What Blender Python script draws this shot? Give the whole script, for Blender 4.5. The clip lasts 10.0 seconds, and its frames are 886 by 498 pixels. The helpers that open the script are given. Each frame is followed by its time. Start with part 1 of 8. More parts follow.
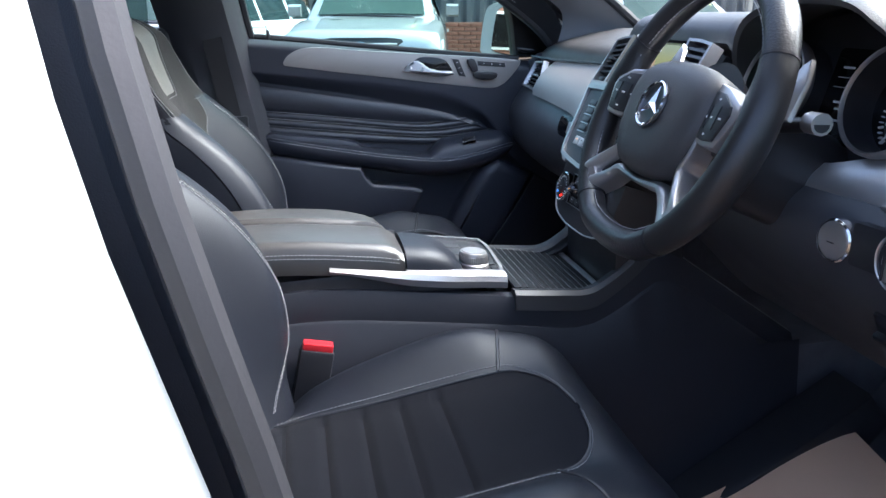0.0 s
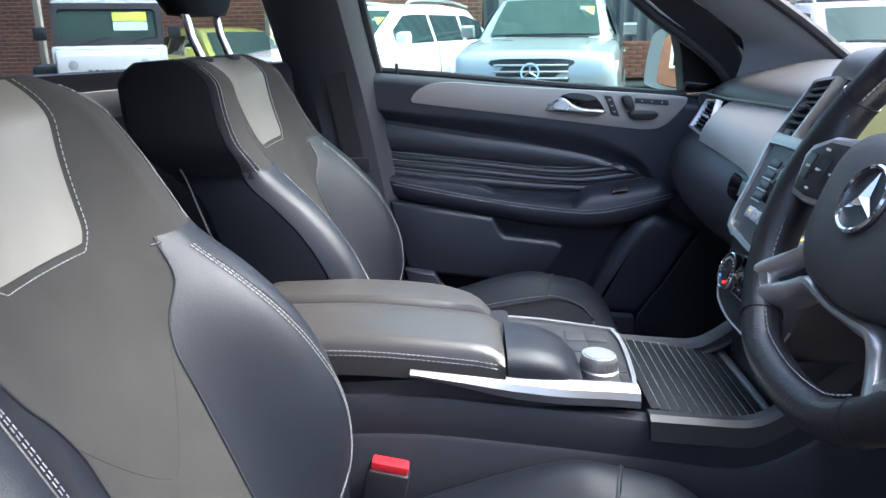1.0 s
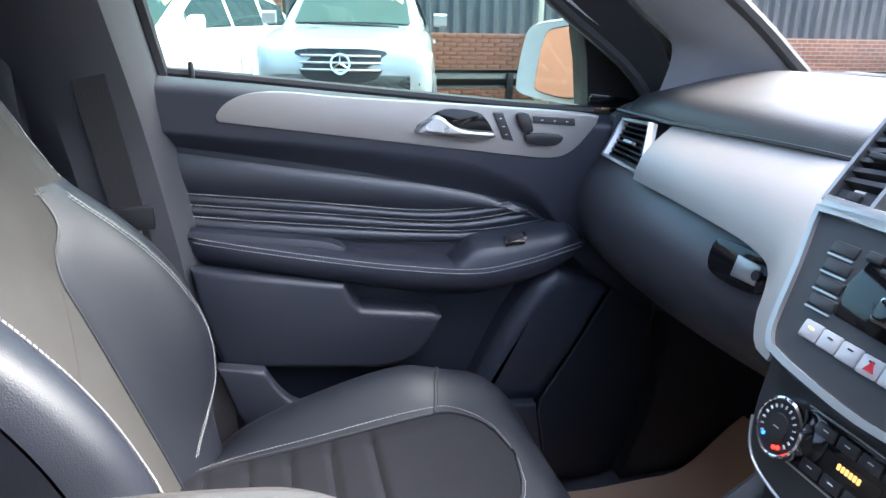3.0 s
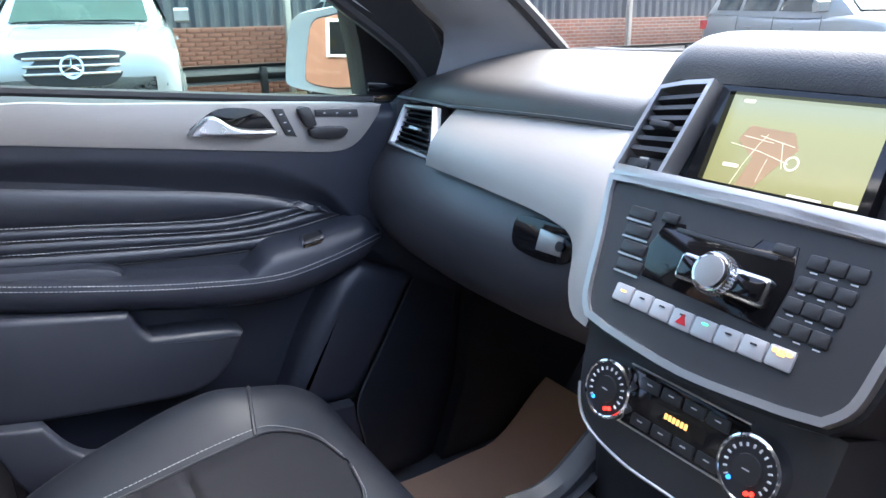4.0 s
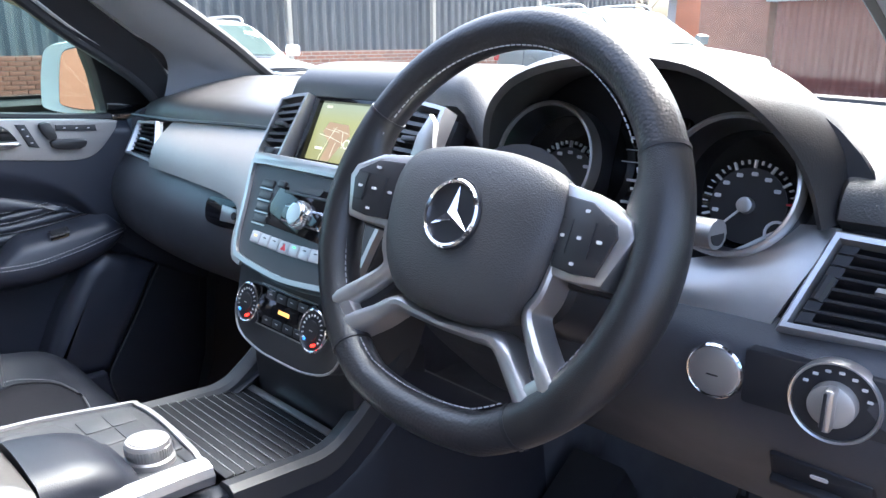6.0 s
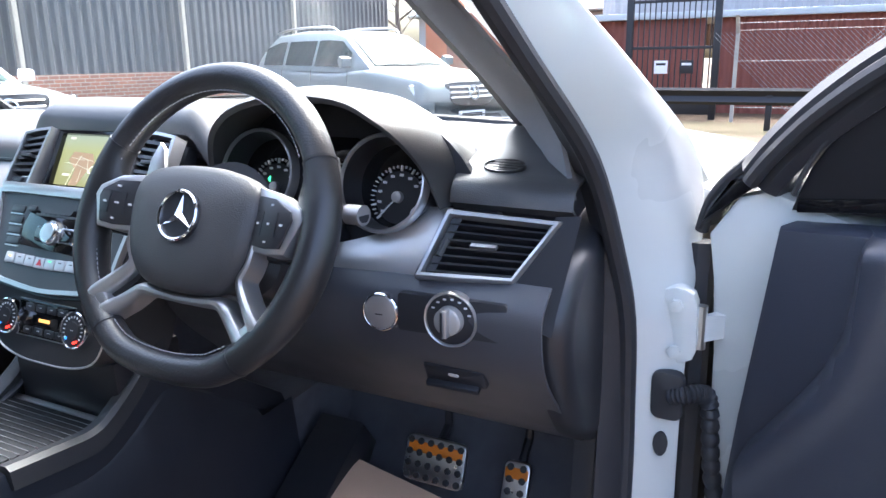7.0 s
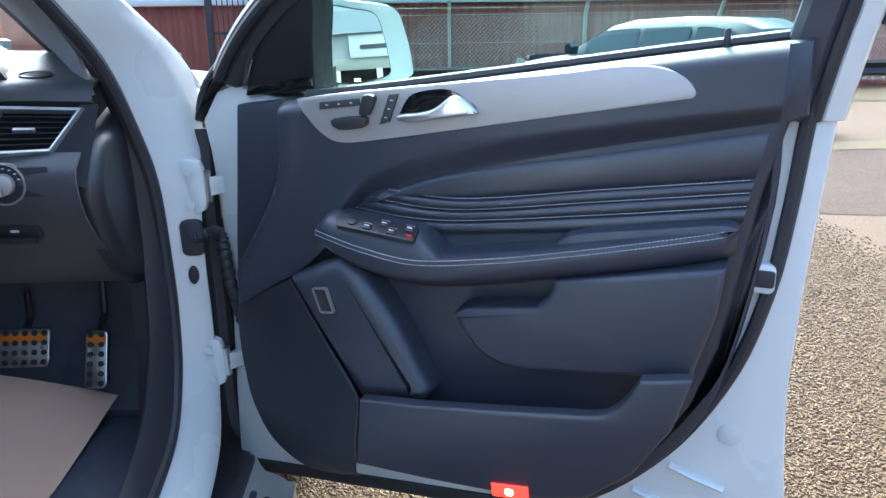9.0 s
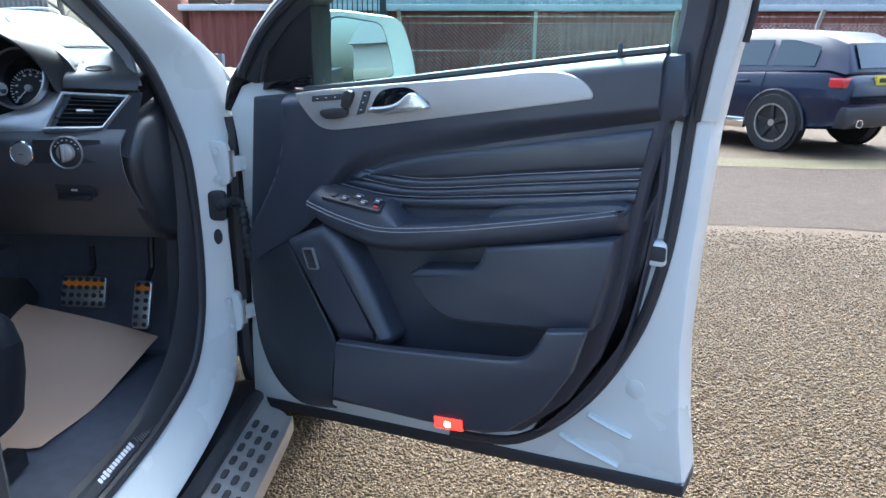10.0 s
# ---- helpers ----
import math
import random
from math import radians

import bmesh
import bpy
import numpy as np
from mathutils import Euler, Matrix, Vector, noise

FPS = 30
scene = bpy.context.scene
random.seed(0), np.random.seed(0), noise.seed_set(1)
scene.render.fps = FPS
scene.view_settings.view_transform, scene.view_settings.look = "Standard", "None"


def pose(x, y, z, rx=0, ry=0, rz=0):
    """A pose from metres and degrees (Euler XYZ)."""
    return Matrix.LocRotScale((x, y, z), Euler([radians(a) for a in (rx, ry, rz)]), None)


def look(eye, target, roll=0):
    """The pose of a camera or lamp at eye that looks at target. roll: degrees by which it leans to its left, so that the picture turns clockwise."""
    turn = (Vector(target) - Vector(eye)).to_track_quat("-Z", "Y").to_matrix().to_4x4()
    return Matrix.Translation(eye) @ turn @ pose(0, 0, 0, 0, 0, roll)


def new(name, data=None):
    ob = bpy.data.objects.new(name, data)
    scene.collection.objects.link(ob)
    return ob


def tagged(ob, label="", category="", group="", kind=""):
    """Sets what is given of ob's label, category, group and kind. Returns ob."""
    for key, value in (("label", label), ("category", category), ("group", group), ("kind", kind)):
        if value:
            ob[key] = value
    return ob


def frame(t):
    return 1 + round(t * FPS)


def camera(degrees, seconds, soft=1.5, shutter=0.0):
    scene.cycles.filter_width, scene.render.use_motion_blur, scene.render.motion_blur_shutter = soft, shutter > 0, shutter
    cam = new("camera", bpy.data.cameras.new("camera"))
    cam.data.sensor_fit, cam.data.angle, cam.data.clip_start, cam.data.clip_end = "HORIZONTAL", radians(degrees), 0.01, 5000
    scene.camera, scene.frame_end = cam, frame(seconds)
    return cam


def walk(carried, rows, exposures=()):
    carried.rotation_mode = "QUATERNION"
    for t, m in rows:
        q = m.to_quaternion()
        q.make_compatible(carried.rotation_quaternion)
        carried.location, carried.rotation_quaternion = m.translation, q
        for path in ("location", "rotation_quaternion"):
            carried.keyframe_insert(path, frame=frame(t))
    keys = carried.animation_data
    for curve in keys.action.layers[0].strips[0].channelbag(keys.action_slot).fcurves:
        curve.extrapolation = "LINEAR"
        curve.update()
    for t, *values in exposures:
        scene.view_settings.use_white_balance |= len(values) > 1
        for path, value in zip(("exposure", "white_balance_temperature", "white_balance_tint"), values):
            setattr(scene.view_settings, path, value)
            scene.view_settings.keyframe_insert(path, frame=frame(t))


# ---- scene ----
cam = camera(61.8, 10.0)
PATH = [
    (0, (0.041, -1.197, 1.309), (0.394, 0.671, 0.689), -2.6),
    (0.5, (0.123, -1.078, 1.329), (0.147, 0.841, 0.769), -3.1),
    (1, (0.156, -0.944, 1.33), (0.066, 0.975, 0.775), -3.3),
    (1.5, (0.111, -0.77, 1.332), (0.097, 1.144, 0.754), -2.4),
    (2, (0.089, -0.638, 1.32), (0.168, 1.27, 0.726), -1.4),
    (2.2, (0.102, -0.58, 1.318), (0.214, 1.326, 0.722), -1.0),
    (3.3, (0.107, -0.376, 1.336), (0.713, 1.43, 0.725), -1.9),
    (3.5, (0.098, -0.361, 1.335), (0.84, 1.39, 0.715), -2.4),
    (4, (0.086, -0.365, 1.331), (1.052, 1.262, 0.684), -3.0),
    (4.5, (0.083, -0.428, 1.335), (1.155, 1.127, 0.677), -3.0),
    (5, (0.084, -0.517, 1.33), (1.224, 0.994, 0.684), -2.7),
    (5.2, (0.091, -0.552, 1.316), (1.275, 0.937, 0.697), -1.9),
    (6.3, (0.016, -0.848, 1.354), (1.439, 0.422, 0.751), -2.4),
    (6.5, (-0.014, -0.883, 1.364), (1.483, 0.293, 0.753), -2.2),
    (7, (-0.101, -0.988, 1.372), (1.596, -0.094, 0.806), -1.9),
    (7.5, (-0.143, -1.099, 1.352), (1.69, -0.531, 0.789), -1.5),
    (8, (-0.252, -1.195, 1.309), (1.65, -0.924, 0.753), -0.9),
    (8.5, (-0.386, -1.234, 1.309), (1.525, -1.183, 0.722), -1.0),
    (9, (-0.542, -1.251, 1.302), (1.359, -1.331, 0.686), -0.8),
    (9.5, (-0.661, -1.311, 1.306), (1.239, -1.379, 0.686), -0.3),
    (10, (-0.792, -1.482, 1.312), (1.111, -1.332, 0.714), 0.1),
]
# the car stands nose-up on the yard by a little over two degrees
LEVEL = Matrix.Translation((1.2, 0, 0)) @ pose(0, 0, 0, 0, -2.3, 0) @ Matrix.Translation((-1.2, 0, 0))
walk(cam, [(t, LEVEL @ look(eye, target, roll)) for t, eye, target, roll in PATH], [(0, 2.40, 5500, 10), (0.5, 2.40, 5500, 10), (1, 2.50, 5600, 11), (2, 3.0, 5750, 12), (3.5, 3.25, 5850, 12), (6.5, 3.25, 5750, 10), (8, 3.12, 5750, 11), (8.5, 3.12, 5800, 11), (9, 2.80, 5200, 2), (10, 2.60, 5100, 0)])

# ---- light ----
world = bpy.data.worlds.new("sky")
scene.world = world
world.use_nodes = True
wn = world.node_tree
sky = wn.nodes.new("ShaderNodeTexSky")
sky.sky_type = "NISHITA"
sky.sun_disc = False
sky.sun_elevation, sky.sun_rotation = radians(52), radians(88)
sky.air_density, sky.dust_density, sky.ozone_density = 0.8, 9.0, 0.2
wn.links.new(sky.outputs[0], wn.nodes["Background"].inputs[0])
wn.nodes["Background"].inputs[1].default_value = 0.15
sun = new("sun", bpy.data.lights.new("sun", "SUN"))
sun.data.energy, sun.data.angle, sun.data.color = 0.52, radians(22), (1.0, 0.965, 0.92)
sun.matrix_world = look((8.0, 0.3, 10.2), (0, 0, 0))


# ---- materials ----
def mat(name, base, rough=0.5, metal=0.0, vary=0.12, scale=30.0, bump=0.0, bump_scale=400.0, spec=0.5, coat=0.0, sheen=0.0,
        fleck=None, voronoi=False, coarse=3.0, emit=None, emit_strength=0.0, rough_vary=0.08, stretch=None):
    """A procedural surface: colour that varies at two scales, gloss that varies, fine relief."""
    m = bpy.data.materials.new(name)
    m.use_nodes = True
    nt = m.node_tree
    b = nt.nodes["Principled BSDF"]
    b.inputs["Roughness"].default_value, b.inputs["Metallic"].default_value = rough, metal
    b.inputs["Specular IOR Level"].default_value = spec
    b.inputs["Coat Weight"].default_value, b.inputs["Coat Roughness"].default_value = coat, 0.04
    b.inputs["Sheen Weight"].default_value, b.inputs["Sheen Roughness"].default_value = sheen, 0.4
    co = nt.nodes.new("ShaderNodeTexCoord").outputs["Object"]
    if stretch:
        mp = nt.nodes.new("ShaderNodeMapping")
        mp.inputs["Scale"].default_value = stretch
        nt.links.new(co, mp.inputs[0])
        co = mp.outputs[0]

    def tex(sc, detail=4.0):
        n = nt.nodes.new("ShaderNodeTexNoise")
        n.inputs["Scale"].default_value, n.inputs["Detail"].default_value = sc, detail
        nt.links.new(co, n.inputs["Vector"])
        return n.outputs[0]

    def blend(a, c, f, kind="MIX", amount=None):
        mx = nt.nodes.new("ShaderNodeMix")
        mx.data_type, mx.blend_type = "RGBA", kind
        for v, s in ((a, 6), (c, 7), (f, 0)):
            if isinstance(v, (tuple, list)):
                mx.inputs[s].default_value = (*v, 1.0)
            elif isinstance(v, float):
                mx.inputs[s].default_value = v
            else:
                nt.links.new(v, mx.inputs[s])
        return mx.outputs[2]

    lo = tuple(max(0.0, c * (1 - vary)) for c in base)
    hi = tuple(min(1.0, c * (1 + vary)) for c in base)
    col = blend(blend(lo, hi, tex(scale)), blend(lo, hi, tex(coarse, 2.0)), 0.5)
    if fleck:
        rmp = nt.nodes.new("ShaderNodeValToRGB")
        rmp.color_ramp.elements[0].position, rmp.color_ramp.elements[1].position = fleck[1], fleck[1] + 0.12
        nt.links.new(tex(fleck[2], 5.0), rmp.inputs[0])
        col = blend(col, fleck[0], rmp.outputs[0])
    nt.links.new(col, b.inputs["Base Color"])
    mr = nt.nodes.new("ShaderNodeMapRange")
    mr.inputs[3].default_value, mr.inputs[4].default_value = max(0.0, rough - rough_vary), min(1.0, rough + rough_vary)
    nt.links.new(tex(scale * 0.6), mr.inputs[0])
    nt.links.new(mr.outputs[0], b.inputs["Roughness"])
    if bump:
        bp = nt.nodes.new("ShaderNodeBump")
        bp.inputs["Strength"].default_value, bp.inputs["Distance"].default_value = bump, 0.001
        if voronoi:
            v = nt.nodes.new("ShaderNodeTexVoronoi")
            v.feature = "SMOOTH_F1"
            v.inputs["Scale"].default_value = bump_scale
            nt.links.new(co, v.inputs["Vector"])
            nt.links.new(v.outputs[0], bp.inputs["Height"])
        else:
            nt.links.new(tex(bump_scale, 2.0), bp.inputs["Height"])
        nt.links.new(bp.outputs[0], b.inputs["Normal"])
    if emit:
        b.inputs["Emission Color"].default_value = (*emit, 1.0)
        b.inputs["Emission Strength"].default_value = emit_strength
    return m


def glass(name, tint, gloss_ior=1.45):
    """A thin pane: tinted, clear, with a Fresnel gloss."""
    m = bpy.data.materials.new(name)
    m.use_nodes = True
    nt = m.node_tree
    nt.nodes.remove(nt.nodes["Principled BSDF"])
    tr, gl = nt.nodes.new("ShaderNodeBsdfTransparent"), nt.nodes.new("ShaderNodeBsdfGlossy")
    fr, mx = nt.nodes.new("ShaderNodeLayerWeight"), nt.nodes.new("ShaderNodeMixShader")
    pw = nt.nodes.new("ShaderNodeMath")
    pw.operation = "POWER"
    pw.inputs[1].default_value = 4.0
    ad = nt.nodes.new("ShaderNodeMath")
    ad.operation = "MULTIPLY_ADD"
    ad.inputs[1].default_value, ad.inputs[2].default_value = 0.6, (gloss_ior - 1) ** 2 / (gloss_ior + 1) ** 2 * 0.8
    tr.inputs[0].default_value = (*tint, 1.0)
    gl.inputs["Roughness"].default_value = 0.0
    nt.links.new(fr.outputs["Facing"], pw.inputs[0])
    nt.links.new(pw.outputs[0], ad.inputs[0])
    nt.links.new(ad.outputs[0], mx.inputs[0])
    nt.links.new(tr.outputs[0], mx.inputs[1])
    nt.links.new(gl.outputs[0], mx.inputs[2])
    nt.links.new(mx.outputs[0], nt.nodes["Material Output"].inputs[0])
    return m


RIM_HIDE = mat("worn black rim leather", (0.030, 0.030, 0.033), 0.36, bump=0.30, bump_scale=420, voronoi=True, vary=0.2, spec=0.6)
LEATHER = mat("black leather", (0.0115, 0.0138, 0.0205), 0.45, bump=0.20, bump_scale=820, voronoi=True, vary=0.2, spec=0.36)
LEATHER_LID = mat("smooth black leather", (0.0476, 0.0455, 0.0434), 0.36, bump=0.12, bump_scale=900, voronoi=True, vary=0.15, spec=0.75)
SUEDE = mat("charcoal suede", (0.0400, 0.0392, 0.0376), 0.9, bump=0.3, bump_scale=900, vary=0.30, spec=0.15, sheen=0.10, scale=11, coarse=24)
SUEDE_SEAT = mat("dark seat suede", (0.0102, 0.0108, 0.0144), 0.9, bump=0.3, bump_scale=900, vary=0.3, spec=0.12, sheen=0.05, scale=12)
INSERT = mat("ribbed leather", (0.1785, 0.1700, 0.1487), 0.42, bump=0.3, bump_scale=500, vary=0.12, spec=0.6)
THREAD = mat("grey thread", (0.30, 0.30, 0.31), 0.7, vary=0.15, scale=300)
SOFT = mat("soft black dash skin", (0.0606, 0.0622, 0.0718), 0.40, bump=0.25, bump_scale=900, voronoi=True, vary=0.12, spec=0.75)
PAD = mat("grained dash pad", (0.056, 0.055, 0.055), 0.43, bump=0.3, bump_scale=700, voronoi=True, vary=0.1, spec=0.8)
CARD = mat("black door skin", (0.032, 0.0365, 0.051), 0.40, bump=0.2, bump_scale=900, voronoi=True, vary=0.12, spec=0.62)
BOSS = mat("grained hub cover", (0.0624, 0.0612, 0.0624), 0.46, bump=0.35, bump_scale=900, voronoi=True, vary=0.12, spec=0.6)
CARD_LEATHER = mat("door panel leather", (0.024, 0.028, 0.040), 0.36, bump=0.2, bump_scale=900, voronoi=True, vary=0.12, spec=0.8)
PLASTIC = mat("black plastic", (0.0241, 0.0247, 0.0287), 0.36, vary=0.15, bump=0.1, bump_scale=1200, spec=0.5)
BUTTON = mat("satin black key", (0.030, 0.030, 0.032), 0.38, vary=0.1)
DARKGREY = mat("dark grey plastic", (0.0432, 0.0444, 0.0480), 0.42, vary=0.1, bump=0.1, bump_scale=1200)
PIANO = mat("gloss black lacquer", (0.006, 0.006, 0.007), 0.06, vary=0.1, spec=0.5, rough_vary=0.02)
SILVER = mat("silver painted trim", (0.58, 0.57, 0.565), 0.36, metal=0.85, vary=0.05, bump=0.05, bump_scale=1500, rough_vary=0.04)
BRUSHED = mat("brushed grey aluminium", (0.45, 0.435, 0.415), 0.56, metal=0.55, vary=0.08, scale=60, stretch=(1, 1, 14), rough_vary=0.06)
CHROME = mat("chrome", (0.78, 0.78, 0.80), 0.10, metal=1.0, vary=0.03, rough_vary=0.04)
WHITE = mat("white car paint", (0.630, 0.660, 0.640), 0.28, vary=0.03, coat=0.8, scale=5)
RUBBER = mat("black rubber seal", (0.026, 0.027, 0.031), 0.55, vary=0.2, bump=0.15, bump_scale=300)
ORANGE_FILM = mat("orange film", (0.75, 0.22, 0.02), 0.35, vary=0.2, scale=40)
DOORTHREAD = mat("dark grey thread", (0.45, 0.45, 0.47), 0.7, vary=0.15, scale=300)
CARPET = mat("black carpet", (0.1283, 0.1310, 0.1485), 1.0, bump=0.9, bump_scale=700, vary=0.4, spec=0.1)
PAPER = mat("tan paper mat", (0.84, 0.55, 0.36), 0.8, vary=0.08, bump=0.25, bump_scale=60, scale=8, spec=0.2)
SAIL = mat("matt black mirror base", (0.012, 0.012, 0.014), 0.6, vary=0.1, bump=0.15, bump_scale=1200, spec=0.3)
SPEAKER = mat("perforated speaker cover", (0.020, 0.023, 0.031), 0.5, vary=0.15, bump=0.6, bump_scale=700, voronoi=True, spec=0.4)
SLATS = mat("dark roller slats", (0.010, 0.010, 0.011), 0.45, vary=0.15, spec=0.35)
CONSOLE_SIDE = mat("dark console side", (0.0254, 0.0273, 0.0351), 0.48, vary=0.15, bump=0.2, bump_scale=900, voronoi=True, spec=0.35)
FABRIC = mat("grey pillar fabric", (0.27, 0.275, 0.295), 0.9, bump=0.4, bump_scale=1500, vary=0.08, spec=0.1)
HEADLINER = mat("pale headliner cloth", (0.40, 0.40, 0.40), 0.95, bump=0.3, bump_scale=1200, vary=0.06)
BELT = mat("seat belt webbing", (0.022, 0.022, 0.025), 0.7, bump=0.5, bump_scale=900, stretch=(1, 1, 0.1))
RED = mat("red plastic", (0.60, 0.02, 0.03), 0.35, vary=0.1)
RED_LAMP = mat("lit red lamp", (0.7, 0.02, 0.01), 0.2, emit=(1.0, 0.02, 0.01), emit_strength=0.8)
LAMP_CORE = mat("lamp bulb", (1.0, 0.7, 0.3), 0.2, emit=(1.0, 0.55, 0.15), emit_strength=3.0)
AMBER_LCD = mat("amber display", (0.3, 0.12, 0.02), 0.3, emit=(1.0, 0.45, 0.12), emit_strength=0.25)
WHITE_PRINT = mat("white print", (0.75, 0.75, 0.75), 0.5)
STEEL = mat("brushed steel pedal", (0.62, 0.62, 0.62), 0.3, metal=1.0, vary=0.08, scale=80)
GLASS_SIDE = glass("green tinted glass", (0.80, 0.95, 0.90))
GLASS_FRONT = glass("windscreen glass", (0.86, 0.94, 0.93))
GLASS_REAR = glass("dark tinted glass", (0.55, 0.6, 0.6))
MIRROR = mat("mirror", (0.88, 0.90, 0.90), 0.0, metal=1.0, vary=0.0, rough_vary=0.0)


# ---- building helpers ----
def mesh_from(name, bm, material, angle=35):
    me = bpy.data.meshes.new(name)
    bm.normal_update()
    bm.to_mesh(me)
    bm.free()
    for p in me.polygons:
        p.use_smooth = True
    me.set_sharp_from_angle(angle=radians(angle))
    for mm in (material if isinstance(material, (list, tuple)) else (material,)):
        me.materials.append(mm)
    return me


def part(name, bm, material, parent, label="", angle=35, fix=True):
    """One mesh under a thing or a part. The mesh is given in the thing's own space."""
    if fix:
        bmesh.ops.recalc_face_normals(bm, faces=bm.faces)
    ob = new(name, mesh_from(name, bm, material, angle))
    ob.parent = parent
    return tagged(ob, label=label)


def thing(name, label, category, m=None, group="", kind=""):
    ob = new(name)
    ob.empty_display_size = 0.1
    if m is not None:
        ob.matrix_basis = m
    return tagged(ob, label, category, group, kind)


def solid(name, bm, material, label, category="", kind="", group="", m=None, angle=35):
    bmesh.ops.recalc_face_normals(bm, faces=bm.faces)
    ob = new(name, mesh_from(name, bm, material, angle))
    if m is not None:
        ob.matrix_basis = m
    return tagged(ob, label, category, group, kind)


def lerp(a, b, f):
    return a + (b - a) * f


def step(a, b, v):
    f = min(1.0, max(0.0, (v - a) / (b - a)))
    return f * f * (3 - 2 * f)


def table(rows):
    """A curve through (key, value) rows, smooth between them."""
    ks, vs = [r[0] for r in rows], [r[1] for r in rows]

    def at(k):
        if k <= ks[0]:
            return vs[0]
        if k >= ks[-1]:
            return vs[-1]
        i = max(j for j in range(len(ks)) if ks[j] <= k)
        i = min(i, len(ks) - 2)
        h = ks[i + 1] - ks[i]
        f = (k - ks[i]) / h
        d = lambda j: (vs[min(j + 1, len(vs) - 1)] - vs[max(j - 1, 0)]) / (ks[min(j + 1, len(ks) - 1)] - ks[max(j - 1, 0)])
        a, b = vs[i], vs[i + 1]
        ma, mb = d(i) * h, d(i + 1) * h
        return (2 * f**3 - 3 * f**2 + 1) * a + (f**3 - 2 * f**2 + f) * ma + (3 * f**2 - 2 * f**3) * b + (f**3 - f**2) * mb
    return at


def smooth(pts, n=6, closed=False):
    """A Catmull-Rom curve through points of two or three numbers."""
    p = [Vector(q) for q in pts]
    out = []
    m = len(p)
    for i in range(m if closed else m - 1):
        a, b, c, d = (p[(i + k) % m] if closed else p[min(max(i + k, 0), m - 1)] for k in (-1, 0, 1, 2))
        for k in range(n):
            f = k / n
            out.append(0.5 * (2 * b + (c - a) * f + (2 * a - 5 * b + 4 * c - d) * f * f + (3 * b - a - 3 * c + d) * f**3))
    if not closed:
        out.append(p[-1].copy())
    return out


def loft(rings, closed=True, caps=True, bm=None):
    bm = bm or bmesh.new()
    vs = [[bm.verts.new(q) for q in r] for r in rings]
    n = len(vs[0])
    for a, b in zip(vs, vs[1:]):
        for i in range(n if closed else n - 1):
            j = (i + 1) % n
            bm.faces.new((a[i], a[j], b[j], b[i]))
    if caps and closed:
        bm.faces.new(vs[0])
        bm.faces.new(vs[-1][::-1])
    return bm


def tube(path, r, n=8, closed=False, bm=None, caps=True, squash=1.0):
    """A round bar along a path."""
    p = [Vector(q) for q in path]
    rings, side = [], None
    m = len(p)
    for i in range(m):
        d = (p[(i + 1) % m] - p[i - 1]) if closed else (p[min(i + 1, m - 1)] - p[max(i - 1, 0)])
        d.normalize()
        if side is None:
            side = d.cross(Vector((0, 0, 1)) if abs(d.z) < 0.9 else Vector((1, 0, 0))).normalized()
        side = (side - d * side.dot(d)).normalized()
        up = side.cross(d)
        rr = r(i / (m - 1)) if callable(r) else r
        rings.append([p[i] + rr * (math.cos(a) * side + squash * math.sin(a) * up) for a in (2 * math.pi * k / n for k in range(n))])
    if closed:
        rings.append(rings[0])
        bm = bm or bmesh.new()
        vs = [[bm.verts.new(q) for q in ring] for ring in rings[:-1]]
        for i in range(m):
            a, b = vs[i], vs[(i + 1) % m]
            best = min(range(n), key=lambda s: (a[0].co - b[s].co).length) if i == m - 1 else 0
            for k in range(n):
                bm.faces.new((a[k], a[(k + 1) % n], b[(k + 1 + best) % n], b[(k + best) % n]))
        return bm
    return loft(rings, bm=bm, caps=caps)


def stitches(path, r=0.0005, dash=0.0042, gap=0.0018, bm=None):
    """Short threads in a row along a path."""
    p = [Vector(q) for q in path]
    bm = bm or bmesh.new()
    lens = [0.0]
    for a, b in zip(p, p[1:]):
        lens.append(lens[-1] + (b - a).length)

    def at(s):
        i = max(j for j in range(len(lens)) if lens[j] <= s + 1e-9)
        i = min(i, len(p) - 2)
        return p[i].lerp(p[i + 1], min(1.0, (s - lens[i]) / max(1e-9, lens[i + 1] - lens[i])))
    s = 0.0
    while s + dash < lens[-1]:
        tube([at(s), at(s + dash / 2), at(s + dash)], r, 4, bm=bm)
        s += dash + gap
    return bm


def offset(outline, d):
    """A closed outline of 2D points drawn in by d."""
    n = len(outline)
    area = sum(outline[i][0] * outline[(i + 1) % n][1] - outline[(i + 1) % n][0] * outline[i][1] for i in range(n))
    sgn = 1 if area > 0 else -1
    out = []
    for i in range(n):
        a, b, c = (Vector(outline[(i + k) % n][:2]) for k in (-1, 0, 1))
        u, v = (b - a).normalized(), (c - b).normalized()
        w = Vector((-(u.y + v.y), u.x + v.x))
        if w.length < 1e-6:
            w = Vector((-v.y, v.x))
        w.normalize()
        k = max(0.5, w.dot(Vector((-v.y, v.x))))
        out.append(b + w * (sgn * d / k))
    return out


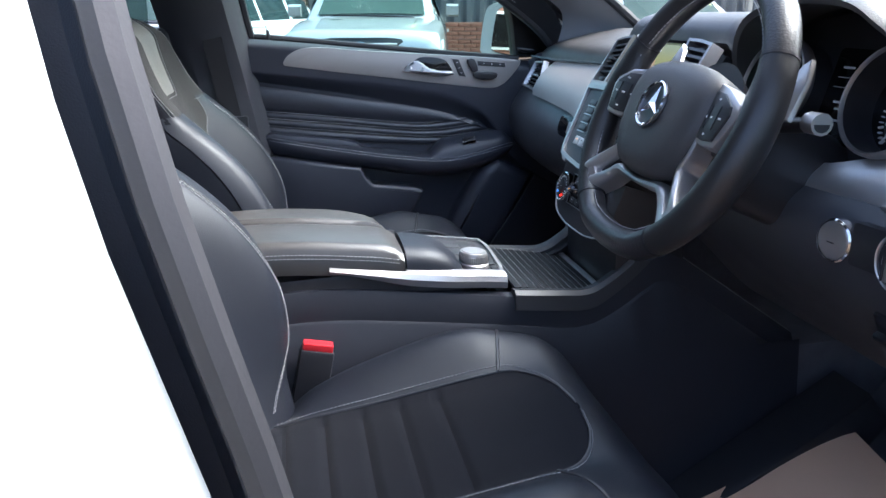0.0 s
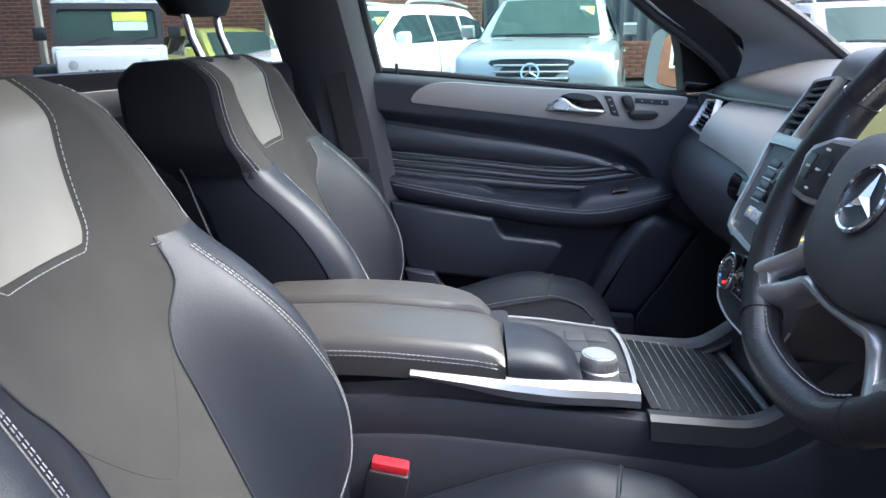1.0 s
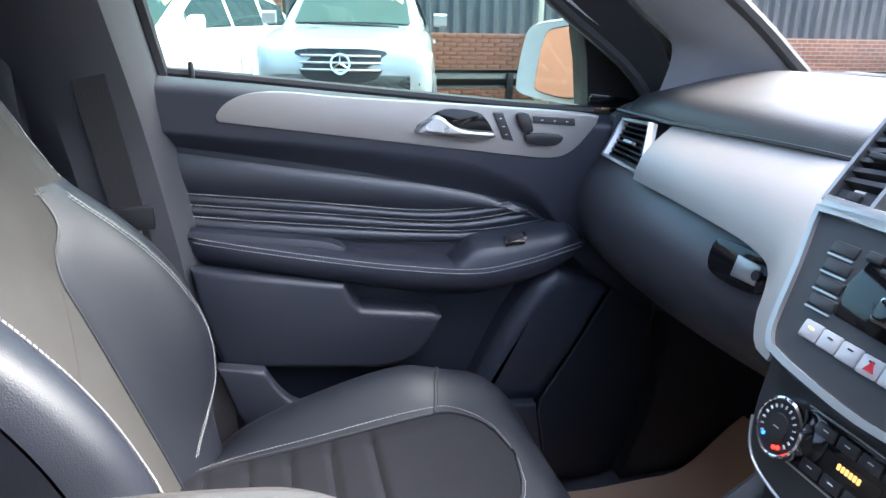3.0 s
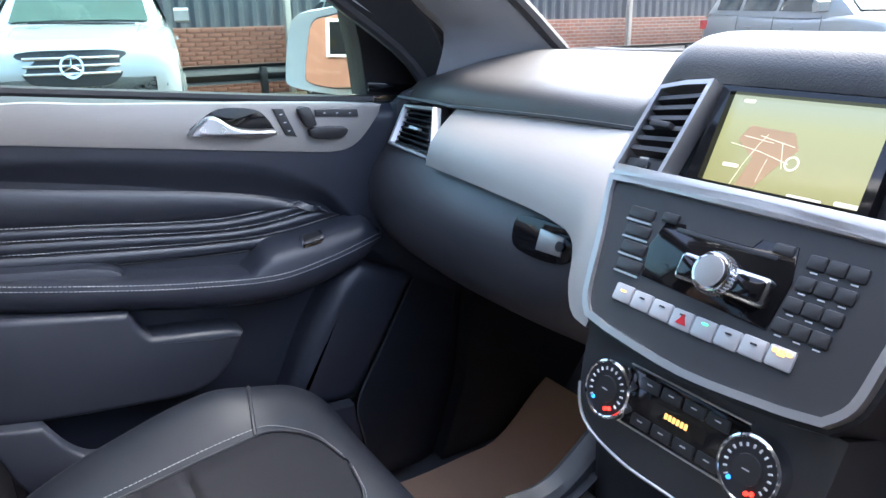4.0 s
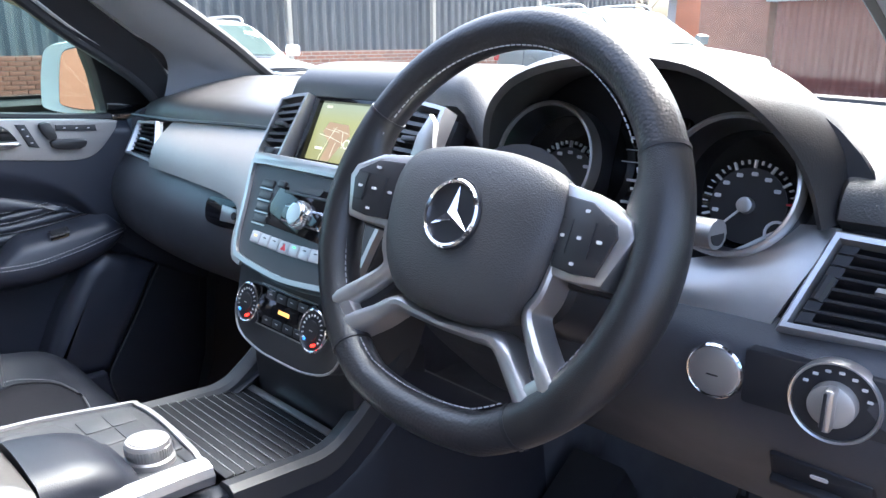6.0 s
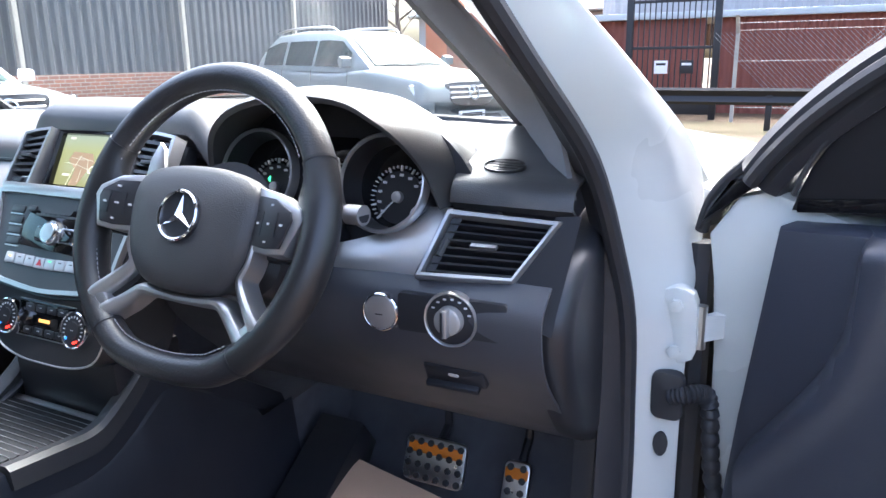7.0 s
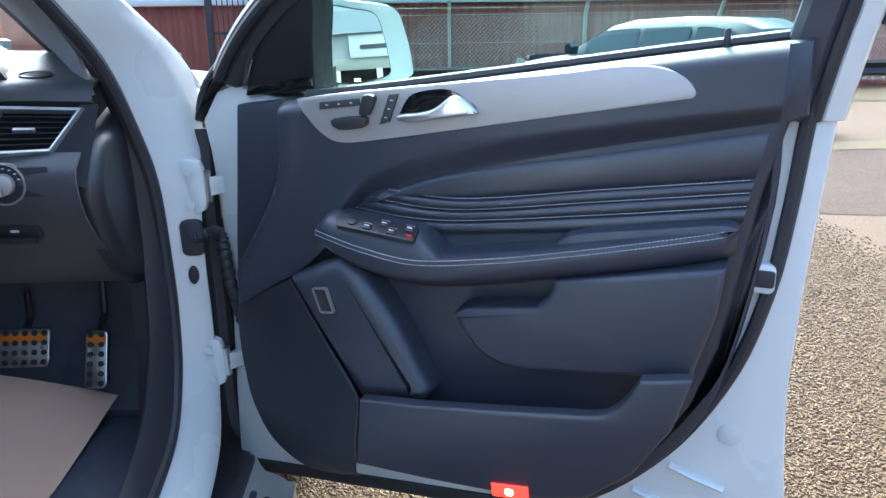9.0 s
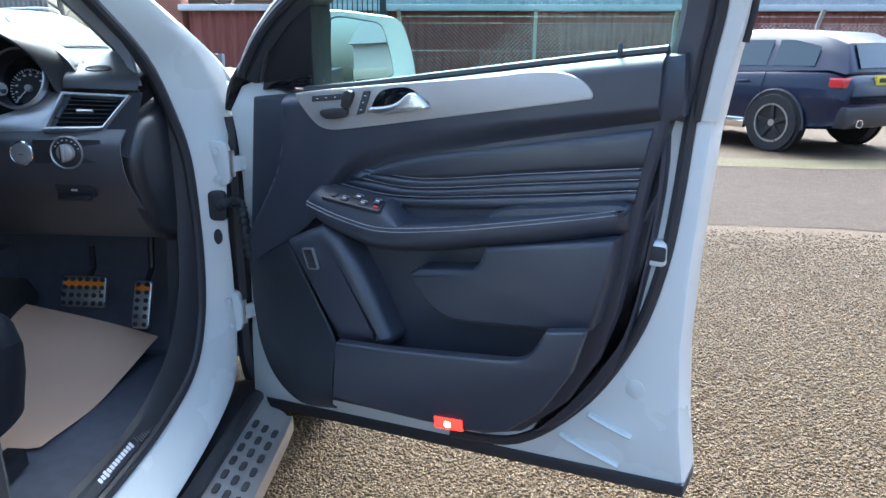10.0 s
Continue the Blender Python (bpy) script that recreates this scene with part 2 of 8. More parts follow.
def prism(outline, f, d0, d1, bevel=0.0, steps=2, bm=None):
    """A plate: a closed outline of (a, b) stood from depth d0 to d1 by f(a, b, d), with a rounded front edge."""
    rings = [[f(q[0], q[1], d0) for q in outline]]
    if bevel:
        sgn = 1 if d1 > d0 else -1
        for k in range(steps + 1):
            t = math.pi / 2 * k / steps
            o = offset(outline, bevel * (1 - math.cos(t))) if k else outline
            rings.append([f(q[0], q[1], d1 - sgn * bevel * (1 - math.sin(t))) for q in o])
    else:
        rings.append([f(q[0], q[1], d1) for q in outline])
    return loft(rings, bm=bm)


def ring_plate(outer, inner, f, d0, d1, bm=None):
    """A frame between two outlines of the same count."""
    bm = bm or bmesh.new()
    n = len(outer)
    loops = [[bm.verts.new(f(q[0], q[1], d)) for q in o] for o, d in ((outer, d0), (outer, d1), (inner, d1), (inner, d0))]
    for a, b in zip(loops, loops[1:] + loops[:1]):
        for i in range(n):
            j = (i + 1) % n
            bm.faces.new((a[i], a[j], b[j], b[i]))
    return bm


def rrect(w, h, r, n=4, cx=0.0, cy=0.0):
    out = []
    for qx, qy, a0 in ((1, 1, 0), (-1, 1, 90), (-1, -1, 180), (1, -1, 270)):
        for k in range(n + 1):
            a = radians(a0 + 90 * k / n)
            out.append(Vector((cx + qx * (w / 2 - r) + r * math.cos(a), cy + qy * (h / 2 - r) + r * math.sin(a))))
    return out


def circle(r, n=32, cx=0.0, cy=0.0):
    return [Vector((cx + r * math.cos(2 * math.pi * k / n), cy + r * math.sin(2 * math.pi * k / n))) for k in range(n)]


def lathe(profile, f, n=32, bm=None, caps=True):
    """A turned body: profile of (radius, depth) rows, placed by f(a, b, d)."""
    return loft([[f(r * math.cos(2 * math.pi * k / n), r * math.sin(2 * math.pi * k / n), d) for k in range(n)] for r, d in profile], bm=bm, caps=caps)


def rbox(lo, hi, bevel=0.004, bm=None, m=None):
    """A block between two corners, its edges rounded."""
    b = bmesh.new()
    bmesh.ops.create_cube(b, size=1)
    lo, hi = Vector(lo), Vector(hi)
    for v in b.verts:
        v.co = Vector(lerp(lo[i], hi[i], v.co[i] + 0.5) for i in range(3))
    if bevel:
        bmesh.ops.bevel(b, geom=list(b.edges), offset=bevel, segments=2, affect="EDGES", profile=0.6)
    if m is not None:
        bmesh.ops.transform(b, matrix=m, verts=b.verts)
    if bm is None:
        return b
    vs = {v: bm.verts.new(v.co) for v in b.verts}
    for fc in b.faces:
        bm.faces.new([vs[v] for v in fc.verts])
    b.free()
    return bm


def sheet(rows, thick=0.0, closed=False):
    """A skin over rows of points; thick gives it a body."""
    bm = loft(rows, closed=closed, caps=False)
    if thick:
        bmesh.ops.recalc_face_normals(bm, faces=bm.faces)
        bmesh.ops.solidify(bm, geom=bm.faces[:], thickness=thick)
    return bm


def frame_at(origin, right, up):
    """A map (a, b, d) -> origin + a right + b up + d out, out being right x up."""
    o, r_, u_ = Vector(origin), Vector(right).normalized(), Vector(up).normalized()
    n_ = r_.cross(u_).normalized()
    return lambda a, b, d: o + r_ * a + u_ * b + n_ * d


# ---- the front doors ----
HINGE = (0.919, -0.870)
OPEN = 64.4


def tailgate_switch(th, P, sg):
    sw = frame_at(P(0.331, 0.838, 0.1640), P(1, 0.12, 0) - P(0, 0, 0), P(-0.32, 1, 0) - P(0, 0, 0))
    part("tailgate_switch", ring_plate(rrect(0.028, 0.046, 0.003, 2), rrect(0.023, 0.040, 0.003, 2), sw, -0.003 * sg, 0.004 * sg), SILVER, th, "chrome framed switch")
    part("tailgate_key", prism(rrect(0.0225, 0.0395, 0.002, 2), sw, -0.003 * sg, 0.0015 * sg, 0), BUTTON, th)


def front_door(name, label, side, m, switches):
    """A front door, in its own space: u rearward from the hinge, n inward, z up. side: +1 right-hand, -1 left-hand."""
    th = thing(name, label, "car door", m)
    P = lambda u, z, n: Vector((-u, n * side, z))
    belt = table([(0.10, 1.145), (0.39, 1.178), (0.63, 1.21), (0.87, 1.243), (1.02, 1.262)])
    front = [(0.012, 0.37), (0.02, 0.55), (0.034, 0.74), (0.030, 0.95), (0.022, 1.05), (0.012, 1.11), (0.05, 1.165), (0.09, 1.178)]
    rear = [(1.045, 1.262), (1.072, 1.16), (1.066, 1.05), (1.060, 0.90), (1.058, 0.75), (1.070, 0.60), (1.09, 0.47)]
    shell = [Vector(q) for q in front] + [Vector((u, belt(u) - 0.002)) for u in (0.2, 0.4, 0.6, 0.8)] + [Vector(q) for q in rear]
    part("door_shell", prism(shell, P, -0.045, 0.045, 0.010), WHITE, th, "white painted steel door shell")
    # pressed ribs in the lower rear corner
    for k, (a, b) in enumerate((((0.90, 0.585), (0.985, 0.560)), ((0.845, 0.525), (0.965, 0.492)))):
        part("pressed_rib", tube([P(*a, 0.044), P(lerp(a[0], b[0], 0.5), lerp(a[1], b[1], 0.5), 0.047), P(*b, 0.044)], 0.010, 8, squash=0.5), WHITE, th)
    part("drain_plug", lathe([(0.018, 0.044), (0.018, 0.047), (0.010, 0.049)], lambda a, b, d: P(0.985 + a, 0.66 + b, d), 20), WHITE, th)
    # seals
    path = smooth([P(1.060, 1.32, 0.050), P(1.038, 1.18, 0.048), P(1.028, 1.03, 0.048), P(1.013, 0.90, 0.049), P(0.973, 0.757, 0.049), P(0.888, 0.608, 0.049), P(0.757, 0.487, 0.048), P(0.60, 0.452, 0.047)], 6)
    part("rear_seal", tube(path, 0.0105, 8), RUBBER, th, "black rubber door seal")
    part("bottom_seal", rbox((-1.09, min(side * -0.04, side * 0.05), -0.016), (-0.012, max(side * -0.04, side * 0.05), 0.012), 0.006,
                             m=Matrix.Translation((0, 0, 0.372)) @ Matrix(((1, 0, 0, 0), (0, 1, 0, 0), (-0.10, 0, 1, 0), (0, 0, 0, 1)))), RUBBER, th, "black rubber strip along the door's foot")
    # base of the inner panel
    card = [(0.128, 1.148), (0.110, 1.0), (0.098, 0.90), (0.085, 0.77), (0.086, 0.64), (0.10, 0.56), (0.15, 0.485), (0.25, 0.462), (0.40, 0.475), (0.55, 0.485), (0.70, 0.50),
            (0.78, 0.53), (0.87, 0.62), (0.925, 0.72), (0.955, 0.82), (0.975, 0.95), (0.99, 1.06), (1.012, 1.155), (1.034, 1.165), (1.03, 1.262), (0.87, 1.241), (0.63, 1.208), (0.39, 1.176)]
    part("inner_panel", prism([Vector(q) for q in card], P, 0.04, 0.092, 0.012), CARD, th)
    # speaker cover, swelling from the front edge out to the pocket
    fr = smooth([(0.088, 0.764, 0.092), (0.086, 0.700, 0.092), (0.091, 0.636, 0.093), (0.105, 0.560, 0.094), (0.150, 0.490, 0.100), (0.250, 0.466, 0.128), (0.387, 0.512, 0.172)], 4)
    se = smooth([(0.244, 0.854, 0.132), (0.286, 0.800, 0.143), (0.334, 0.738, 0.155), (0.378, 0.690, 0.170), (0.398, 0.660, 0.182), (0.391, 0.600, 0.186), (0.389, 0.546, 0.187)], 4)
    part("speaker_panel", sheet([[P(*(a.lerp(b, k / 14) + Vector((0, 0, 0.010 * math.sin(math.pi * k / 14))))) for k in range(15)] for a, b in zip(fr, se)], 0.004), SPEAKER, th, "dark perforated speaker panel")
    part("panel_seam", tube([P(q.x, q.y, q.z + 0.001) for q in se], 0.0016, 6), DARKGREY, th)
    # upper rail: a padded roll under the window that sweeps down to the armrest, with a ridge towards the hinge
    us = [0.122 + 0.878 * k / 70 for k in range(71)]
    foot = table([(0.122, 0.785), (0.20, 0.833), (0.246, 0.860), (0.30, 0.905), (0.345, 0.958), (0.385, 1.002), (0.425, 1.016), (0.494, 1.033), (0.60, 1.062), (0.70, 1.088), (0.88, 1.127), (1.0, 1.152)])
    band = table([(0.33, 0.03), (0.385, 0.036), (0.433, 0.052), (0.50, 0.066), (0.585, 0.060), (0.70, 0.050), (0.90, 0.036), (1.0, 0.030)])
    ridge = table([(0.80, 0.085), (0.855, 0.123), (0.915, 0.164), (0.986, 0.208), (1.03, 0.226), (1.074, 0.235), (1.136, 0.238), (1.20, 0.238)])

    def rail_n(u, z):
        n = lerp(0.117, lerp(0.0905, 0.117, step(0.0, band(u), z - foot(u))), step(0.29, 0.36, u))
        d = ridge(z) - u
        n -= 0.044 * step(0.0, 0.030, d) + 0.010 * step(0.03, 0.10, d)
        n += 0.007 * math.exp(-((d + 0.012) / 0.022) ** 2)
        e = max(0.0, 1 - (belt(u) - z) / 0.022)
        return n - 0.022 * e * e
    rows = []
    for u in us:
        t, b = belt(u), foot(u)
        rows.append([P(u, lerp(b, t, k / 40), rail_n(u, lerp(b, t, k / 40))) for k in range(41)])
    part("upper_rail", sheet(rows, 0.004), CARD, th)
    part("window_seal", tube([P(u, belt(u) + 0.004, 0.080) for u in us[12:]], 0.009, 8), RUBBER, th)
    # pleated panel: a wide fold and three rolls between seams
    seams = [
        [(0.36, 0.985), (0.50, 1.048), (0.795, 1.108), (0.99, 1.148)],
        [(0.427, 1.020), (0.561, 1.016), (0.78, 1.048), (0.978, 1.077)],
        [(0.392, 1.004), (0.539, 0.996), (0.78, 1.030), (0.975, 1.059)],
        [(0.360, 0.984), (0.517, 0.976), (0.78, 1.010), (0.972, 1.040)],
        [(0.340, 0.960), (0.517, 0.955), (0.78, 0.985), (0.970, 1.018)],
    ]
    curves = [smooth(s, 8) for s in seams]
    for i in range(4):
        a, b = curves[i], curves[i + 1]
        rows = []
        for q, r_ in zip(a, b):
            w = (q - r_).length
            rows.append([P(*(r_.lerp(q, s)), 0.0895 + min(0.0105, 0.42 * w) * math.sin(math.pi * s) ** 0.5) for s in (k / 10 for k in range(11))])
        part("pleat", sheet(rows, 0.003), CARD_LEATHER, th)
    for c in curves[1:]:
        part("seam", tube([P(q.x, q.y, 0.0925) for q in c], 0.0016, 6), RUBBER, th)
    for c in curves[1:4]:
        part("stitching", stitches([P(q.x, q.y + 0.0024, 0.0978) for q in c], 0.0006), DOORTHREAD, th)
    # silver band with handle
    trim = smooth([(0.278, 1.160), (0.30, 1.170), (0.50, 1.193), (0.70, 1.214), (0.79, 1.226), (0.845, 1.226), (0.878, 1.214), (0.894, 1.197), (0.892, 1.187), (0.878, 1.184), (0.792, 1.169), (0.603, 1.137), (0.431, 1.108), (0.36, 1.099), (0.325, 1.108), (0.295, 1.135)], 4, True)
    part("silver_band", prism(trim, P, 0.095, 0.120, 0.002), BRUSHED, th, "brushed grey aluminium trim band")
    bowl = smooth([(0.462, 1.142), (0.476, 1.172), (0.497, 1.184), (0.544, 1.189), (0.575, 1.174), (0.588, 1.160), (0.53, 1.148), (0.49, 1.141)], 4, True)
    # the hollow has no depth; a black plate on the band paints its shade
    part("handle_bowl_shade", prism(bowl, P, 0.110, 0.1215, 0.001), PIANO, th, "black plate for the shaded hollow behind the handle")
    grip = smooth([(0.461, 1.141), (0.466, 1.150), (0.498, 1.154), (0.528, 1.162), (0.553, 1.180), (0.570, 1.178), (0.591, 1.161), (0.588, 1.155), (0.53, 1.146), (0.49, 1.139)], 3, True)
    part("door_handle", prism(grip, lambda u, z, d: P(u, z, d + 0.008 * math.sin(math.pi * min(1.0, max(0.0, (u - 0.46) / 0.13)))), 0.116, 0.130, 0.005, 3), STEEL, th, "satin chrome pull handle")
    # seat keys on the band
    for pts in ([(0.321, 1.163), (0.394, 1.171), (0.394, 1.160), (0.320, 1.151)], [(0.446, 1.178), (0.463, 1.180), (0.446, 1.137), (0.428, 1.132)]):
        part("key_strip", prism([Vector(q) for q in pts], P, 0.118, 0.1235, 0.0015), DARKGREY, th, "dark memory keys")
        a, c = Vector(pts[0]).lerp(Vector(pts[3]), 0.5), Vector(pts[1]).lerp(Vector(pts[2]), 0.5)
        if abs(a.x - c.x) < 0.03:
            a, c = Vector(pts[0]).lerp(Vector(pts[1]), 0.5), Vector(pts[2]).lerp(Vector(pts[3]), 0.5)
        for k in range(3):
            q = a.lerp(c, 0.2 + 0.3 * k)
            part("key_mark", prism(rrect(0.0045, 0.0016, 0.0005, 1, q.x, q.y), P, 0.123, 0.1241), WHITE_PRINT, th)
    part("seat_key", prism(smooth([(0.350, 1.139), (0.402, 1.144), (0.409, 1.136), (0.400, 1.126), (0.358, 1.121), (0.344, 1.130)], 2, True), P, 0.118, 0.131, 0.003), BUTTON, th, "dark seat adjuster key")
    part("seat_key", prism(smooth([(0.404, 1.176), (0.420, 1.178), (0.424, 1.170), (0.412, 1.146), (0.398, 1.146), (0.396, 1.152)], 2, True), P, 0.118, 0.131, 0.003), BUTTON, th, "dark seat adjuster key")
    # armrest
    top = table([(0.29, 0.955), (0.33, 0.955), (0.41, 0.940), (0.50, 0.930), (0.63, 0.947), (0.73, 0.966), (0.965, 1.016)])
    bot = table([(0.29, 0.935), (0.35, 0.905), (0.42, 0.886), (0.50, 0.877), (0.62, 0.892), (0.72, 0.914), (0.81, 0.930), (0.965, 0.966)])
    out = table([(0.29, 0.112), (0.31, 0.145), (0.36, 0.160), (0.50, 0.162), (0.75, 0.150), (0.94, 0.128), (0.965, 0.112)])
    rings = []
    for k in range(41):
        u = lerp(0.29, 0.965, k / 40)
        t, b, o = top(u), bot(u), out(u)
        back = 0.088
        r = 0.012
        ring = [P(u, t + 0.004, back), P(u, t + 0.004, o - 2 * r), P(u, t + 0.001, o - r), P(u, t - 0.004, o - 0.003), P(u, t - 0.012, o), P(u, lerp(t, b, 0.55), o - 0.002), P(u, b + 0.012, o - 0.010), P(u, b, o - 0.028), P(u, b - 0.002, back)]
        rings.append(ring)
    arm = part("armrest", loft(rings), CARD, th, "padded armrest with twin grey seams")
    for off in (0.0, 0.007):
        part("stitching", stitches([P(u, top(u) - 0.002 - off, out(u) - 0.0012 + off * 0.25) for u in (lerp(0.31, 0.955, k / 60) for k in range(61))], 0.0006), DOORTHREAD, arm)
    rings = []
    for k in range(31):
        u = lerp(0.296, 0.56, k / 30)
        e = step(0.296, 0.335, u) * (1 - step(0.495, 0.56, u))
        zo = 0.968 - 0.09 * (u - 0.355)
        base, o = top(u) - 0.004, out(u)
        hi = lambda z: lerp(base, z, e)
        rings.append([P(u, base - 0.01, 0.088), P(u, hi(zo + 0.010), 0.090), P(u, hi(zo + 0.018), 0.104), P(u, hi(zo + 0.014), 0.122), P(u, hi(zo + 0.004), min(0.142, o - 0.012)), P(u, hi(zo - 0.004), min(0.150, o - 0.008)), P(u, hi(zo - 0.014), min(0.155, o - 0.004)), P(u, base - 0.008, o - 0.003)])
    part("armrest_ledge", loft(rings), CARD, th)
    part("armrest_ledge", prism(smooth([(0.715, 0.955), (0.735, 0.985), (0.85, 1.006), (0.95, 1.022), (0.964, 1.005), (0.93, 0.980), (0.80, 0.950)], 3, True), P, 0.088, 0.124, 0.012), CARD, th)
    # window switches, lying on the ledge's sloping top
    f = lambda a, b, d: P(0.355 + a * 0.985 + b * 0.10, 0.981 + d * 0.9 - a * 0.09 - (b) * 0.42, 0.150 - (0.022 - b) * 0.9 + d * 0.3)
    if switches:
        deck = part("switch_deck", prism(rrect(0.145, 0.036, 0.008, 3, 0.07, 0.010), f, -0.006, 0.0015, 0.001), PLASTIC, th, "black deck of window switches")
        for k, a in enumerate((0.055, 0.083, 0.100, 0.128)):
            wk = part("window_key", prism(rrect(0.017, 0.013, 0.003, 3, a, 0.004 if k % 2 else 0.018), f, 0, 0.005, 0.002), BUTTON, deck)
            part("key_mark", prism(rrect(0.009, 0.0022, 0.0006, 1, a, 0.004 if k % 2 else 0.018), f, 0.004, 0.0058), WHITE_PRINT, wk)
            part("key_edge", prism(rrect(0.015, 0.0016, 0.0005, 1, a, -0.003 if k % 2 else 0.011), f, 0.001, 0.004), SILVER, wk)
        part("mirror_dial", lathe([(0.009, 0), (0.009, 0.004), (0.007, 0.005)], lambda a, b, d: f(a + 0.026, b + 0.012, d), 18), BUTTON, deck)
        part("child_lock_key", prism(rrect(0.010, 0.005, 0.001, 2, 0.132, 0.020), f, 0, 0.005, 0.001), RED, deck, "small red key")
    else:
        deck = part("switch_deck", prism(rrect(0.040, 0.024, 0.006, 3, 0.075, 0.012), f, -0.004, 0.0025, 0.001), CHROME, th, "chrome rimmed window switch")
        part("window_key", prism(rrect(0.030, 0.016, 0.004, 3, 0.075, 0.012), f, 0, 0.006, 0.002), BUTTON, deck)
    # grab panel with its notch, pocket and rib
    grab = smooth([(0.560, 0.842), (0.580, 0.853)], 4) + smooth([(0.695, 0.871), (0.710, 0.890), (0.722, 0.918)], 4) + [Vector((0.85, 0.944)), Vector((0.956, 0.966)), Vector((0.950, 0.892)), Vector((0.926, 0.800))] + smooth([(0.870, 0.787), (0.727, 0.768), (0.655, 0.762), (0.603, 0.781), (0.568, 0.825)], 4)
    part("grab_panel", prism(grab, P, 0.088, 0.148, 0.010, 3), CARD, th, "smooth panel with a pull recess")
    pocket = [Vector((0.404, 0.676)), Vector((0.521, 0.688)), Vector((0.66, 0.708))] + smooth([(0.775, 0.726), (0.812, 0.735), (0.838, 0.760), (0.860, 0.800)], 4) + [Vector((0.930, 0.815)), Vector((0.908, 0.73)), Vector((0.859, 0.647)), Vector((0.795, 0.588)), Vector((0.704, 0.562)), Vector((0.528, 0.552)), Vector((0.390, 0.548))]
    part("pocket_front", prism(pocket, P, 0.165, 0.190, 0.006, 3), CARD, th, "map pocket wall")
    part("pocket_floor", prism([(0.39, 0.548), (0.53, 0.552), (0.704, 0.562), (0.795, 0.588), (0.78, 0.61), (0.40, 0.60)], P, 0.088, 0.166), PLASTIC, th)
    rib = smooth([(0.250, 0.862), (0.352, 0.912)], 2) + smooth([(0.395, 0.891), (0.449, 0.817), (0.500, 0.72), (0.514, 0.690), (0.502, 0.672)], 3) + [Vector((0.381, 0.654))]
    part("side_rib", prism(rib, P, 0.088, 0.158, 0.030, 6), CARD, th)
    if switches:
        tailgate_switch(th, P, side)
    # red lamp at the foot
    lamp = part("door_lamp", prism([(0.641, 0.577), (0.702, 0.585), (0.704, 0.562), (0.644, 0.554)], P, 0.175, 0.193, 0.002), RED_LAMP, th, "lit red warning lamp")
    part("bulb", prism(rrect(0.014, 0.012, 0.004, 3, 0.672, 0.569), P, 0.19, 0.1945, 0.001), LAMP_CORE, lamp, "glowing bulb")
    # rear edge strip and latch
    part("rear_strip", prism(smooth([(0.962, 0.80), (0.985, 0.95), (0.992, 1.06), (0.988, 1.152), (1.004, 1.155), (1.008, 1.04), (0.984, 0.84), (0.944, 0.69), (0.86, 0.568), (0.79, 0.525), (0.86, 0.61), (0.93, 0.72)], 3, True), P, 0.04, 0.068, 0.008), CARD, th)
    part("latch_plate", prism(rrect(0.050, 0.046, 0.010, 4, 0.997, 0.928), P, 0.04, 0.062, 0.006), WHITE, th)
    # latch hole: black plate on the white surround, its colour stands for shade
    part("latch", prism(rrect(0.036, 0.026, 0.005, 3, 1.002, 0.929), P, 0.055, 0.0635, 0.001), RUBBER, th, "black plate for the shaded hole of the door latch")
    # window frame, glass and mirror sail
    arc = smooth([P(0.080, 1.190, 0.022), P(0.105, 1.222, 0.028), P(0.155, 1.272, 0.040), P(0.22, 1.322, 0.053), P(0.29, 1.362, 0.064), P(0.42, 1.430, 0.085), P(0.60, 1.515, 0.11), P(0.85, 1.60, 0.14), P(1.03, 1.64, 0.152)], 6)
    lip = smooth([P(-0.006, 1.108, 0.030), P(0.008, 1.148, 0.034), P(0.034, 1.183, 0.040), P(0.073, 1.219, 0.046), P(0.130, 1.276, 0.060), P(0.21, 1.339, 0.076), P(0.292, 1.381, 0.088)], 6)
    part("frame_lip", tube(lip, 0.009, 10), RUBBER, th, "black rubber lip at the frame's foot")
    part("frame_foot", prism([Vector(q) for q in ((-0.002, 1.112), (0.012, 1.150), (0.038, 1.184), (0.075, 1.218), (0.120, 1.212), (0.100, 1.180), (0.047, 1.176), (0.026, 1.145))], P, -0.02, 0.048, 0.008), PLASTIC, th)
    rear_p = smooth([P(1.010, 1.155, 0.016), P(1.025, 1.25, 0.034), P(1.040, 1.337, 0.052), P(1.048, 1.48, 0.090), P(1.040, 1.65, 0.145)], 6)
    d_in = Vector((0, side, 0))
    for nm, pth, wdt in (("window_frame", arc, 0.029), ("window_frame", rear_p, 0.0262)):
        rings = []
        for i, q in enumerate(pth):
            t = (pth[min(i + 1, len(pth) - 1)] - pth[max(i - 1, 0)]).normalized()
            s_ = t.cross(d_in).normalized()
            rings.append([q + s_ * a * wdt + d_in * b for a, b in ((-1, -0.03), (-1, 0.03), (-0.6, 0.042), (0.6, 0.042), (1, 0.03), (1, -0.03))])
        part(nm, loft(rings), PLASTIC if pth is arc else CARD, th, "black window frame")
        if pth is arc:
            part("frame_seal", tube([q + d_in * 0.047 for q in pth], 0.010, 8), RUBBER, th)
            part("outer_frame", tube([q - d_in * 0.035 + Vector((0.02, 0, 0.012)) for q in pth], 0.017, 8), PLASTIC, th)
        else:
            part("frame_seal", tube([q + d_in * 0.030 + Vector((-0.032, 0, 0)) for q in pth], 0.0095, 8), RUBBER, th)
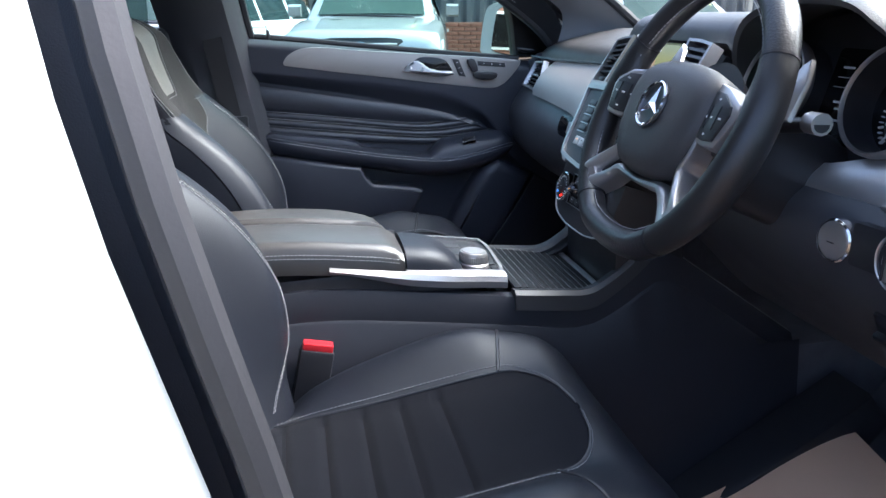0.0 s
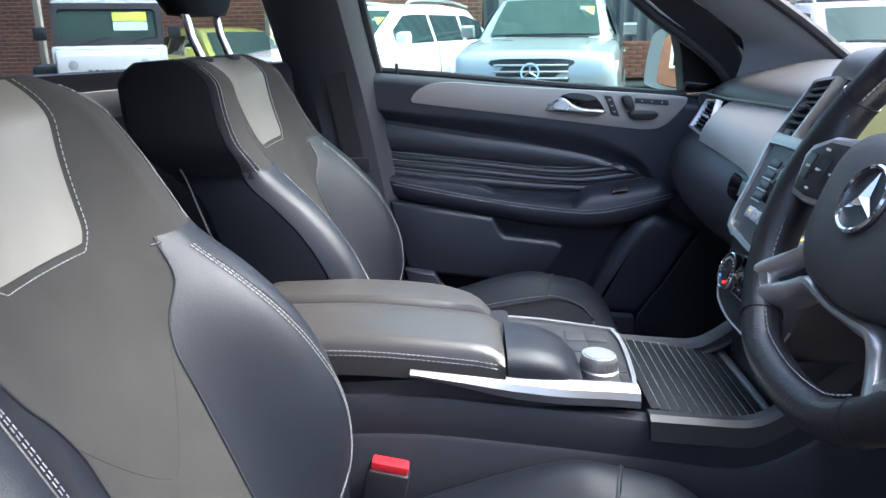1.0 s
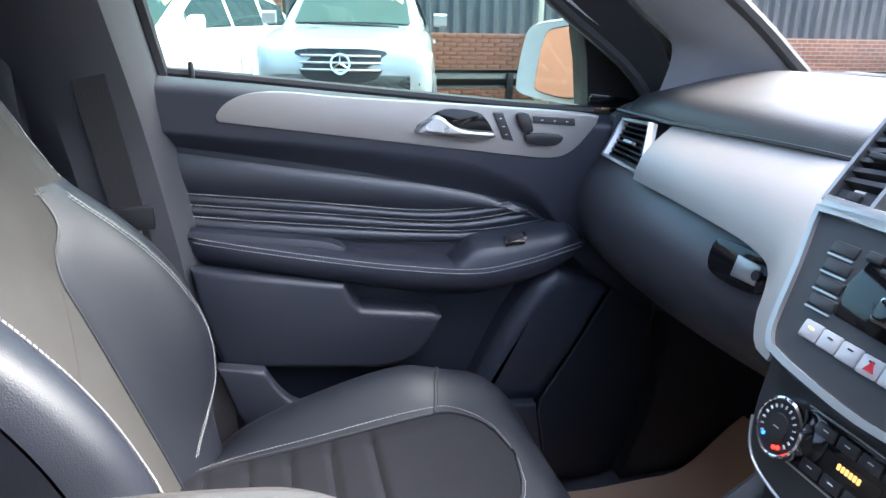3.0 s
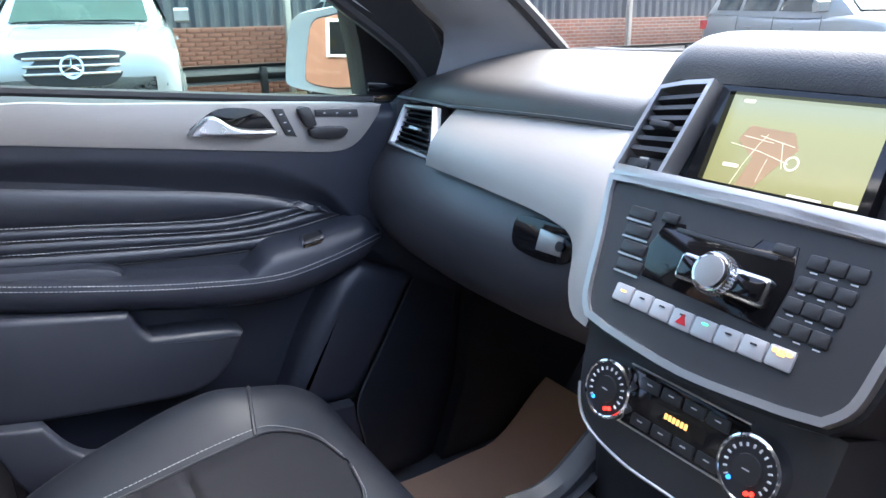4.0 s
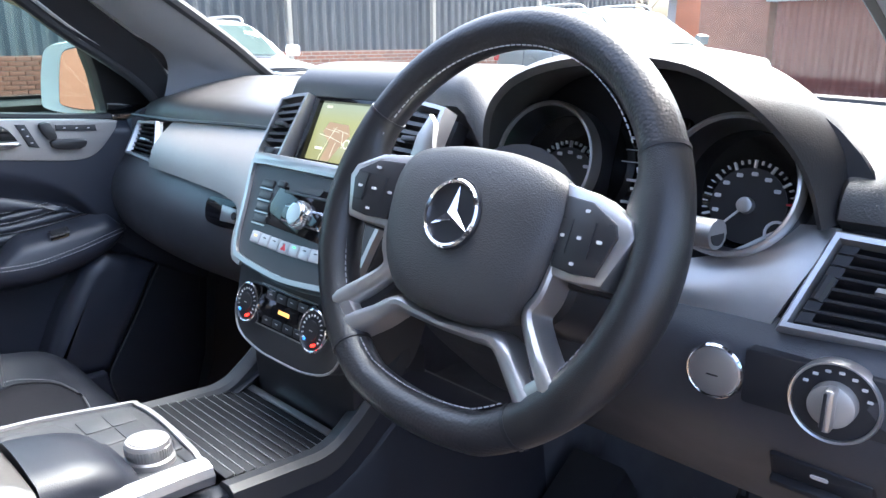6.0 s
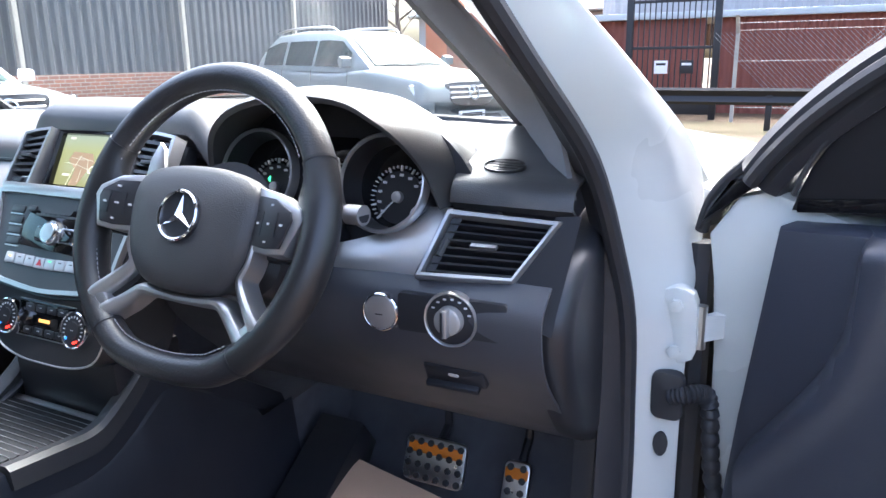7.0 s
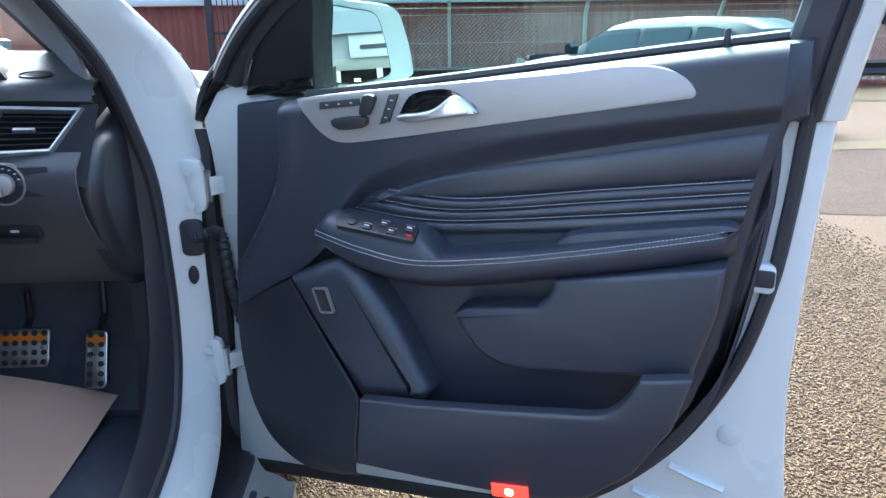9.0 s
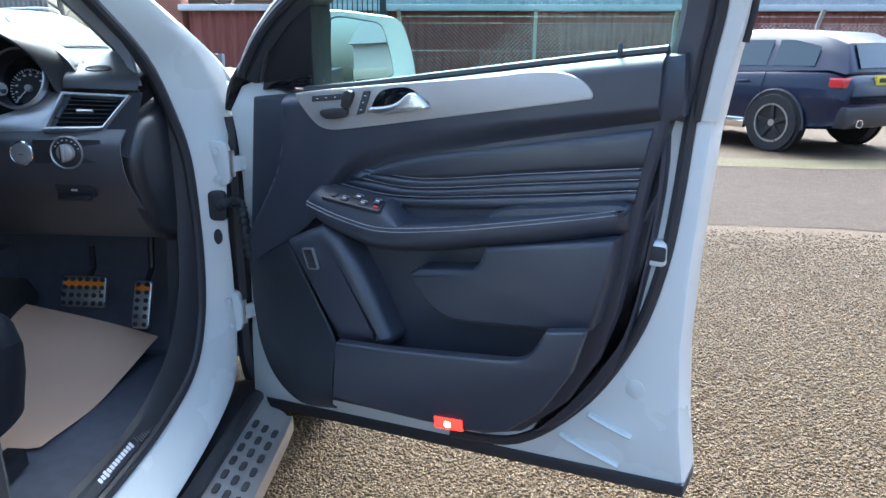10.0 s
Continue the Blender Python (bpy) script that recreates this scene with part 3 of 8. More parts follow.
            part("outer_frame", loft([[q + d_in * b + Vector((-a, 0, 0)) for a, b in ((0.036, -0.02), (0.036, 0.028), (0.044, 0.034), (0.066, 0.030), (0.070, 0.022), (0.070, -0.02))] for q in pth]), WHITE, th, "white painted rear edge of the frame")
            part("edge_seal", tube([q + d_in * 0.010 + Vector((-0.074, 0, 0)) for q in pth[8:]], 0.006, 8), RUBBER, th)
    sail = [(0.122, 1.160), (0.128, 1.180), (0.143, 1.213), (0.180, 1.264), (0.232, 1.311), (0.287, 1.346), (0.302, 1.352), (0.294, 1.30), (0.281, 1.255), (0.268, 1.172)]
    part("mirror_sail", prism([Vector(q) for q in sail], lambda u, z, d: P(u, z, d + 0.26 * max(0.0, z - 1.19)), -0.01, 0.052, 0.004), SAIL, th, "black triangular mirror base")
    part("sail_edge", tube(smooth([P(0.126, 1.180, 0.056), P(0.143, 1.217, 0.062), P(0.180, 1.269, 0.075), P(0.232, 1.317, 0.088), P(0.292, 1.355, 0.097)], 6), 0.0035, 8), DARKGREY, th)
    part("sail_strip", prism([(0.132, 1.176), (0.267, 1.197), (0.267, 1.181), (0.132, 1.160)], P, 0.05, 0.058, 0.002), PIANO, th, "gloss black strip")
    pane = [(0.268, 1.16), (0.290, 1.355), (0.42, 1.43), (0.60, 1.515), (0.85, 1.60), (1.03, 1.64), (1.03, 1.24)]
    lean = lambda u, z, d: P(u, z, 0.025 + d + 0.24 * (z - 1.2))
    gl = part("window_pane", prism([Vector(q) for q in pane], lean, -0.002, 0.002), GLASS_SIDE, th, "green tinted window glass")
    gl.visible_shadow = False
    part("lock_pin", lathe([(0.0045, 0), (0.0045, 0.022), (0.003, 0.026)], lambda a, b, d: P(0.925 + a, 1.248 + d, 0.088 + b), 12), PLASTIC, th)
    # mirror
    mo = smooth([(0.085, 1.165), (0.075, 1.24), (0.080, 1.305), (0.118, 1.328), (0.22, 1.320), (0.298, 1.308), (0.326, 1.265), (0.346, 1.190), (0.336, 1.160), (0.23, 1.148), (0.145, 1.150)], 4, True)
    c = Vector((0.225, 1.235))
    F = lambda a, b, d: P(0.20 + (a - 0.17) * 0.372 - d * 0.94, b, -a - d * 0.35)
    rings = []
    for s_, d in ((0.88, -0.004), (0.96, -0.006), (1.0, 0.004), (1.0, 0.03), (0.95, 0.07), (0.80, 0.11), (0.50, 0.135)):
        rings.append([F(*(c.lerp(q, s_)), d) for q in mo])
    part("mirror_shell", loft(rings), WHITE, th, "white painted mirror housing")
    mi = [Vector((0.106 + (q.x - 0.075) * 0.62, 1.237 + (q.y - 1.237) * 0.84)) for q in mo]
    G = lambda a, b, d: F(a, b, d + 0.065 * (b - 1.235) - 0.008)
    part("mirror_rim", prism(mi, G, 0.0, -0.003, 0.001), PLASTIC, th)
    part("mirror_glass", prism(offset(mi, 0.003), G, -0.002, -0.0045), MIRROR, th, "mirror glass")
    part("mirror_arm", loft([[F(a, b, 0.05) for a, b in ((0.12, 1.158), (0.12, 1.20), (0.20, 1.20), (0.20, 1.158))], [P(0.17, 1.160, -0.05), P(0.17, 1.20, -0.05), P(0.24, 1.20, -0.05), P(0.24, 1.160, -0.05)], [P(0.16, 1.165, 0.0), P(0.16, 1.20, 0.0), P(0.25, 1.20, 0.0), P(0.25, 1.165, 0.0)]]), PLASTIC, th)
    return th


front_door("driver_door", "white car door standing open, black panel with pleated leather and brushed trim", 1, pose(*HINGE, 0, 0, 0, OPEN), True)
front_door("passenger_door", "white car door, closed, black panel with pleated leather and brushed trim", -1, pose(HINGE[0], -HINGE[1], 0), False)


# ---- the front seats ----
def seat_shapes(worn):
    xb = lambda z: -0.165 + (1.15 - z) * 0.33
    W = table([(0.72, 0.225), (0.80, 0.240), (0.90, 0.247), (1.0, 0.250), (1.09, 0.243), (1.145, 0.236), (1.19, 0.243), (1.23, 0.231), (1.27, 0.205), (1.30, 0.182), (1.315, 0.168)])
    B = table([(0.72, 0.02), (0.80, 0.035), (0.86, 0.064), (0.93, 0.083), (1.0, 0.082), (1.05, 0.070), (1.09, 0.050), (1.12, 0.030), (1.15, 0.012), (1.20, 0.0), (1.32, 0.0)])

    D = table([(0.72, 0.014), (1.0, 0.016), (1.12, 0.026), (1.2, 0.038), (1.32, 0.040)])

    def front(y, z):
        t = min(1.0, abs(y) / W(z))
        x = xb(z) + B(z) * (worn if y < 0 else 1.0) * step(0.36, 0.85, t) - D(z) * max(0.0, 1 - (t / 0.72) ** 2)
        if t > 0.84:
            x -= lerp(0.045, 0.012, step(1.12, 1.18, z)) * (1 - math.sqrt(max(0.0, 1 - ((t - 0.84) / 0.16) ** 2)))
        if t > 0.42:
            x -= 0.012 * step(1.10, 1.20, z) * ((t - 0.42) / 0.58) ** 1.5
        if z > 1.27:
            x -= 0.05 * ((z - 1.27) / 0.05) ** 2
        return x
    return xb, W, B, front


def front_seat(m, worn=1.0):
    th = thing("bucket_seat", "black leather and charcoal suede front seat with pale stitching", "car seat", m, "front seats")
    xb, W, B, front = seat_shapes(worn)
    zs = [0.70 + 0.615 * k / 56 for k in range(57)]
    S = [-1 + 2 * k / 48 for k in range(49)]
    pt = lambda s, z, d=0.0: Vector((front(s * W(z), z) + d, s * W(z), z))
    # back and flanks
    rings = []
    for z in zs:
        w, x0 = W(z), front(W(z), z)
        thick = lerp(0.118, 0.175, step(1.10, 1.20, z))
        xr = xb(z) - thick
        if z > 1.28:
            xr += 0.03 * ((z - 1.28) / 0.035) ** 2
        rings.append([Vector((x0, w, z)), Vector((lerp(x0, xr, 0.5), w + 0.002, z)), Vector((xr + 0.02, w - 0.004, z)), Vector((xr, w - 0.03, z)), Vector((xr - 0.012, 0, z)),
                      Vector((xr, -w + 0.03, z)), Vector((xr + 0.02, -w + 0.004, z)), Vector((lerp(x0, xr, 0.5), -w - 0.002, z)), Vector((x0, -w, z))])
    lower = [r for r, z in zip(rings, zs) if z <= 1.1505]
    upper = [r for r, z in zip(rings, zs) if z >= 1.139]
    part("back_shell", loft(lower, closed=False), LEATHER, th, "black leather flanks and back")
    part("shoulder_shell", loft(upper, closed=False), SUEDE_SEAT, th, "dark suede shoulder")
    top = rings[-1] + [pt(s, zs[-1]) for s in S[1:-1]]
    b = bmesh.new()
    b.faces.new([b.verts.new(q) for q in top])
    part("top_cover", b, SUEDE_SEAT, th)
    # the face: suede middle, leather bolsters below the shoulders
    split = table([(0.70, 0.37), (1.035, 0.37), (1.075, 0.43), (1.11, 0.55), (1.15, 0.60)])
    ridge = table([(0.775, 0.56), (0.81, 0.70), (0.85, 0.795), (0.89, 0.83), (0.94, 0.825), (1.0, 0.785), (1.08, 0.735), (1.14, 0.70)])
    zl = [z for z in zs if z <= 1.1505]
    zu = [z for z in zs if z >= 1.139]
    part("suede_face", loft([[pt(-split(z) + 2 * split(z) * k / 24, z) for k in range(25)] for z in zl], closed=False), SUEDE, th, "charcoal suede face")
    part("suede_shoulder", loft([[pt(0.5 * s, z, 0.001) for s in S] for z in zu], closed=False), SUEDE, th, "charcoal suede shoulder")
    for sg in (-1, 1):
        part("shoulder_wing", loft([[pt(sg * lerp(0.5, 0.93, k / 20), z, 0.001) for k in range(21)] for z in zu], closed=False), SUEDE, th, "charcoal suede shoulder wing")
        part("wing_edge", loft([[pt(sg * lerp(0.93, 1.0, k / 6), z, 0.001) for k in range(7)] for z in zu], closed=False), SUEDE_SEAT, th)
        for e in (0.935, 0.965):
            part("stitching", stitches([pt(sg * e, z, 0.0028) for z in (lerp(1.15, 1.305, k / 24) for k in range(25))], 0.0005), THREAD, th)
    for sg in (-1, 1):
        rows = [[pt(sg * lerp(split(z), 1.0, k / 18), z, 0.003 * math.sin(math.pi * min(1, k / 3) / 2)) for k in range(19)] for z in zl]
        bo = part("bolster", loft(rows, closed=False), LEATHER, th, "black leather side bolster")
        for e in (0.0, 0.018):
            zz = [lerp(0.775, 1.138, k / 60) for k in range(61)]
            part("stitching", stitches([pt(sg * (ridge(z) + e), z, 0.0042) for z in zz], 0.00055), THREAD, bo)
        part("ridge_seam", tube([pt(sg * (ridge(z) + 0.034), z, 0.0028) for z in (lerp(0.775, 1.138, k / 60) for k in range(61))], 0.0012, 6), PLASTIC, bo)
        part("seam", tube([pt(sg * (split(z)), z, 0.001) for z in zl[2:]], 0.0015, 6), PLASTIC, th)
        part("seam", tube([pt(sg * lerp(0.56, 1.0, k / 14), 1.144 + 0.004 * k / 14, 0.0015) for k in range(15)], 0.0012, 6), PLASTIC, th)
    part("seam", tube([pt(s * 0.37, 0.965 + 0.085 * abs(s) ** 1.3, -0.0008) for s in S], 0.0014, 6), SUEDE, th)
    # leather insert high on the back
    iw = table([(1.165, 0.060), (1.178, 0.073), (1.20, 0.081), (1.26, 0.095), (1.315, 0.109)])
    iz = [1.168 + 0.145 * k / 20 for k in range(21)]
    part("leather_insert", sheet([[Vector((front(y, z) + 0.0045 - 0.003 * abs(2 * j / 16 - 1) ** 6, y, z)) for j, y in enumerate(lerp(-iw(z), iw(z), k / 16) for k in range(17))] for z in iz], 0.002), INSERT, th, "ribbed leather insert")
    for e in (0.005,):
        pth = [(iw(z) + e, z) for z in reversed(iz)] + [(lerp(iw(1.168) + e, -iw(1.168) - e, k / 14), 1.166 - e) for k in range(1, 14)] + [(-iw(z) - e, z) for z in iz]
        part("stitching", stitches([Vector((front(y, z) + 0.003, y, z)) for y, z in pth], 0.00055), THREAD, th)
    # headrest on two posts
    for y in (-0.075, 0.075):
        part("headrest_post", tube([Vector((-0.262, y, 1.27)), Vector((-0.290, y, 1.35)), Vector((-0.300, y, 1.42))], 0.0075, 12), CHROME, th, "chrome headrest post")
        part("post_guide", lathe([(0.016, 0), (0.016, 0.008), (0.010, 0.010)], lambda a, b_, d: Vector((-0.276 + a, y + b_, 1.308 + d)), 16), PLASTIC, th)
    hr = []
    for k in range(13):
        t = k / 12
        z = lerp(1.385, 1.60, t)
        r_ = math.sin(math.pi * lerp(0.12, 0.90, t)) ** 0.45
        hr.append([Vector((-0.300 - 0.02 * t + 0.055 * r_ * abs(math.cos(a)) ** 0.7 * (1 if math.cos(a) > 0 else -1), 0.135 * r_ * abs(math.sin(a)) ** 0.7 * (1 if math.sin(a) > 0 else -1), z)) for a in (2 * math.pi * j / 28 for j in range(28))])
    part("headrest", loft(hr), LEATHER, th, "black leather headrest")
    # cushion
    zc = table([(-0.10, 0.762), (0.10, 0.768), (0.26, 0.785), (0.36, 0.797), (0.43, 0.795)])
    zcr = table([(-0.10, 0.70), (-0.046, 0.715), (0.03, 0.767), (0.155, 0.808), (0.263, 0.828), (0.33, 0.815), (0.40, 0.803), (0.43, 0.80)])
    cw = table([(-0.10, 0.235), (0.10, 0.25), (0.30, 0.255), (0.37, 0.245), (0.41, 0.225), (0.435, 0.195)])
    grooves = [-0.02, 0.035, 0.09, 0.145, 0.20]

    def cz(x, s):
        t = abs(s)
        z = zc(x) + (zcr(x) - zc(x)) * step(0.42, 0.80, t)
        if t > 0.82:
            z -= 0.06 * (1 - math.sqrt(max(0.0, 1 - ((t - 0.82) / 0.18) ** 2)))
        if x > 0.36:
            z -= 0.075 * (1 - math.sqrt(max(0.0, 1 - ((x - 0.36) / 0.0751) ** 2)))
        if t < 0.5:
            z -= sum(0.007 * math.exp(-((x - g) / 0.006) ** 2) for g in grooves) * (1 - step(0.44, 0.5, t))
        return z
    xs = [-0.10 + 0.535 * k / 110 for k in range(111)]
    cp = lambda x, s, d=0.0: Vector((x, s * cw(x), cz(x, s) + d))
    inner = table([(-0.10, 0.47), (0.22, 0.50), (0.30, 0.50), (0.345, 0.44), (0.37, 0.30), (0.375, 0.0)])
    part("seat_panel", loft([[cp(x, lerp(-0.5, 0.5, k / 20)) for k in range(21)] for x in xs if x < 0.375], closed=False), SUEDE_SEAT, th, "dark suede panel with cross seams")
    for sg in (-1, 1):
        rows = []
        for x in xs:
            i = 0.5 if x < 0.30 else max(0.0, 0.5 * math.sqrt(max(0.0, 1 - ((x - 0.30) / 0.07) ** 2)))
            rows.append([cp(x, sg * lerp(i, 1.0, k / 20), 0.0025) for k in range(21)])
        part("seat_bolster", loft(rows, closed=False), LEATHER, th, "black leather cushion bolster")
        edge = []
        for k in range(61):
            x = lerp(-0.09, 0.37, k / 60)
            i = 0.5 if x < 0.30 else 0.5 * math.sqrt(max(0.0, 1 - ((x - 0.30) / 0.0701) ** 2))
            edge.append((x, i))
        part("stitching", stitches([cp(x, sg * (i + 0.035), 0.0035) for x, i in edge], 0.00055), THREAD, th)
        part("seam", tube([cp(x, sg * (i + 0.004), 0.001) for x, i in edge], 0.002, 6), PLASTIC, th)
        part("seam", tube([cp(0.295 + 0.03 * k / 12, sg * lerp(0.5, 0.98, k / 12), 0.002) for k in range(13)], 0.003, 6), PLASTIC, th)
        part("cushion_side", loft([[cp(x, sg, 0.0025), Vector((x, sg * (cw(x) - 0.004), cz(x, sg) - 0.05)), Vector((x, sg * (cw(x) - 0.02), 0.60))] for x in xs[::3]], closed=False), LEATHER, th)
    part("cushion_front", loft([[cp(xs[-1], s), Vector((0.43, s * 0.19, 0.66)), Vector((0.39, s * 0.19, 0.60))] for s in S], closed=False), LEATHER, th)
    part("seat_base", rbox((-0.12, -0.20, 0.50), (0.34, 0.20, 0.68), 0.03), PLASTIC, th, "black plastic seat base")
    for y in (-0.18, 0.18):
        part("seat_rail", rbox((-0.2, y - 0.02, 0.472), (0.40, y + 0.02, 0.51), 0.004), PLASTIC, th)
    part("recliner_cover", prism(smooth([(-0.17, 0.62), (-0.15, 0.74), (-0.08, 0.79), (-0.02, 0.74), (0.02, 0.64), (-0.06, 0.60)], 4, True), lambda a, b_, d: Vector((a, -0.24 - d, b_)), 0.0, 0.016, 0.006), PLASTIC, th)
    part("back_trim_edge", tube([Vector((xb(z) - lerp(0.15, 0.085, step(0.8, 1.3, z)) + 0.01, sgn * (W(z) - 0.012), z)) for sgn in (1,) for z in (lerp(0.85, 1.16, k / 20) for k in range(21))], 0.0018, 6), DARKGREY, th)
    part("back_trim_edge", tube([Vector((xb(z) - 0.108, -W(z) - 0.001, z)) for z in (lerp(0.85, 1.16, k / 20) for k in range(21))], 0.0018, 6), DARKGREY, th)
    return th


# the driver's outer bolster is sat flat
front_seat(pose(0, -0.375, 0), 0.62)
front_seat(pose(0, 0.368, 0))


def belt_buckle(y):
    th = thing("belt_buckle", "black seat belt buckle with a red release key", "seat belt buckle", pose(0.012, y, 0.72, 0, 14, 0))
    part("stalk", rbox((-0.012, -0.010, -0.10), (0.012, 0.010, 0.03), 0.004), PLASTIC, th)
    part("body", rbox((-0.026, -0.014, 0.0), (0.026, 0.014, 0.106), 0.006), PLASTIC, th)
    part("release_key", rbox((-0.023, -0.010, 0.102), (0.023, 0.010, 0.116), 0.003), RED, th, "red release key")
    part("slot_plate", rbox((-0.024, 0.009, 0.10), (0.024, 0.0130, 0.110), 0.001), CHROME, th)


belt_buckle(-0.148)
belt_buckle(0.165)


# ---- centre console ----
console = thing("centre_console", "black centre console with silver edging and ribbed tray cover", "console")
tray_z = lambda x: 0.868 - 0.19 * (x - 0.36)
edge_r = table([(-0.20, 0.905), (0.05, 0.905), (0.20, 0.885), (0.36, 0.858), (0.47, 0.840), (0.53, 0.858), (0.60, 0.905)])
for sg, y0, nm in ((-1, -0.118, "side_wall"), (1, 0.138, "side_wall")):
    rows = []
    for k in range(41):
        x = lerp(-0.22, 0.88, k / 40)
        zt = edge_r(min(x, 0.64)) - 0.75 * max(0.0, x - 0.64)
        w = lerp(0.0, 0.02, step(0.4, 0.6, x))
        rows.append([Vector((x, y0 - sg * 0.030, zt - 0.004)), Vector((x, y0 - sg * 0.018, zt)), Vector((x, y0 - sg * 0.004, zt - 0.003)), Vector((x, y0 + sg * 0.002, zt - 0.016)), Vector((x, y0 + sg * 0.004, zt - 0.05)),
                     Vector((x, y0 + sg * (0.004 + 0.004), zt - 0.055)), Vector((x, y0 + sg * 0.02, 0.72)), Vector((x, y0 + sg * (0.022 + w), 0.47))])
    part(nm, sheet(rows, 0.003), CONSOLE_SIDE, console, "black soft-touch side panel")
# base box under the lids
part("bin", rbox((-0.20, -0.108, 0.48), (0.20, 0.125, 0.922), 0.010), PLASTIC, console)
# armrest: two long lids and a nose pad
ltop = table([(-0.17, 0.985), (0.0, 0.980), (0.14, 0.962), (0.185, 0.952)])
lthick = 0.048


def lid(name, ya, yb, xa, xb_, ztab, bulge, label, round_front=0.0):
    rings = []
    n = 24
    for k in range(n + 1):
        x = lerp(xa, xb_, k / n)
        e = min(k, n - k) / n
        zt = ztab(x) - 0.010 * max(0.0, 1 - e * 14) ** 2
        a, b_ = ya, yb
        if round_front and k > n * 0.72:
            q = (k - n * 0.72) / (n * 0.28)
            b_ = yb - round_front * q * q
        m_ = 14
        ring = []
        for j in range(m_ + 1):
            s = j / m_
            y = lerp(a, b_, s)
            edge = min(s, 1 - s)
            ring.append(Vector((x, y, zt + bulge(s) - 0.008 * max(0.0, 1 - edge * 14) ** 2)))
        ring += [Vector((x, b_, zt - lthick)), Vector((x, a, zt - lthick))]
        rings.append(ring)
    return part(name, loft(rings), LEATHER_LID, console, label, angle=50)


lid("lid", -0.112, 0.022, -0.165, 0.185, ltop, lambda s: 0.004 * math.sin(math.pi * min(1, s * 0.8 + 0.2)) - 0.002 * (1 - s) ** 3, "padded leather armrest lid")
lid("lid", 0.025, 0.128, -0.165, 0.172, ltop, lambda s: 0.004 * math.cos(math.pi / 2 * s) - 0.002 * s**3, "padded leather armrest lid", 0.06)
nose = table([(0.188, 0.950), (0.23, 0.942), (0.262, 0.926), (0.280, 0.905)])
rings = []
for k in range(17):
    x = lerp(0.188, 0.283, k / 16)
    zt = nose(x)
    pull = 0.018 * (k / 16) ** 2
    rings.append([Vector((x, -0.106 + pull, 0.888)), Vector((x, -0.108 + pull, zt - 0.02)), Vector((x, -0.098 + pull, zt - 0.004)), Vector((x, -0.07, zt)), Vector((x, -0.03, zt + 0.003)), Vector((x, 0.002, zt)), Vector((x, 0.018 - pull, zt - 0.006)), Vector((x, 0.022 - pull, 0.888))])
part("nose_pad", loft(rings), LEATHER, console, "rounded wrist pad", angle=50)
for dz in (0.0, 0.006):
    part("stitching", stitches([Vector((x, -0.1135, ltop(x) - 0.015 - dz)) for x in (lerp(-0.15, 0.18, k / 20) for k in range(21))], 0.0006), THREAD, console)
part("lid_rim", tube([Vector((-0.168, -0.112, 0.935)), Vector((-0.170, -0.112, 0.968)), Vector((-0.172, -0.09, 0.984)), Vector((-0.172, 0.02, 0.992)), Vector((-0.171, 0.12, 0.984))], 0.003, 8), CHROME, console)
part("rear_shell", loft([[Vector((-0.172, -0.114, 0.55)), Vector((-0.172, -0.114, 0.975)), Vector((-0.172, 0.02, 0.988)), Vector((-0.172, 0.13, 0.975)), Vector((-0.172, 0.13, 0.55))],
                         [Vector((-0.235, -0.108, 0.52)), Vector((-0.222, -0.106, 0.950)), Vector((-0.222, 0.02, 0.962)), Vector((-0.222, 0.124, 0.950)), Vector((-0.235, 0.124, 0.52))]]), PLASTIC, console)
# control deck with silver edging
deck_z = lambda x: 0.893 - 0.10 * (x - 0.30)
deck = smooth([(0.17, -0.096), (0.335, -0.092), (0.352, -0.078), (0.358, -0.03), (0.362, 0.04), (0.358, 0.088), (0.338, 0.108), (0.17, 0.120)], 4, True)
DK = lambda a, b_, d: Vector((a, b_, deck_z(a) + d))
part("control_deck", prism(deck, DK, -0.02, 0.0, 0.002), DARKGREY, console, "dark grey control deck")
part("deck_edge", ring_plate(deck, offset(deck, 0.006), DK, -0.012, 0.004), SILVER, console, "silver edging")
rows = []
for k in range(25):
    x = lerp(0.068, 0.352, k / 24)
    zt = lerp(0.9385, 0.8915, k / 24)
    h_ = lerp(0.010, 0.024, step(0, 0.5, k / 24))
    yy = lerp(-0.112, -0.100, step(0.6, 1.0, k / 24))
    rows.append([Vector((x, yy + 0.016, zt + 0.001)), Vector((x, yy + 0.004, zt + 0.001)), Vector((x, yy - 0.004, zt - 0.003)), Vector((x, yy - 0.008, zt - h_ * 0.5)), Vector((x, yy - 0.004, zt - h_))])
part("silver_rail", sheet(rows, 0.004), SILVER, console, "curved silver side rail")
kn = lambda a, b_, d: DK(0.310 + a, -0.046 + b_, d)
dial = part("controller_dial", lathe([(0.026, 0.0), (0.026, 0.006), (0.0235, 0.008), (0.0235, 0.022), (0.022, 0.026), (0.018, 0.0265)], kn, 40), SILVER, console, "knurled silver control dial")
part("dial_cap", lathe([(0.0195, 0.0262), (0.019, 0.0275), (0.01, 0.028)], kn, 32), SILVER, dial)
for k in range(48):
    a = 2 * math.pi * k / 48
    part("knurl", tube([kn(0.0238 * math.cos(a), 0.0238 * math.sin(a), 0.010), kn(0.0238 * math.cos(a), 0.0238 * math.sin(a), 0.021)], 0.0007, 4), STEEL, dial)
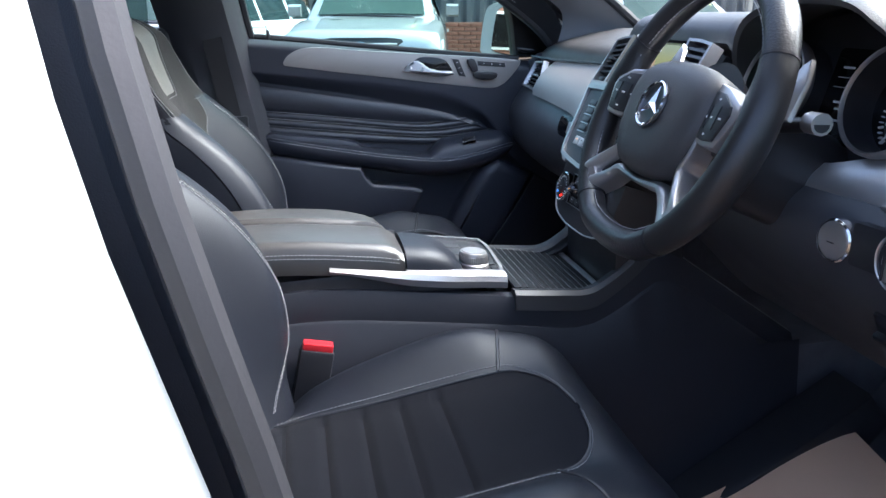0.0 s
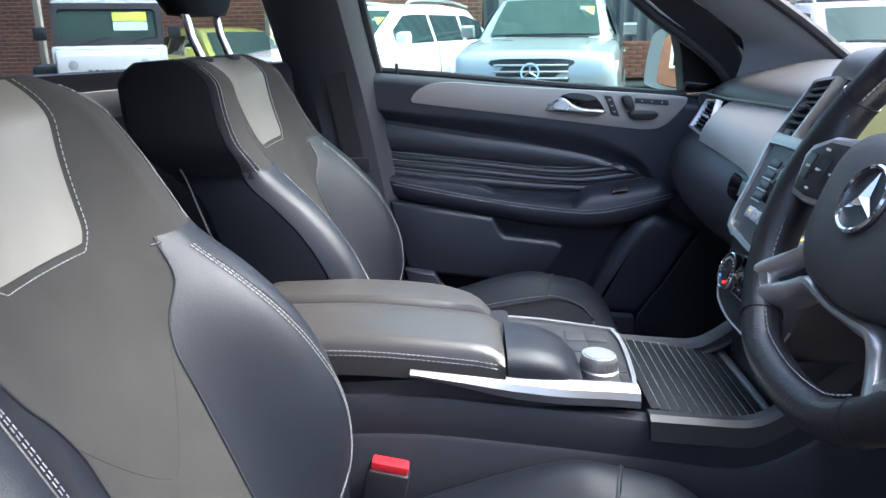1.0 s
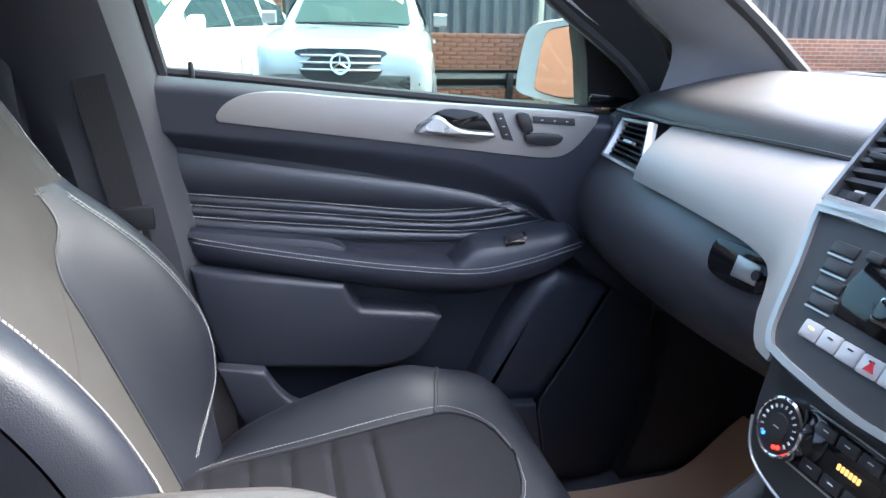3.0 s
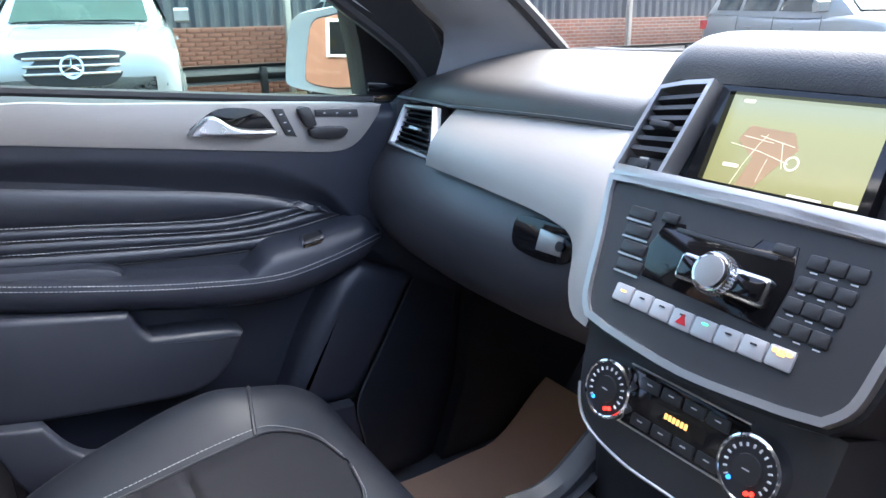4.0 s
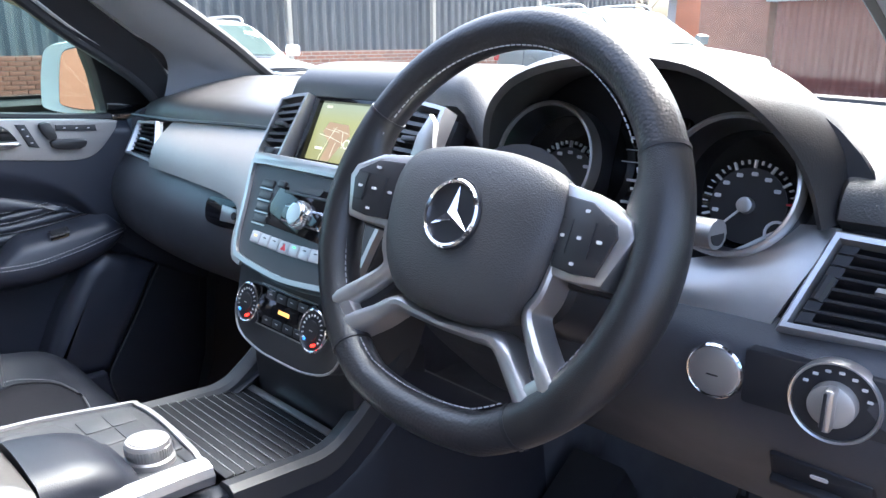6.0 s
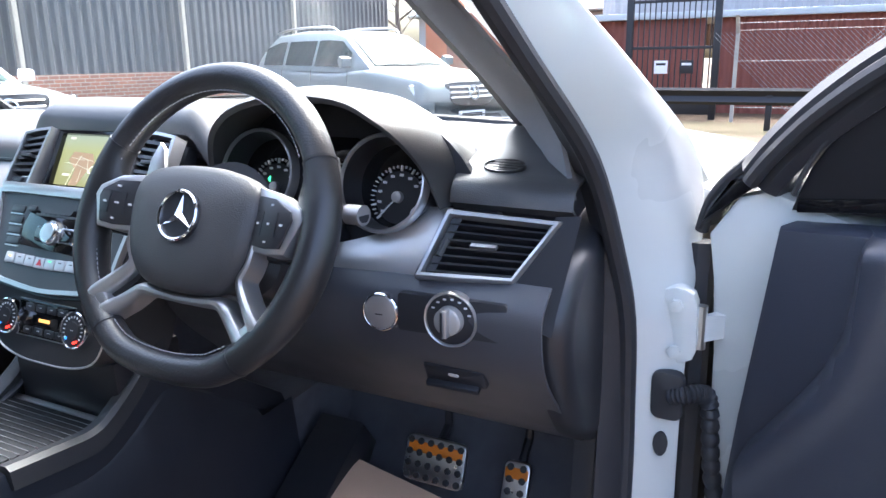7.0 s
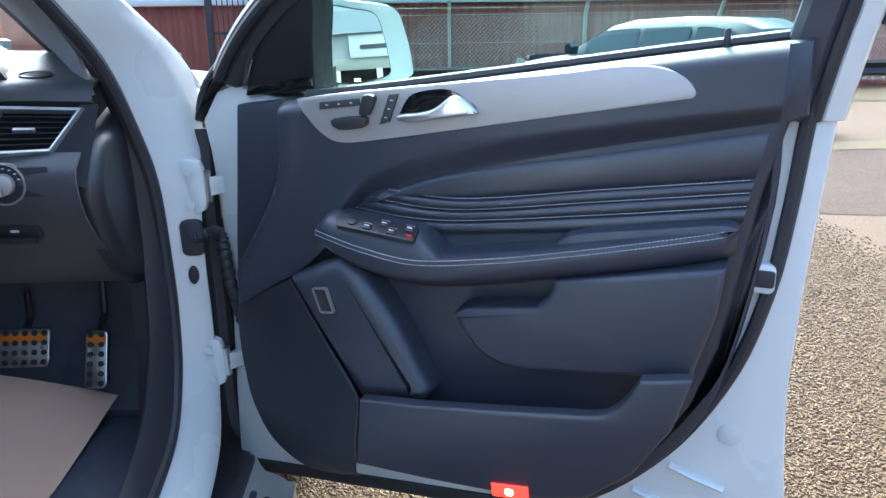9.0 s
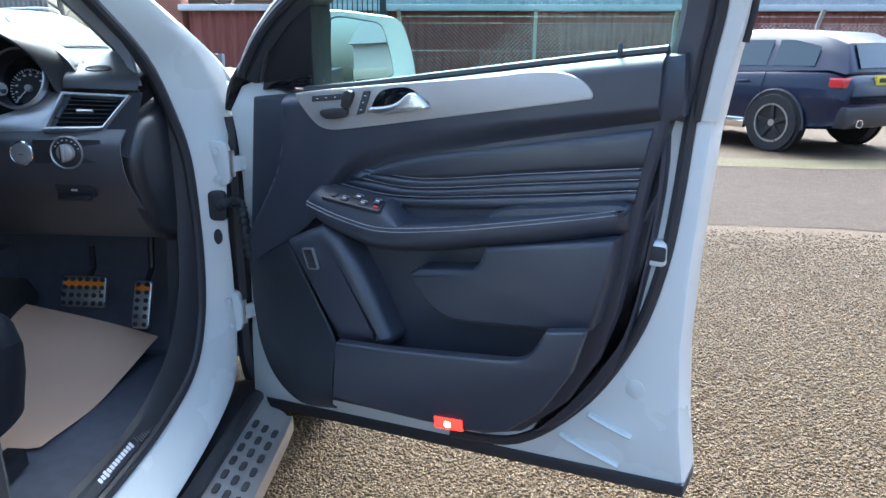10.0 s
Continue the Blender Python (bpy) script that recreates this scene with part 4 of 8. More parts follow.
for a, b_ in ((0.295, 0.035), (0.325, 0.035), (0.295, 0.075), (0.325, 0.075)):
    part("deck_key", prism(rrect(0.029, 0.038, 0.002, 2, a, b_), DK, 0, 0.0012, 0.0006), DARKGREY, console)
for a, b_ in ((0.342, -0.03), (0.342, -0.066)):
    part("deck_key", prism(rrect(0.012, 0.030, 0.003, 2, a, b_), DK, 0, 0.002, 0.001), BUTTON, console)
# no hollow here: a dark plate on the deck paints the well's shade
part("phone_well_shade", prism([(0.178, 0.040), (0.262, 0.040), (0.276, 0.066), (0.262, 0.104), (0.178, 0.112)], DK, -0.001, 0.0012, 0), RUBBER, console, "flat dark plate for the shade in the open phone well")
# roller cover made of slats
for k in range(12):
    x = 0.366 + 0.0128 * k
    part("slat", rbox((x, -0.100, tray_z(x) - 0.006), (x + 0.0112, 0.122, tray_z(x) - 0.001), 0.0012), SLATS, console)
    part("slat_line", rbox((x + 0.0116, -0.098, tray_z(x) - 0.006), (x + 0.0122, 0.120, tray_z(x) - 0.0012), 0), SILVER, console)
part("tray_bed", rbox((0.36, -0.102, 0.80), (0.54, 0.124, 0.826), 0.004), PLASTIC, console)
part("tray_bar", rbox((0.520, -0.098, tray_z(0.53) - 0.004), (0.531, 0.120, tray_z(0.53) + 0.004), 0.002), SILVER, console, "silver pull bar")
part("tray_lip", rbox((0.531, -0.10, 0.80), (0.60, 0.122, 0.812), 0.004), PLASTIC, console)
# rails that climb to the dash
for sg, y0 in ((-1, -0.112), (1, 0.132)):
    rings = []
    for q in smooth([(0.36, 0.866), (0.44, 0.856), (0.485, 0.853), (0.52, 0.868), (0.57, 0.905), (0.62, 0.955)], 5):
        rings.append([Vector((q[0], y0 + sg * a, q[1] + b_)) for a, b_ in ((-0.016, -0.03), (-0.016, -0.006), (-0.010, 0.0), (0.006, 0.002), (0.014, -0.004), (0.016, -0.03))])
    part("rail", loft(rings), DARKGREY, console, "dark grey console rail")


# ---- dashboard ----
dash = thing("dashboard", "black dashboard with grained pad, silver trim and round vents", "dashboard")
hump = lambda y, a, b_, s: step(a - s, a + s, y) * (1 - step(b_ - s, b_ + s, y))


flat_end = table([(0.680, 1.186), (0.688, 1.1965), (0.70, 1.2015), (0.72, 1.2045), (0.75, 1.2085), (0.79, 1.2150), (0.84, 1.2225), (0.90, 1.2310), (0.97, 1.2370), (1.05, 1.2360), (1.12, 1.232)])


def pad_point(y, x, z):
    c = hump(y, -0.195, 0.185, 0.030)
    z += 0.062 * c * (1 - step(0.70, 0.98, x))
    xe = 0.94 + 0.125 * (1 - min(1.0, (y / 0.636) ** 2))
    x2 = x if x < 0.84 else 0.84 + (x - 0.84) * (xe - 0.84) / 0.28
    z -= 0.012 * step(0.95, 1.12, x)
    well = hump(y, -0.572, -0.222, 0.012)
    x2 = lerp(x2, max(x2, 0.80 + 0.2 * (x - 0.677)), well)
    fall = step(0.60, 0.78, abs(y))
    # the driver's end lies flatter, with a tighter front roll
    z = lerp(z, flat_end(x) if z > 1.19 else z - 0.005, step(-0.50, -0.60, y))
    return Vector((x2 + 0.02 * fall * (1 if x < 0.9 else 0), y, z - (0.018 if y > 0 else 0.006) * fall))


prof = [(1.12, 1.232), (1.05, 1.236), (0.97, 1.240), (0.90, 1.241), (0.84, 1.239), (0.79, 1.233), (0.75, 1.225), (0.72, 1.219), (0.70, 1.213), (0.688, 1.205), (0.680, 1.193), (0.677, 1.178), (0.690, 1.168)]
ys = [-0.738 + 1.488 * k / 120 for k in range(121)]
part("screen_base", tube([Vector((0.947 + 0.125 * (1 - min(1.0, (y / 0.636) ** 2)), y, 1.228)) for y in (lerp(-0.63, 0.63, k / 30) for k in range(31))], 0.008, 8), RUBBER, dash, "black rubber strip along the windscreen foot")
part("dash_pad", sheet([[pad_point(y, x, z) for x, z in prof] for y in ys], 0.004), PAD, dash, "grained black dash top")
# lower dash skins
def skin(name, y0, y1, rows, material, label="", n=30, bow=0.0):
    out = []
    for k in range(n + 1):
        y = lerp(y0, y1, k / n)
        out.append([Vector((x + bow * (2 * k / n - 1) ** 2, y, z)) for x, z in smooth(rows, 4)])
    return part(name, sheet(out, 0.004), material, dash, label)


skin("glovebox_face", 0.13, 0.775, [(0.628, 1.098), (0.600, 1.062), (0.588, 1.03), (0.590, 0.99), (0.612, 0.945), (0.67, 0.905), (0.80, 0.875), (1.0, 0.86)], SOFT, "black glovebox face", bow=0.03)
skin("knee_panel", -0.735, -0.16, [(0.634, 1.094), (0.608, 1.073), (0.603, 1.05), (0.610, 1.01), (0.634, 0.97), (0.69, 0.91), (0.745, 0.855), (0.80, 0.83), (1.0, 0.82)], SOFT, "dark knee panel")
# end cheek towards the open door
part("end_cheek", prism(smooth([(0.73, 1.125), (0.668, 1.098), (0.634, 1.05), (0.637, 0.99), (0.680, 0.91), (0.75, 0.845), (0.90, 0.80), (0.90, 1.13)], 4, True), lambda a, b_, d: Vector((a, -0.718 - d, b_)), 0.0, 0.036, 0.026, 4), PLASTIC, dash)
part("end_cheek", prism(smooth([(0.69, 1.18), (0.665, 1.12), (0.650, 1.06), (0.655, 0.99), (0.70, 0.90), (0.76, 0.84), (0.90, 0.80), (0.90, 1.18)], 3, True), lambda a, b_, d: Vector((a, 0.742 + d, b_)), 0.0, 0.035, 0.016), SOFT, dash)
# passenger silver fascia, drooping beside the stack
SLX = lambda z: 0.672 + (z - 1.17) * 0.80
top_l = table([(0.13, 1.184), (0.30, 1.183), (0.55, 1.176)])
low_l = table([(0.128, 1.02), (0.155, 1.025), (0.18, 1.045), (0.20, 1.072), (0.23, 1.084), (0.40, 1.094), (0.55, 1.099)])
rows = []
for k in range(41):
    y = lerp(0.128, 0.556, k / 40)
    a, b_ = low_l(y), top_l(y)
    rows.append([Vector((SLX(lerp(a, b_, s)) - 0.014 * math.sin(math.pi * s) - 0.005 - 0.012 * step(0.30, 0.13, y), y, lerp(a, b_, s))) for s in (j / 16 for j in range(17))])
part("silver_fascia", sheet(rows, 0.004), BRUSHED, dash, "satin silver fascia panel")
part("fascia_line", tube([Vector((SLX(top_l(y)) - 0.010, y, top_l(y) + 0.001)) for y in (lerp(0.13, 0.73, k / 20) for k in range(21))], 0.003, 6), PLASTIC, dash)


def vent(corners, slats, tilt_x, wheel_side, deep=0.03):
    """A louvred outlet in a silver frame: corners inner-top, outer-top, outer-bottom, inner-bottom."""
    it, ot, ob_, ib = (Vector(c) for c in corners)
    n = (ot - it).cross(ib - it).normalized()
    if n.x > 0:
        n = -n
    at = lambda s, t, d=0.0: it.lerp(ot, s).lerp(ib.lerp(ob_, s), t) + n * d
    loop = lambda e, d: [at(s, t, d) for s, t in ((e, e * 1.6), (0.5, e * 1.6), (1 - e, e * 1.6), (1 - e, 0.5), (1 - e, 1 - e * 1.6), (0.5, 1 - e * 1.6), (e, 1 - e * 1.6), (e, 0.5))]
    bm = loft([loop(0.0, -0.008), loop(0.0, 0.003), loop(0.015, 0.006), loop(0.045, 0.005), loop(0.06, -0.006)], caps=False)
    v = part("vent", bm, SILVER, dash, "air outlet in a silver frame")
    bm = loft([loop(0.055, -0.004), loop(0.08, -deep)], caps=False)
    part("duct", bm, PLASTIC, v)
    b2 = bmesh.new()
    b2.faces.new([b2.verts.new(q) for q in loop(0.07, -deep)])
    part("duct_back", b2, PLASTIC, v)
    for k in range(slats):
        t = lerp(0.16, 0.86, k / (slats - 1))
        rows = [[at(s, t, -0.003), at(s, t + 0.035, -0.001), at(s, t + 0.075, -0.010), at(s, t + 0.05, -0.020), at(s, t + 0.015, -0.012)] for s in (0.07, 0.35, 0.65, 0.93)]
        part("slat", loft(rows), PLASTIC, v)
        part("slat_glint", tube([at(0.08, t + 0.02, -0.0008), at(0.92, t + 0.02, -0.0008)], 0.0004, 5), DARKGREY, v)
    part("slat_tab", loft([[at(s, t, d) for t, d in ((0.46, -0.002), (0.46, 0.005), (0.51, 0.006), (0.53, -0.002))] for s in (0.38, 0.5, 0.62)]), SILVER, v, "silver vane tab")
    s0, s1 = (0.07, 0.16) if wheel_side == "in" else (0.84, 0.93)
    part("wheel_panel", loft([[at(s, t, -0.002) for t in (0.1, 0.5, 0.9)] for s in (s0, s1)], closed=False), PLASTIC, v)
    part("air_wheel", tube([at((s0 + s1) / 2, 0.42, -0.002), at((s0 + s1) / 2, 0.66, -0.002)], 0.005, 8), BUTTON, v)
    return v


vent(((0.667, -0.592, 1.166), (0.683, -0.730, 1.158), (0.630, -0.690, 1.096), (0.612, -0.574, 1.095)), 7, 0, "in")
vent(((0.662, 0.602, 1.172), (0.684, 0.735, 1.162), (0.640, 0.722, 1.103), (0.628, 0.560, 1.099)), 7, 0, "in")
part("vent_surround", sheet([[Vector((0.684, -0.722, 1.164)), Vector((0.696, -0.748, 1.164))], [Vector((0.658, -0.705, 1.128)), Vector((0.668, -0.744, 1.115))], [Vector((0.634, -0.688, 1.094)), Vector((0.640, -0.738, 1.062))], [Vector((0.612, -0.688, 1.06)), Vector((0.625, -0.738, 1.04))]], 0.003), SAIL, dash)
# driver's silver fascia under the dials
rows = []
for k in range(25):
    y = lerp(-0.17, -0.592, k / 24)
    zt, zb = 1.135 + 0.030 * step(-0.50, -0.565, y) - 0.02 * hump(y, -0.48, -0.30, 0.05), 1.085
    sh = lerp(0, 0.030, step(-0.45, -0.592, y))
    rows.append([Vector((0.625 + (z - 1.09) * 0.75 - 0.006 * math.sin(math.pi * s), y + sh * (1 - s), z)) for s, z in ((j / 8, lerp(zb, zt, j / 8)) for j in range(9))])
part("driver_fascia", sheet(rows, 0.004), SILVER, dash, "satin silver fascia under the dials")

# ---- centre stack ----
stack = thing("centre_stack", "black centre stack with silver bezel, display, audio and climate keys", "console")
ST = frame_at((0.600, 0.0, 1.155), (0, -1, 0), (0.514, 0, 0.857))     # a to the right (-y), b up the slope, d out of it
bez = smooth([(-0.162, 0.0), (0.0, 0.006), (0.150, 0.0)], 4) + smooth([(0.150, -0.02), (0.142, -0.075), (0.136, -0.118), (0.120, -0.138)], 4) + smooth([(0.09, -0.143), (0.0, -0.150), (-0.09, -0.143)], 4) + smooth([(-0.118, -0.138), (-0.132, -0.118), (-0.146, -0.06), (-0.158, -0.02)], 4)
part("stack_body", prism(offset(bez, -0.004), ST, -0.10, -0.004), PLASTIC, stack)
part("bezel", ring_plate(bez, offset(bez, 0.0065), ST, -0.02, 0.006), SILVER, stack, "silver bezel")
part("bezel_lip", prism([(-0.160, -0.006), (0.148, -0.006), (0.145, 0.012), (-0.160, 0.012)], ST, -0.02, 0.006, 0.004), SILVER, stack, "silver ledge under the display")
part("audio_face", prism(offset(bez, 0.0062), ST, -0.02, 0.001), DARKGREY, stack, "satin dark audio panel")
gl_face = [(-0.076, -0.030), (0.050, -0.022), (0.056, -0.050), (0.052, -0.090), (-0.078, -0.084), (-0.084, -0.056)]
part("gloss_panel", prism([Vector(q) for q in gl_face], ST, 0, 0.0022, 0.001), PIANO, stack, "gloss black panel with disc slot")
part("disc_slot", prism(rrect(0.10, 0.004, 0.0015, 2, -0.012, -0.035), ST, 0.0015, 0.003, 0.0005), PLASTIC, stack)
part("disc_label", prism([(-0.055, -0.027), (0.02, -0.023), (0.014, -0.032), (-0.052, -0.033)], ST, 0.002, 0.0030, 0), DARKGREY, stack)
for k in range(4):
    b_ = -0.030 - 0.0165 * k
    x0 = -0.106 + 0.0035 * k
    part("audio_key", prism(rrect(0.030, 0.0115, 0.002, 2, x0, b_), ST, 0, 0.003, 0.0012), BUTTON, stack)
    part("key_line", prism(rrect(0.030, 0.0018, 0.0006, 1, x0, b_ - 0.0078), ST, 0, 0.003, 0), SILVER, stack)
part("audio_key", prism(rrect(0.018, 0.009, 0.002, 2, -0.073, -0.027), ST, 0, 0.004, 0.0015), BUTTON, stack)
part("audio_key", prism(rrect(0.018, 0.009, 0.002, 2, 0.040, -0.027), ST, 0, 0.004, 0.0015), BUTTON, stack)
for r_ in range(4):
    for c_ in range(3):
        a, b_ = 0.068 + 0.0155 * c_ - 0.002 * r_, -0.030 - 0.0175 * r_
        part("number_key", prism(rrect(0.0145, 0.0115, 0.002, 2, a, b_), ST, 0, 0.003, 0.0012), BUTTON, stack)
        part("key_mark", prism(rrect(0.006, 0.0012, 0.0004, 1, a, b_ - 0.0078), ST, 0, 0.0016, 0), WHITE_PRINT, stack)
part("knob_bar", prism(rrect(0.086, 0.024, 0.004, 3, 0.002, -0.064), ST, 0.001, 0.009, 0.002), CHROME, stack, "chrome framed rocker")
for a in (-0.026, 0.029):
    part("rocker_key", prism(rrect(0.026, 0.018, 0.003, 2, a, -0.064), ST, 0.004, 0.0105, 0.001), PIANO, stack)
kb = lambda a, b_, d: ST(a - 0.004, b_ - 0.062, d)
knob = part("volume_knob", lathe([(0.0175, 0.001), (0.0175, 0.013), (0.0162, 0.0165), (0.0145, 0.0170)], kb, 36), CHROME, stack, "chrome volume knob")
part("knob_cap", lathe([(0.0135, 0.0160), (0.0132, 0.0178), (0.006, 0.0183)], kb, 30), SILVER, knob)
for k in range(36):
    a = 2 * math.pi * k / 36
    part("knurl", tube([kb(0.0177 * math.cos(a), 0.0177 * math.sin(a), 0.004), kb(0.0177 * math.cos(a), 0.0177 * math.sin(a), 0.013)], 0.0007, 4), STEEL, knob)
# row of pale keys
PALE = mat("pale silver key", (0.50, 0.50, 0.51), 0.35, metal=0.3, vary=0.05)
AMBER = mat("amber light", (0.9, 0.4, 0.05), 0.4, emit=(1.0, 0.45, 0.08), emit_strength=0.5)
GREEN = mat("green light", (0.1, 0.7, 0.2), 0.4, emit=(0.1, 1.0, 0.3), emit_strength=0.3)
for k in range(8):
    a = -0.088 + 0.0228 * k
    key = part("switch_key", prism(rrect(0.0218, 0.0165, 0.002, 2, a, -0.1075 + 0.0007 * abs(k - 3.5)), ST, 0, 0.0035, 0.0012), PALE, stack, "pale silver switch key")
    part("key_mark", prism(rrect(0.006, 0.0016, 0.0005, 1, a, -0.103), ST, 0.003, 0.0040, 0), AMBER if k in (0, 7) else (GREEN if k == 4 else BUTTON), key)
part("hazard_mark", prism([(-0.024, -0.111), (-0.013, -0.111), (-0.0185, -0.1015)], ST, 0.002, 0.0042, 0), RED, stack, "red warning triangle")
for k in range(3):
    part("airbag_mark", prism(rrect(0.004, 0.003, 0.0005, 1, 0.066 + 0.006 * k, -0.1005), ST, 0.002, 0.0042, 0), AMBER, stack)
# display between two tall vents
part("display_hood", prism(smooth([(-0.092, 0.004), (-0.108, 0.06), (-0.094, 0.112), (0.0, 0.120), (0.098, 0.112), (0.108, 0.06), (0.096, 0.004)], 3, True), ST, -0.14, -0.026, 0.004), PLASTIC, stack, "black display surround")
part("display_frame", ring_plate([Vector(q) for q in ((-0.086, 0.012), (-0.088, 0.106), (0.078, 0.106), (0.082, 0.012))], [Vector(q) for q in ((-0.074, 0.017), (-0.078, 0.101), (0.070, 0.101), (0.073, 0.017))], ST, -0.022, -0.009), PIANO, stack)


def screen_mat():
    m = bpy.data.materials.new("lit map display")
    m.use_nodes = True
    nt = m.node_tree
    b = nt.nodes["Principled BSDF"]
    b.inputs["Roughness"].default_value = 0.12
    b.inputs["Base Color"].default_value = (0.05, 0.05, 0.04, 1)
    g = nt.nodes.new("ShaderNodeTexCoord")
    sx = nt.nodes.new("ShaderNodeSeparateXYZ")
    rp = nt.nodes.new("ShaderNodeValToRGB")
    e = rp.color_ramp.elements
    e[0].position, e[0].color = 0.0, (0.36, 0.33, 0.12, 1)
    e[1].position, e[1].color = 1.0, (0.42, 0.47, 0.34, 1)
    x = rp.color_ramp.elements.new(0.72)
    x.color = (0.44, 0.44, 0.19, 1)
    nt.links.new(g.outputs["Generated"], sx.inputs[0])
    nt.links.new(sx.outputs[2], rp.inputs[0])
    nt.links.new(rp.outputs[0], b.inputs["Emission Color"])
    b.inputs["Emission Strength"].default_value = 0.15
    return m


scr = part("display", prism([(-0.074, 0.017), (-0.078, 0.101), (0.070, 0.101), (0.073, 0.017)], ST, -0.024, -0.0165), screen_mat(), stack, "lit yellow-green navigation map")
MAPRED = mat("map built-up area", (0.26, 0.13, 0.07), 0.3, emit=(0.36, 0.27, 0.15), emit_strength=0.12)
MAPWAY = mat("map road", (0.6, 0.55, 0.4), 0.3, emit=(0.75, 0.70, 0.50), emit_strength=0.12)
for q in ([(-0.055, 0.060), (-0.048, 0.074), (-0.005, 0.072), (0.004, 0.058), (-0.01, 0.040), (-0.022, 0.020), (-0.040, 0.019), (-0.034, 0.045)],):
    part("map_area", prism([Vector(p_) for p_ in q], ST, -0.018, -0.0161), MAPRED, scr)
for q in ([(-0.06, 0.056), (-0.03, 0.052), (0.0, 0.045)], [(-0.045, 0.019), (-0.040, 0.04), (-0.034, 0.056), (-0.028, 0.068)], [(-0.035, 0.066), (0.0, 0.060)], [(-0.02, 0.046), (-0.022, 0.025)], [(-0.012, 0.062), (-0.004, 0.040)], [(-0.05, 0.064), (-0.02, 0.061)]):
    part("map_road", tube([ST(*p_, -0.0160) for p_ in q], 0.00038, 4), MAPWAY, scr)
part("map_pointer", ring_plate(circle(0.0065, 20, 0.003, 0.046), circle(0.005, 20, 0.003, 0.046), ST, -0.017, -0.0158), MAPWAY, scr)
for a, b_, w in ((-0.052, 0.036, 0.016), (0.025, 0.019, 0.03), (0.06, 0.021, 0.02), (-0.06, 0.096, 0.012)):
    part("map_label", prism(rrect(w, 0.0035, 0.0008, 1, a, b_), ST, -0.017, -0.0159), MAPWAY, scr)


def stack_vent(pts, sg):
    it, ot, ob_, ib = (Vector(q) for q in pts)
    at = lambda s, t: it.lerp(ot, s).lerp(ib.lerp(ob_, s), t)
    cs = [at(*q) for q in ((0, 0), (0.5, -0.02), (1, 0), (1, 0.5), (1, 1), (0, 1), (0, 0.5))]
    inn = [at(*q) for q in ((0.08, 0.045), (0.5, 0.03), (0.92, 0.045), (0.92, 0.5), (0.92, 0.96), (0.08, 0.96), (0.08, 0.5))]
    v = part("tall_vent", ring_plate(cs, inn, ST, -0.018, 0.004), SILVER, stack, "tall air outlet in a silver frame")
    part("duct", prism(inn, ST, -0.05, -0.030), PLASTIC, v)
    for k in range(6):
        t = 0.12 + 0.115 * k
        rows = []
        for s in (0.09, 0.5, 0.91):
            q, q2 = at(s, t), at(s, t + 0.05)
            rows.append([ST(q.x, q.y, 0.0), ST(q2.x, q2.y, 0.001), ST(q2.x, q2.y - 0.003, -0.012), ST(q.x, q.y - 0.002, -0.022), ST(q.x, q.y, -0.012)])
        part("slat", loft(rows), BUTTON, v)
    q = at(0.5, 0.47)
    part("slat_tab", prism(rrect(0.024, 0.006, 0.001, 2, q.x, q.y), ST, -0.006, 0.008, 0.001), BUTTON, v)
    q = [at(0.14, 0.83), at(0.86, 0.83), at(0.86, 0.95), at(0.14, 0.95)]
    part("wheel_panel", prism(q, ST, -0.02, -0.002), DARKGREY, v)
    q = at(0.5, 0.89)
    part("air_wheel", prism(rrect(0.016, 0.008, 0.002, 2, q.x, q.y), ST, -0.01, 0.002, 0.001), BUTTON, v)


stack_vent(((-0.090, 0.106), (-0.150, 0.095), (-0.164, 0.006), (-0.104, 0.006)), -1)
stack_vent(((0.104, 0.106), (0.178, 0.100), (0.172, 0.006), (0.106, 0.006)), 1)
# climate panel
CL = frame_at((0.532, 0.0, 1.004), (0, -1, 0), (0.33, 0, 0.944))
cl = smooth([(-0.128, 0.025), (-0.120, -0.035), (-0.100, -0.068), (-0.05, -0.082), (0.0, -0.084), (0.06, -0.082), (0.108, -0.068), (0.126, -0.035), (0.132, 0.025)], 4)
part("climate_panel", prism(cl, CL, -0.12, 0.0, 0.003), DARKGREY, stack, "satin black climate panel")
part("climate_edge", tube([CL(q.x * 0.985, q.y * 0.985 - 0.001, 0.001) for q in cl[4:-4]], 0.0016, 6), SILVER, stack)
part("climate_strip", prism(rrect(0.125, 0.052, 0.006, 3, 0.0, -0.022), CL, -0.002, 0.002, 0.001), PIANO, stack)
part("strip_line", prism(rrect(0.124, 0.0012, 0.0004, 1, 0, 0.005), CL, 0.001, 0.003), SILVER, stack)
part("strip_line", prism(rrect(0.124, 0.0012, 0.0004, 1, 0, -0.049), CL, 0.001, 0.003), SILVER, stack)
for r_ in range(2):
    for k in range(4):
        kk = part("climate_key", prism(rrect(0.021, 0.011, 0.0015, 2, -0.036 + 0.024 * k, -0.006 - 0.034 * r_), CL, 0.001, 0.0038, 0.001), BUTTON, stack)
        part("key_mark", prism(rrect(0.006, 0.0011, 0.0004, 1, -0.036 + 0.024 * k, -0.005 - 0.034 * r_), CL, 0.003, 0.0043), WHITE_PRINT, kk)
part("climate_display", prism(rrect(0.058, 0.013, 0.002, 2, 0.0, -0.023), CL, 0.001, 0.0028), PIANO, stack)
for k in range(6):
    part("bar_segment", prism(rrect(0.0030, 0.0052, 0.0005, 1, -0.012 + 0.0042 * k, -0.023), CL, 0.002, 0.0034), AMBER_LCD, stack)
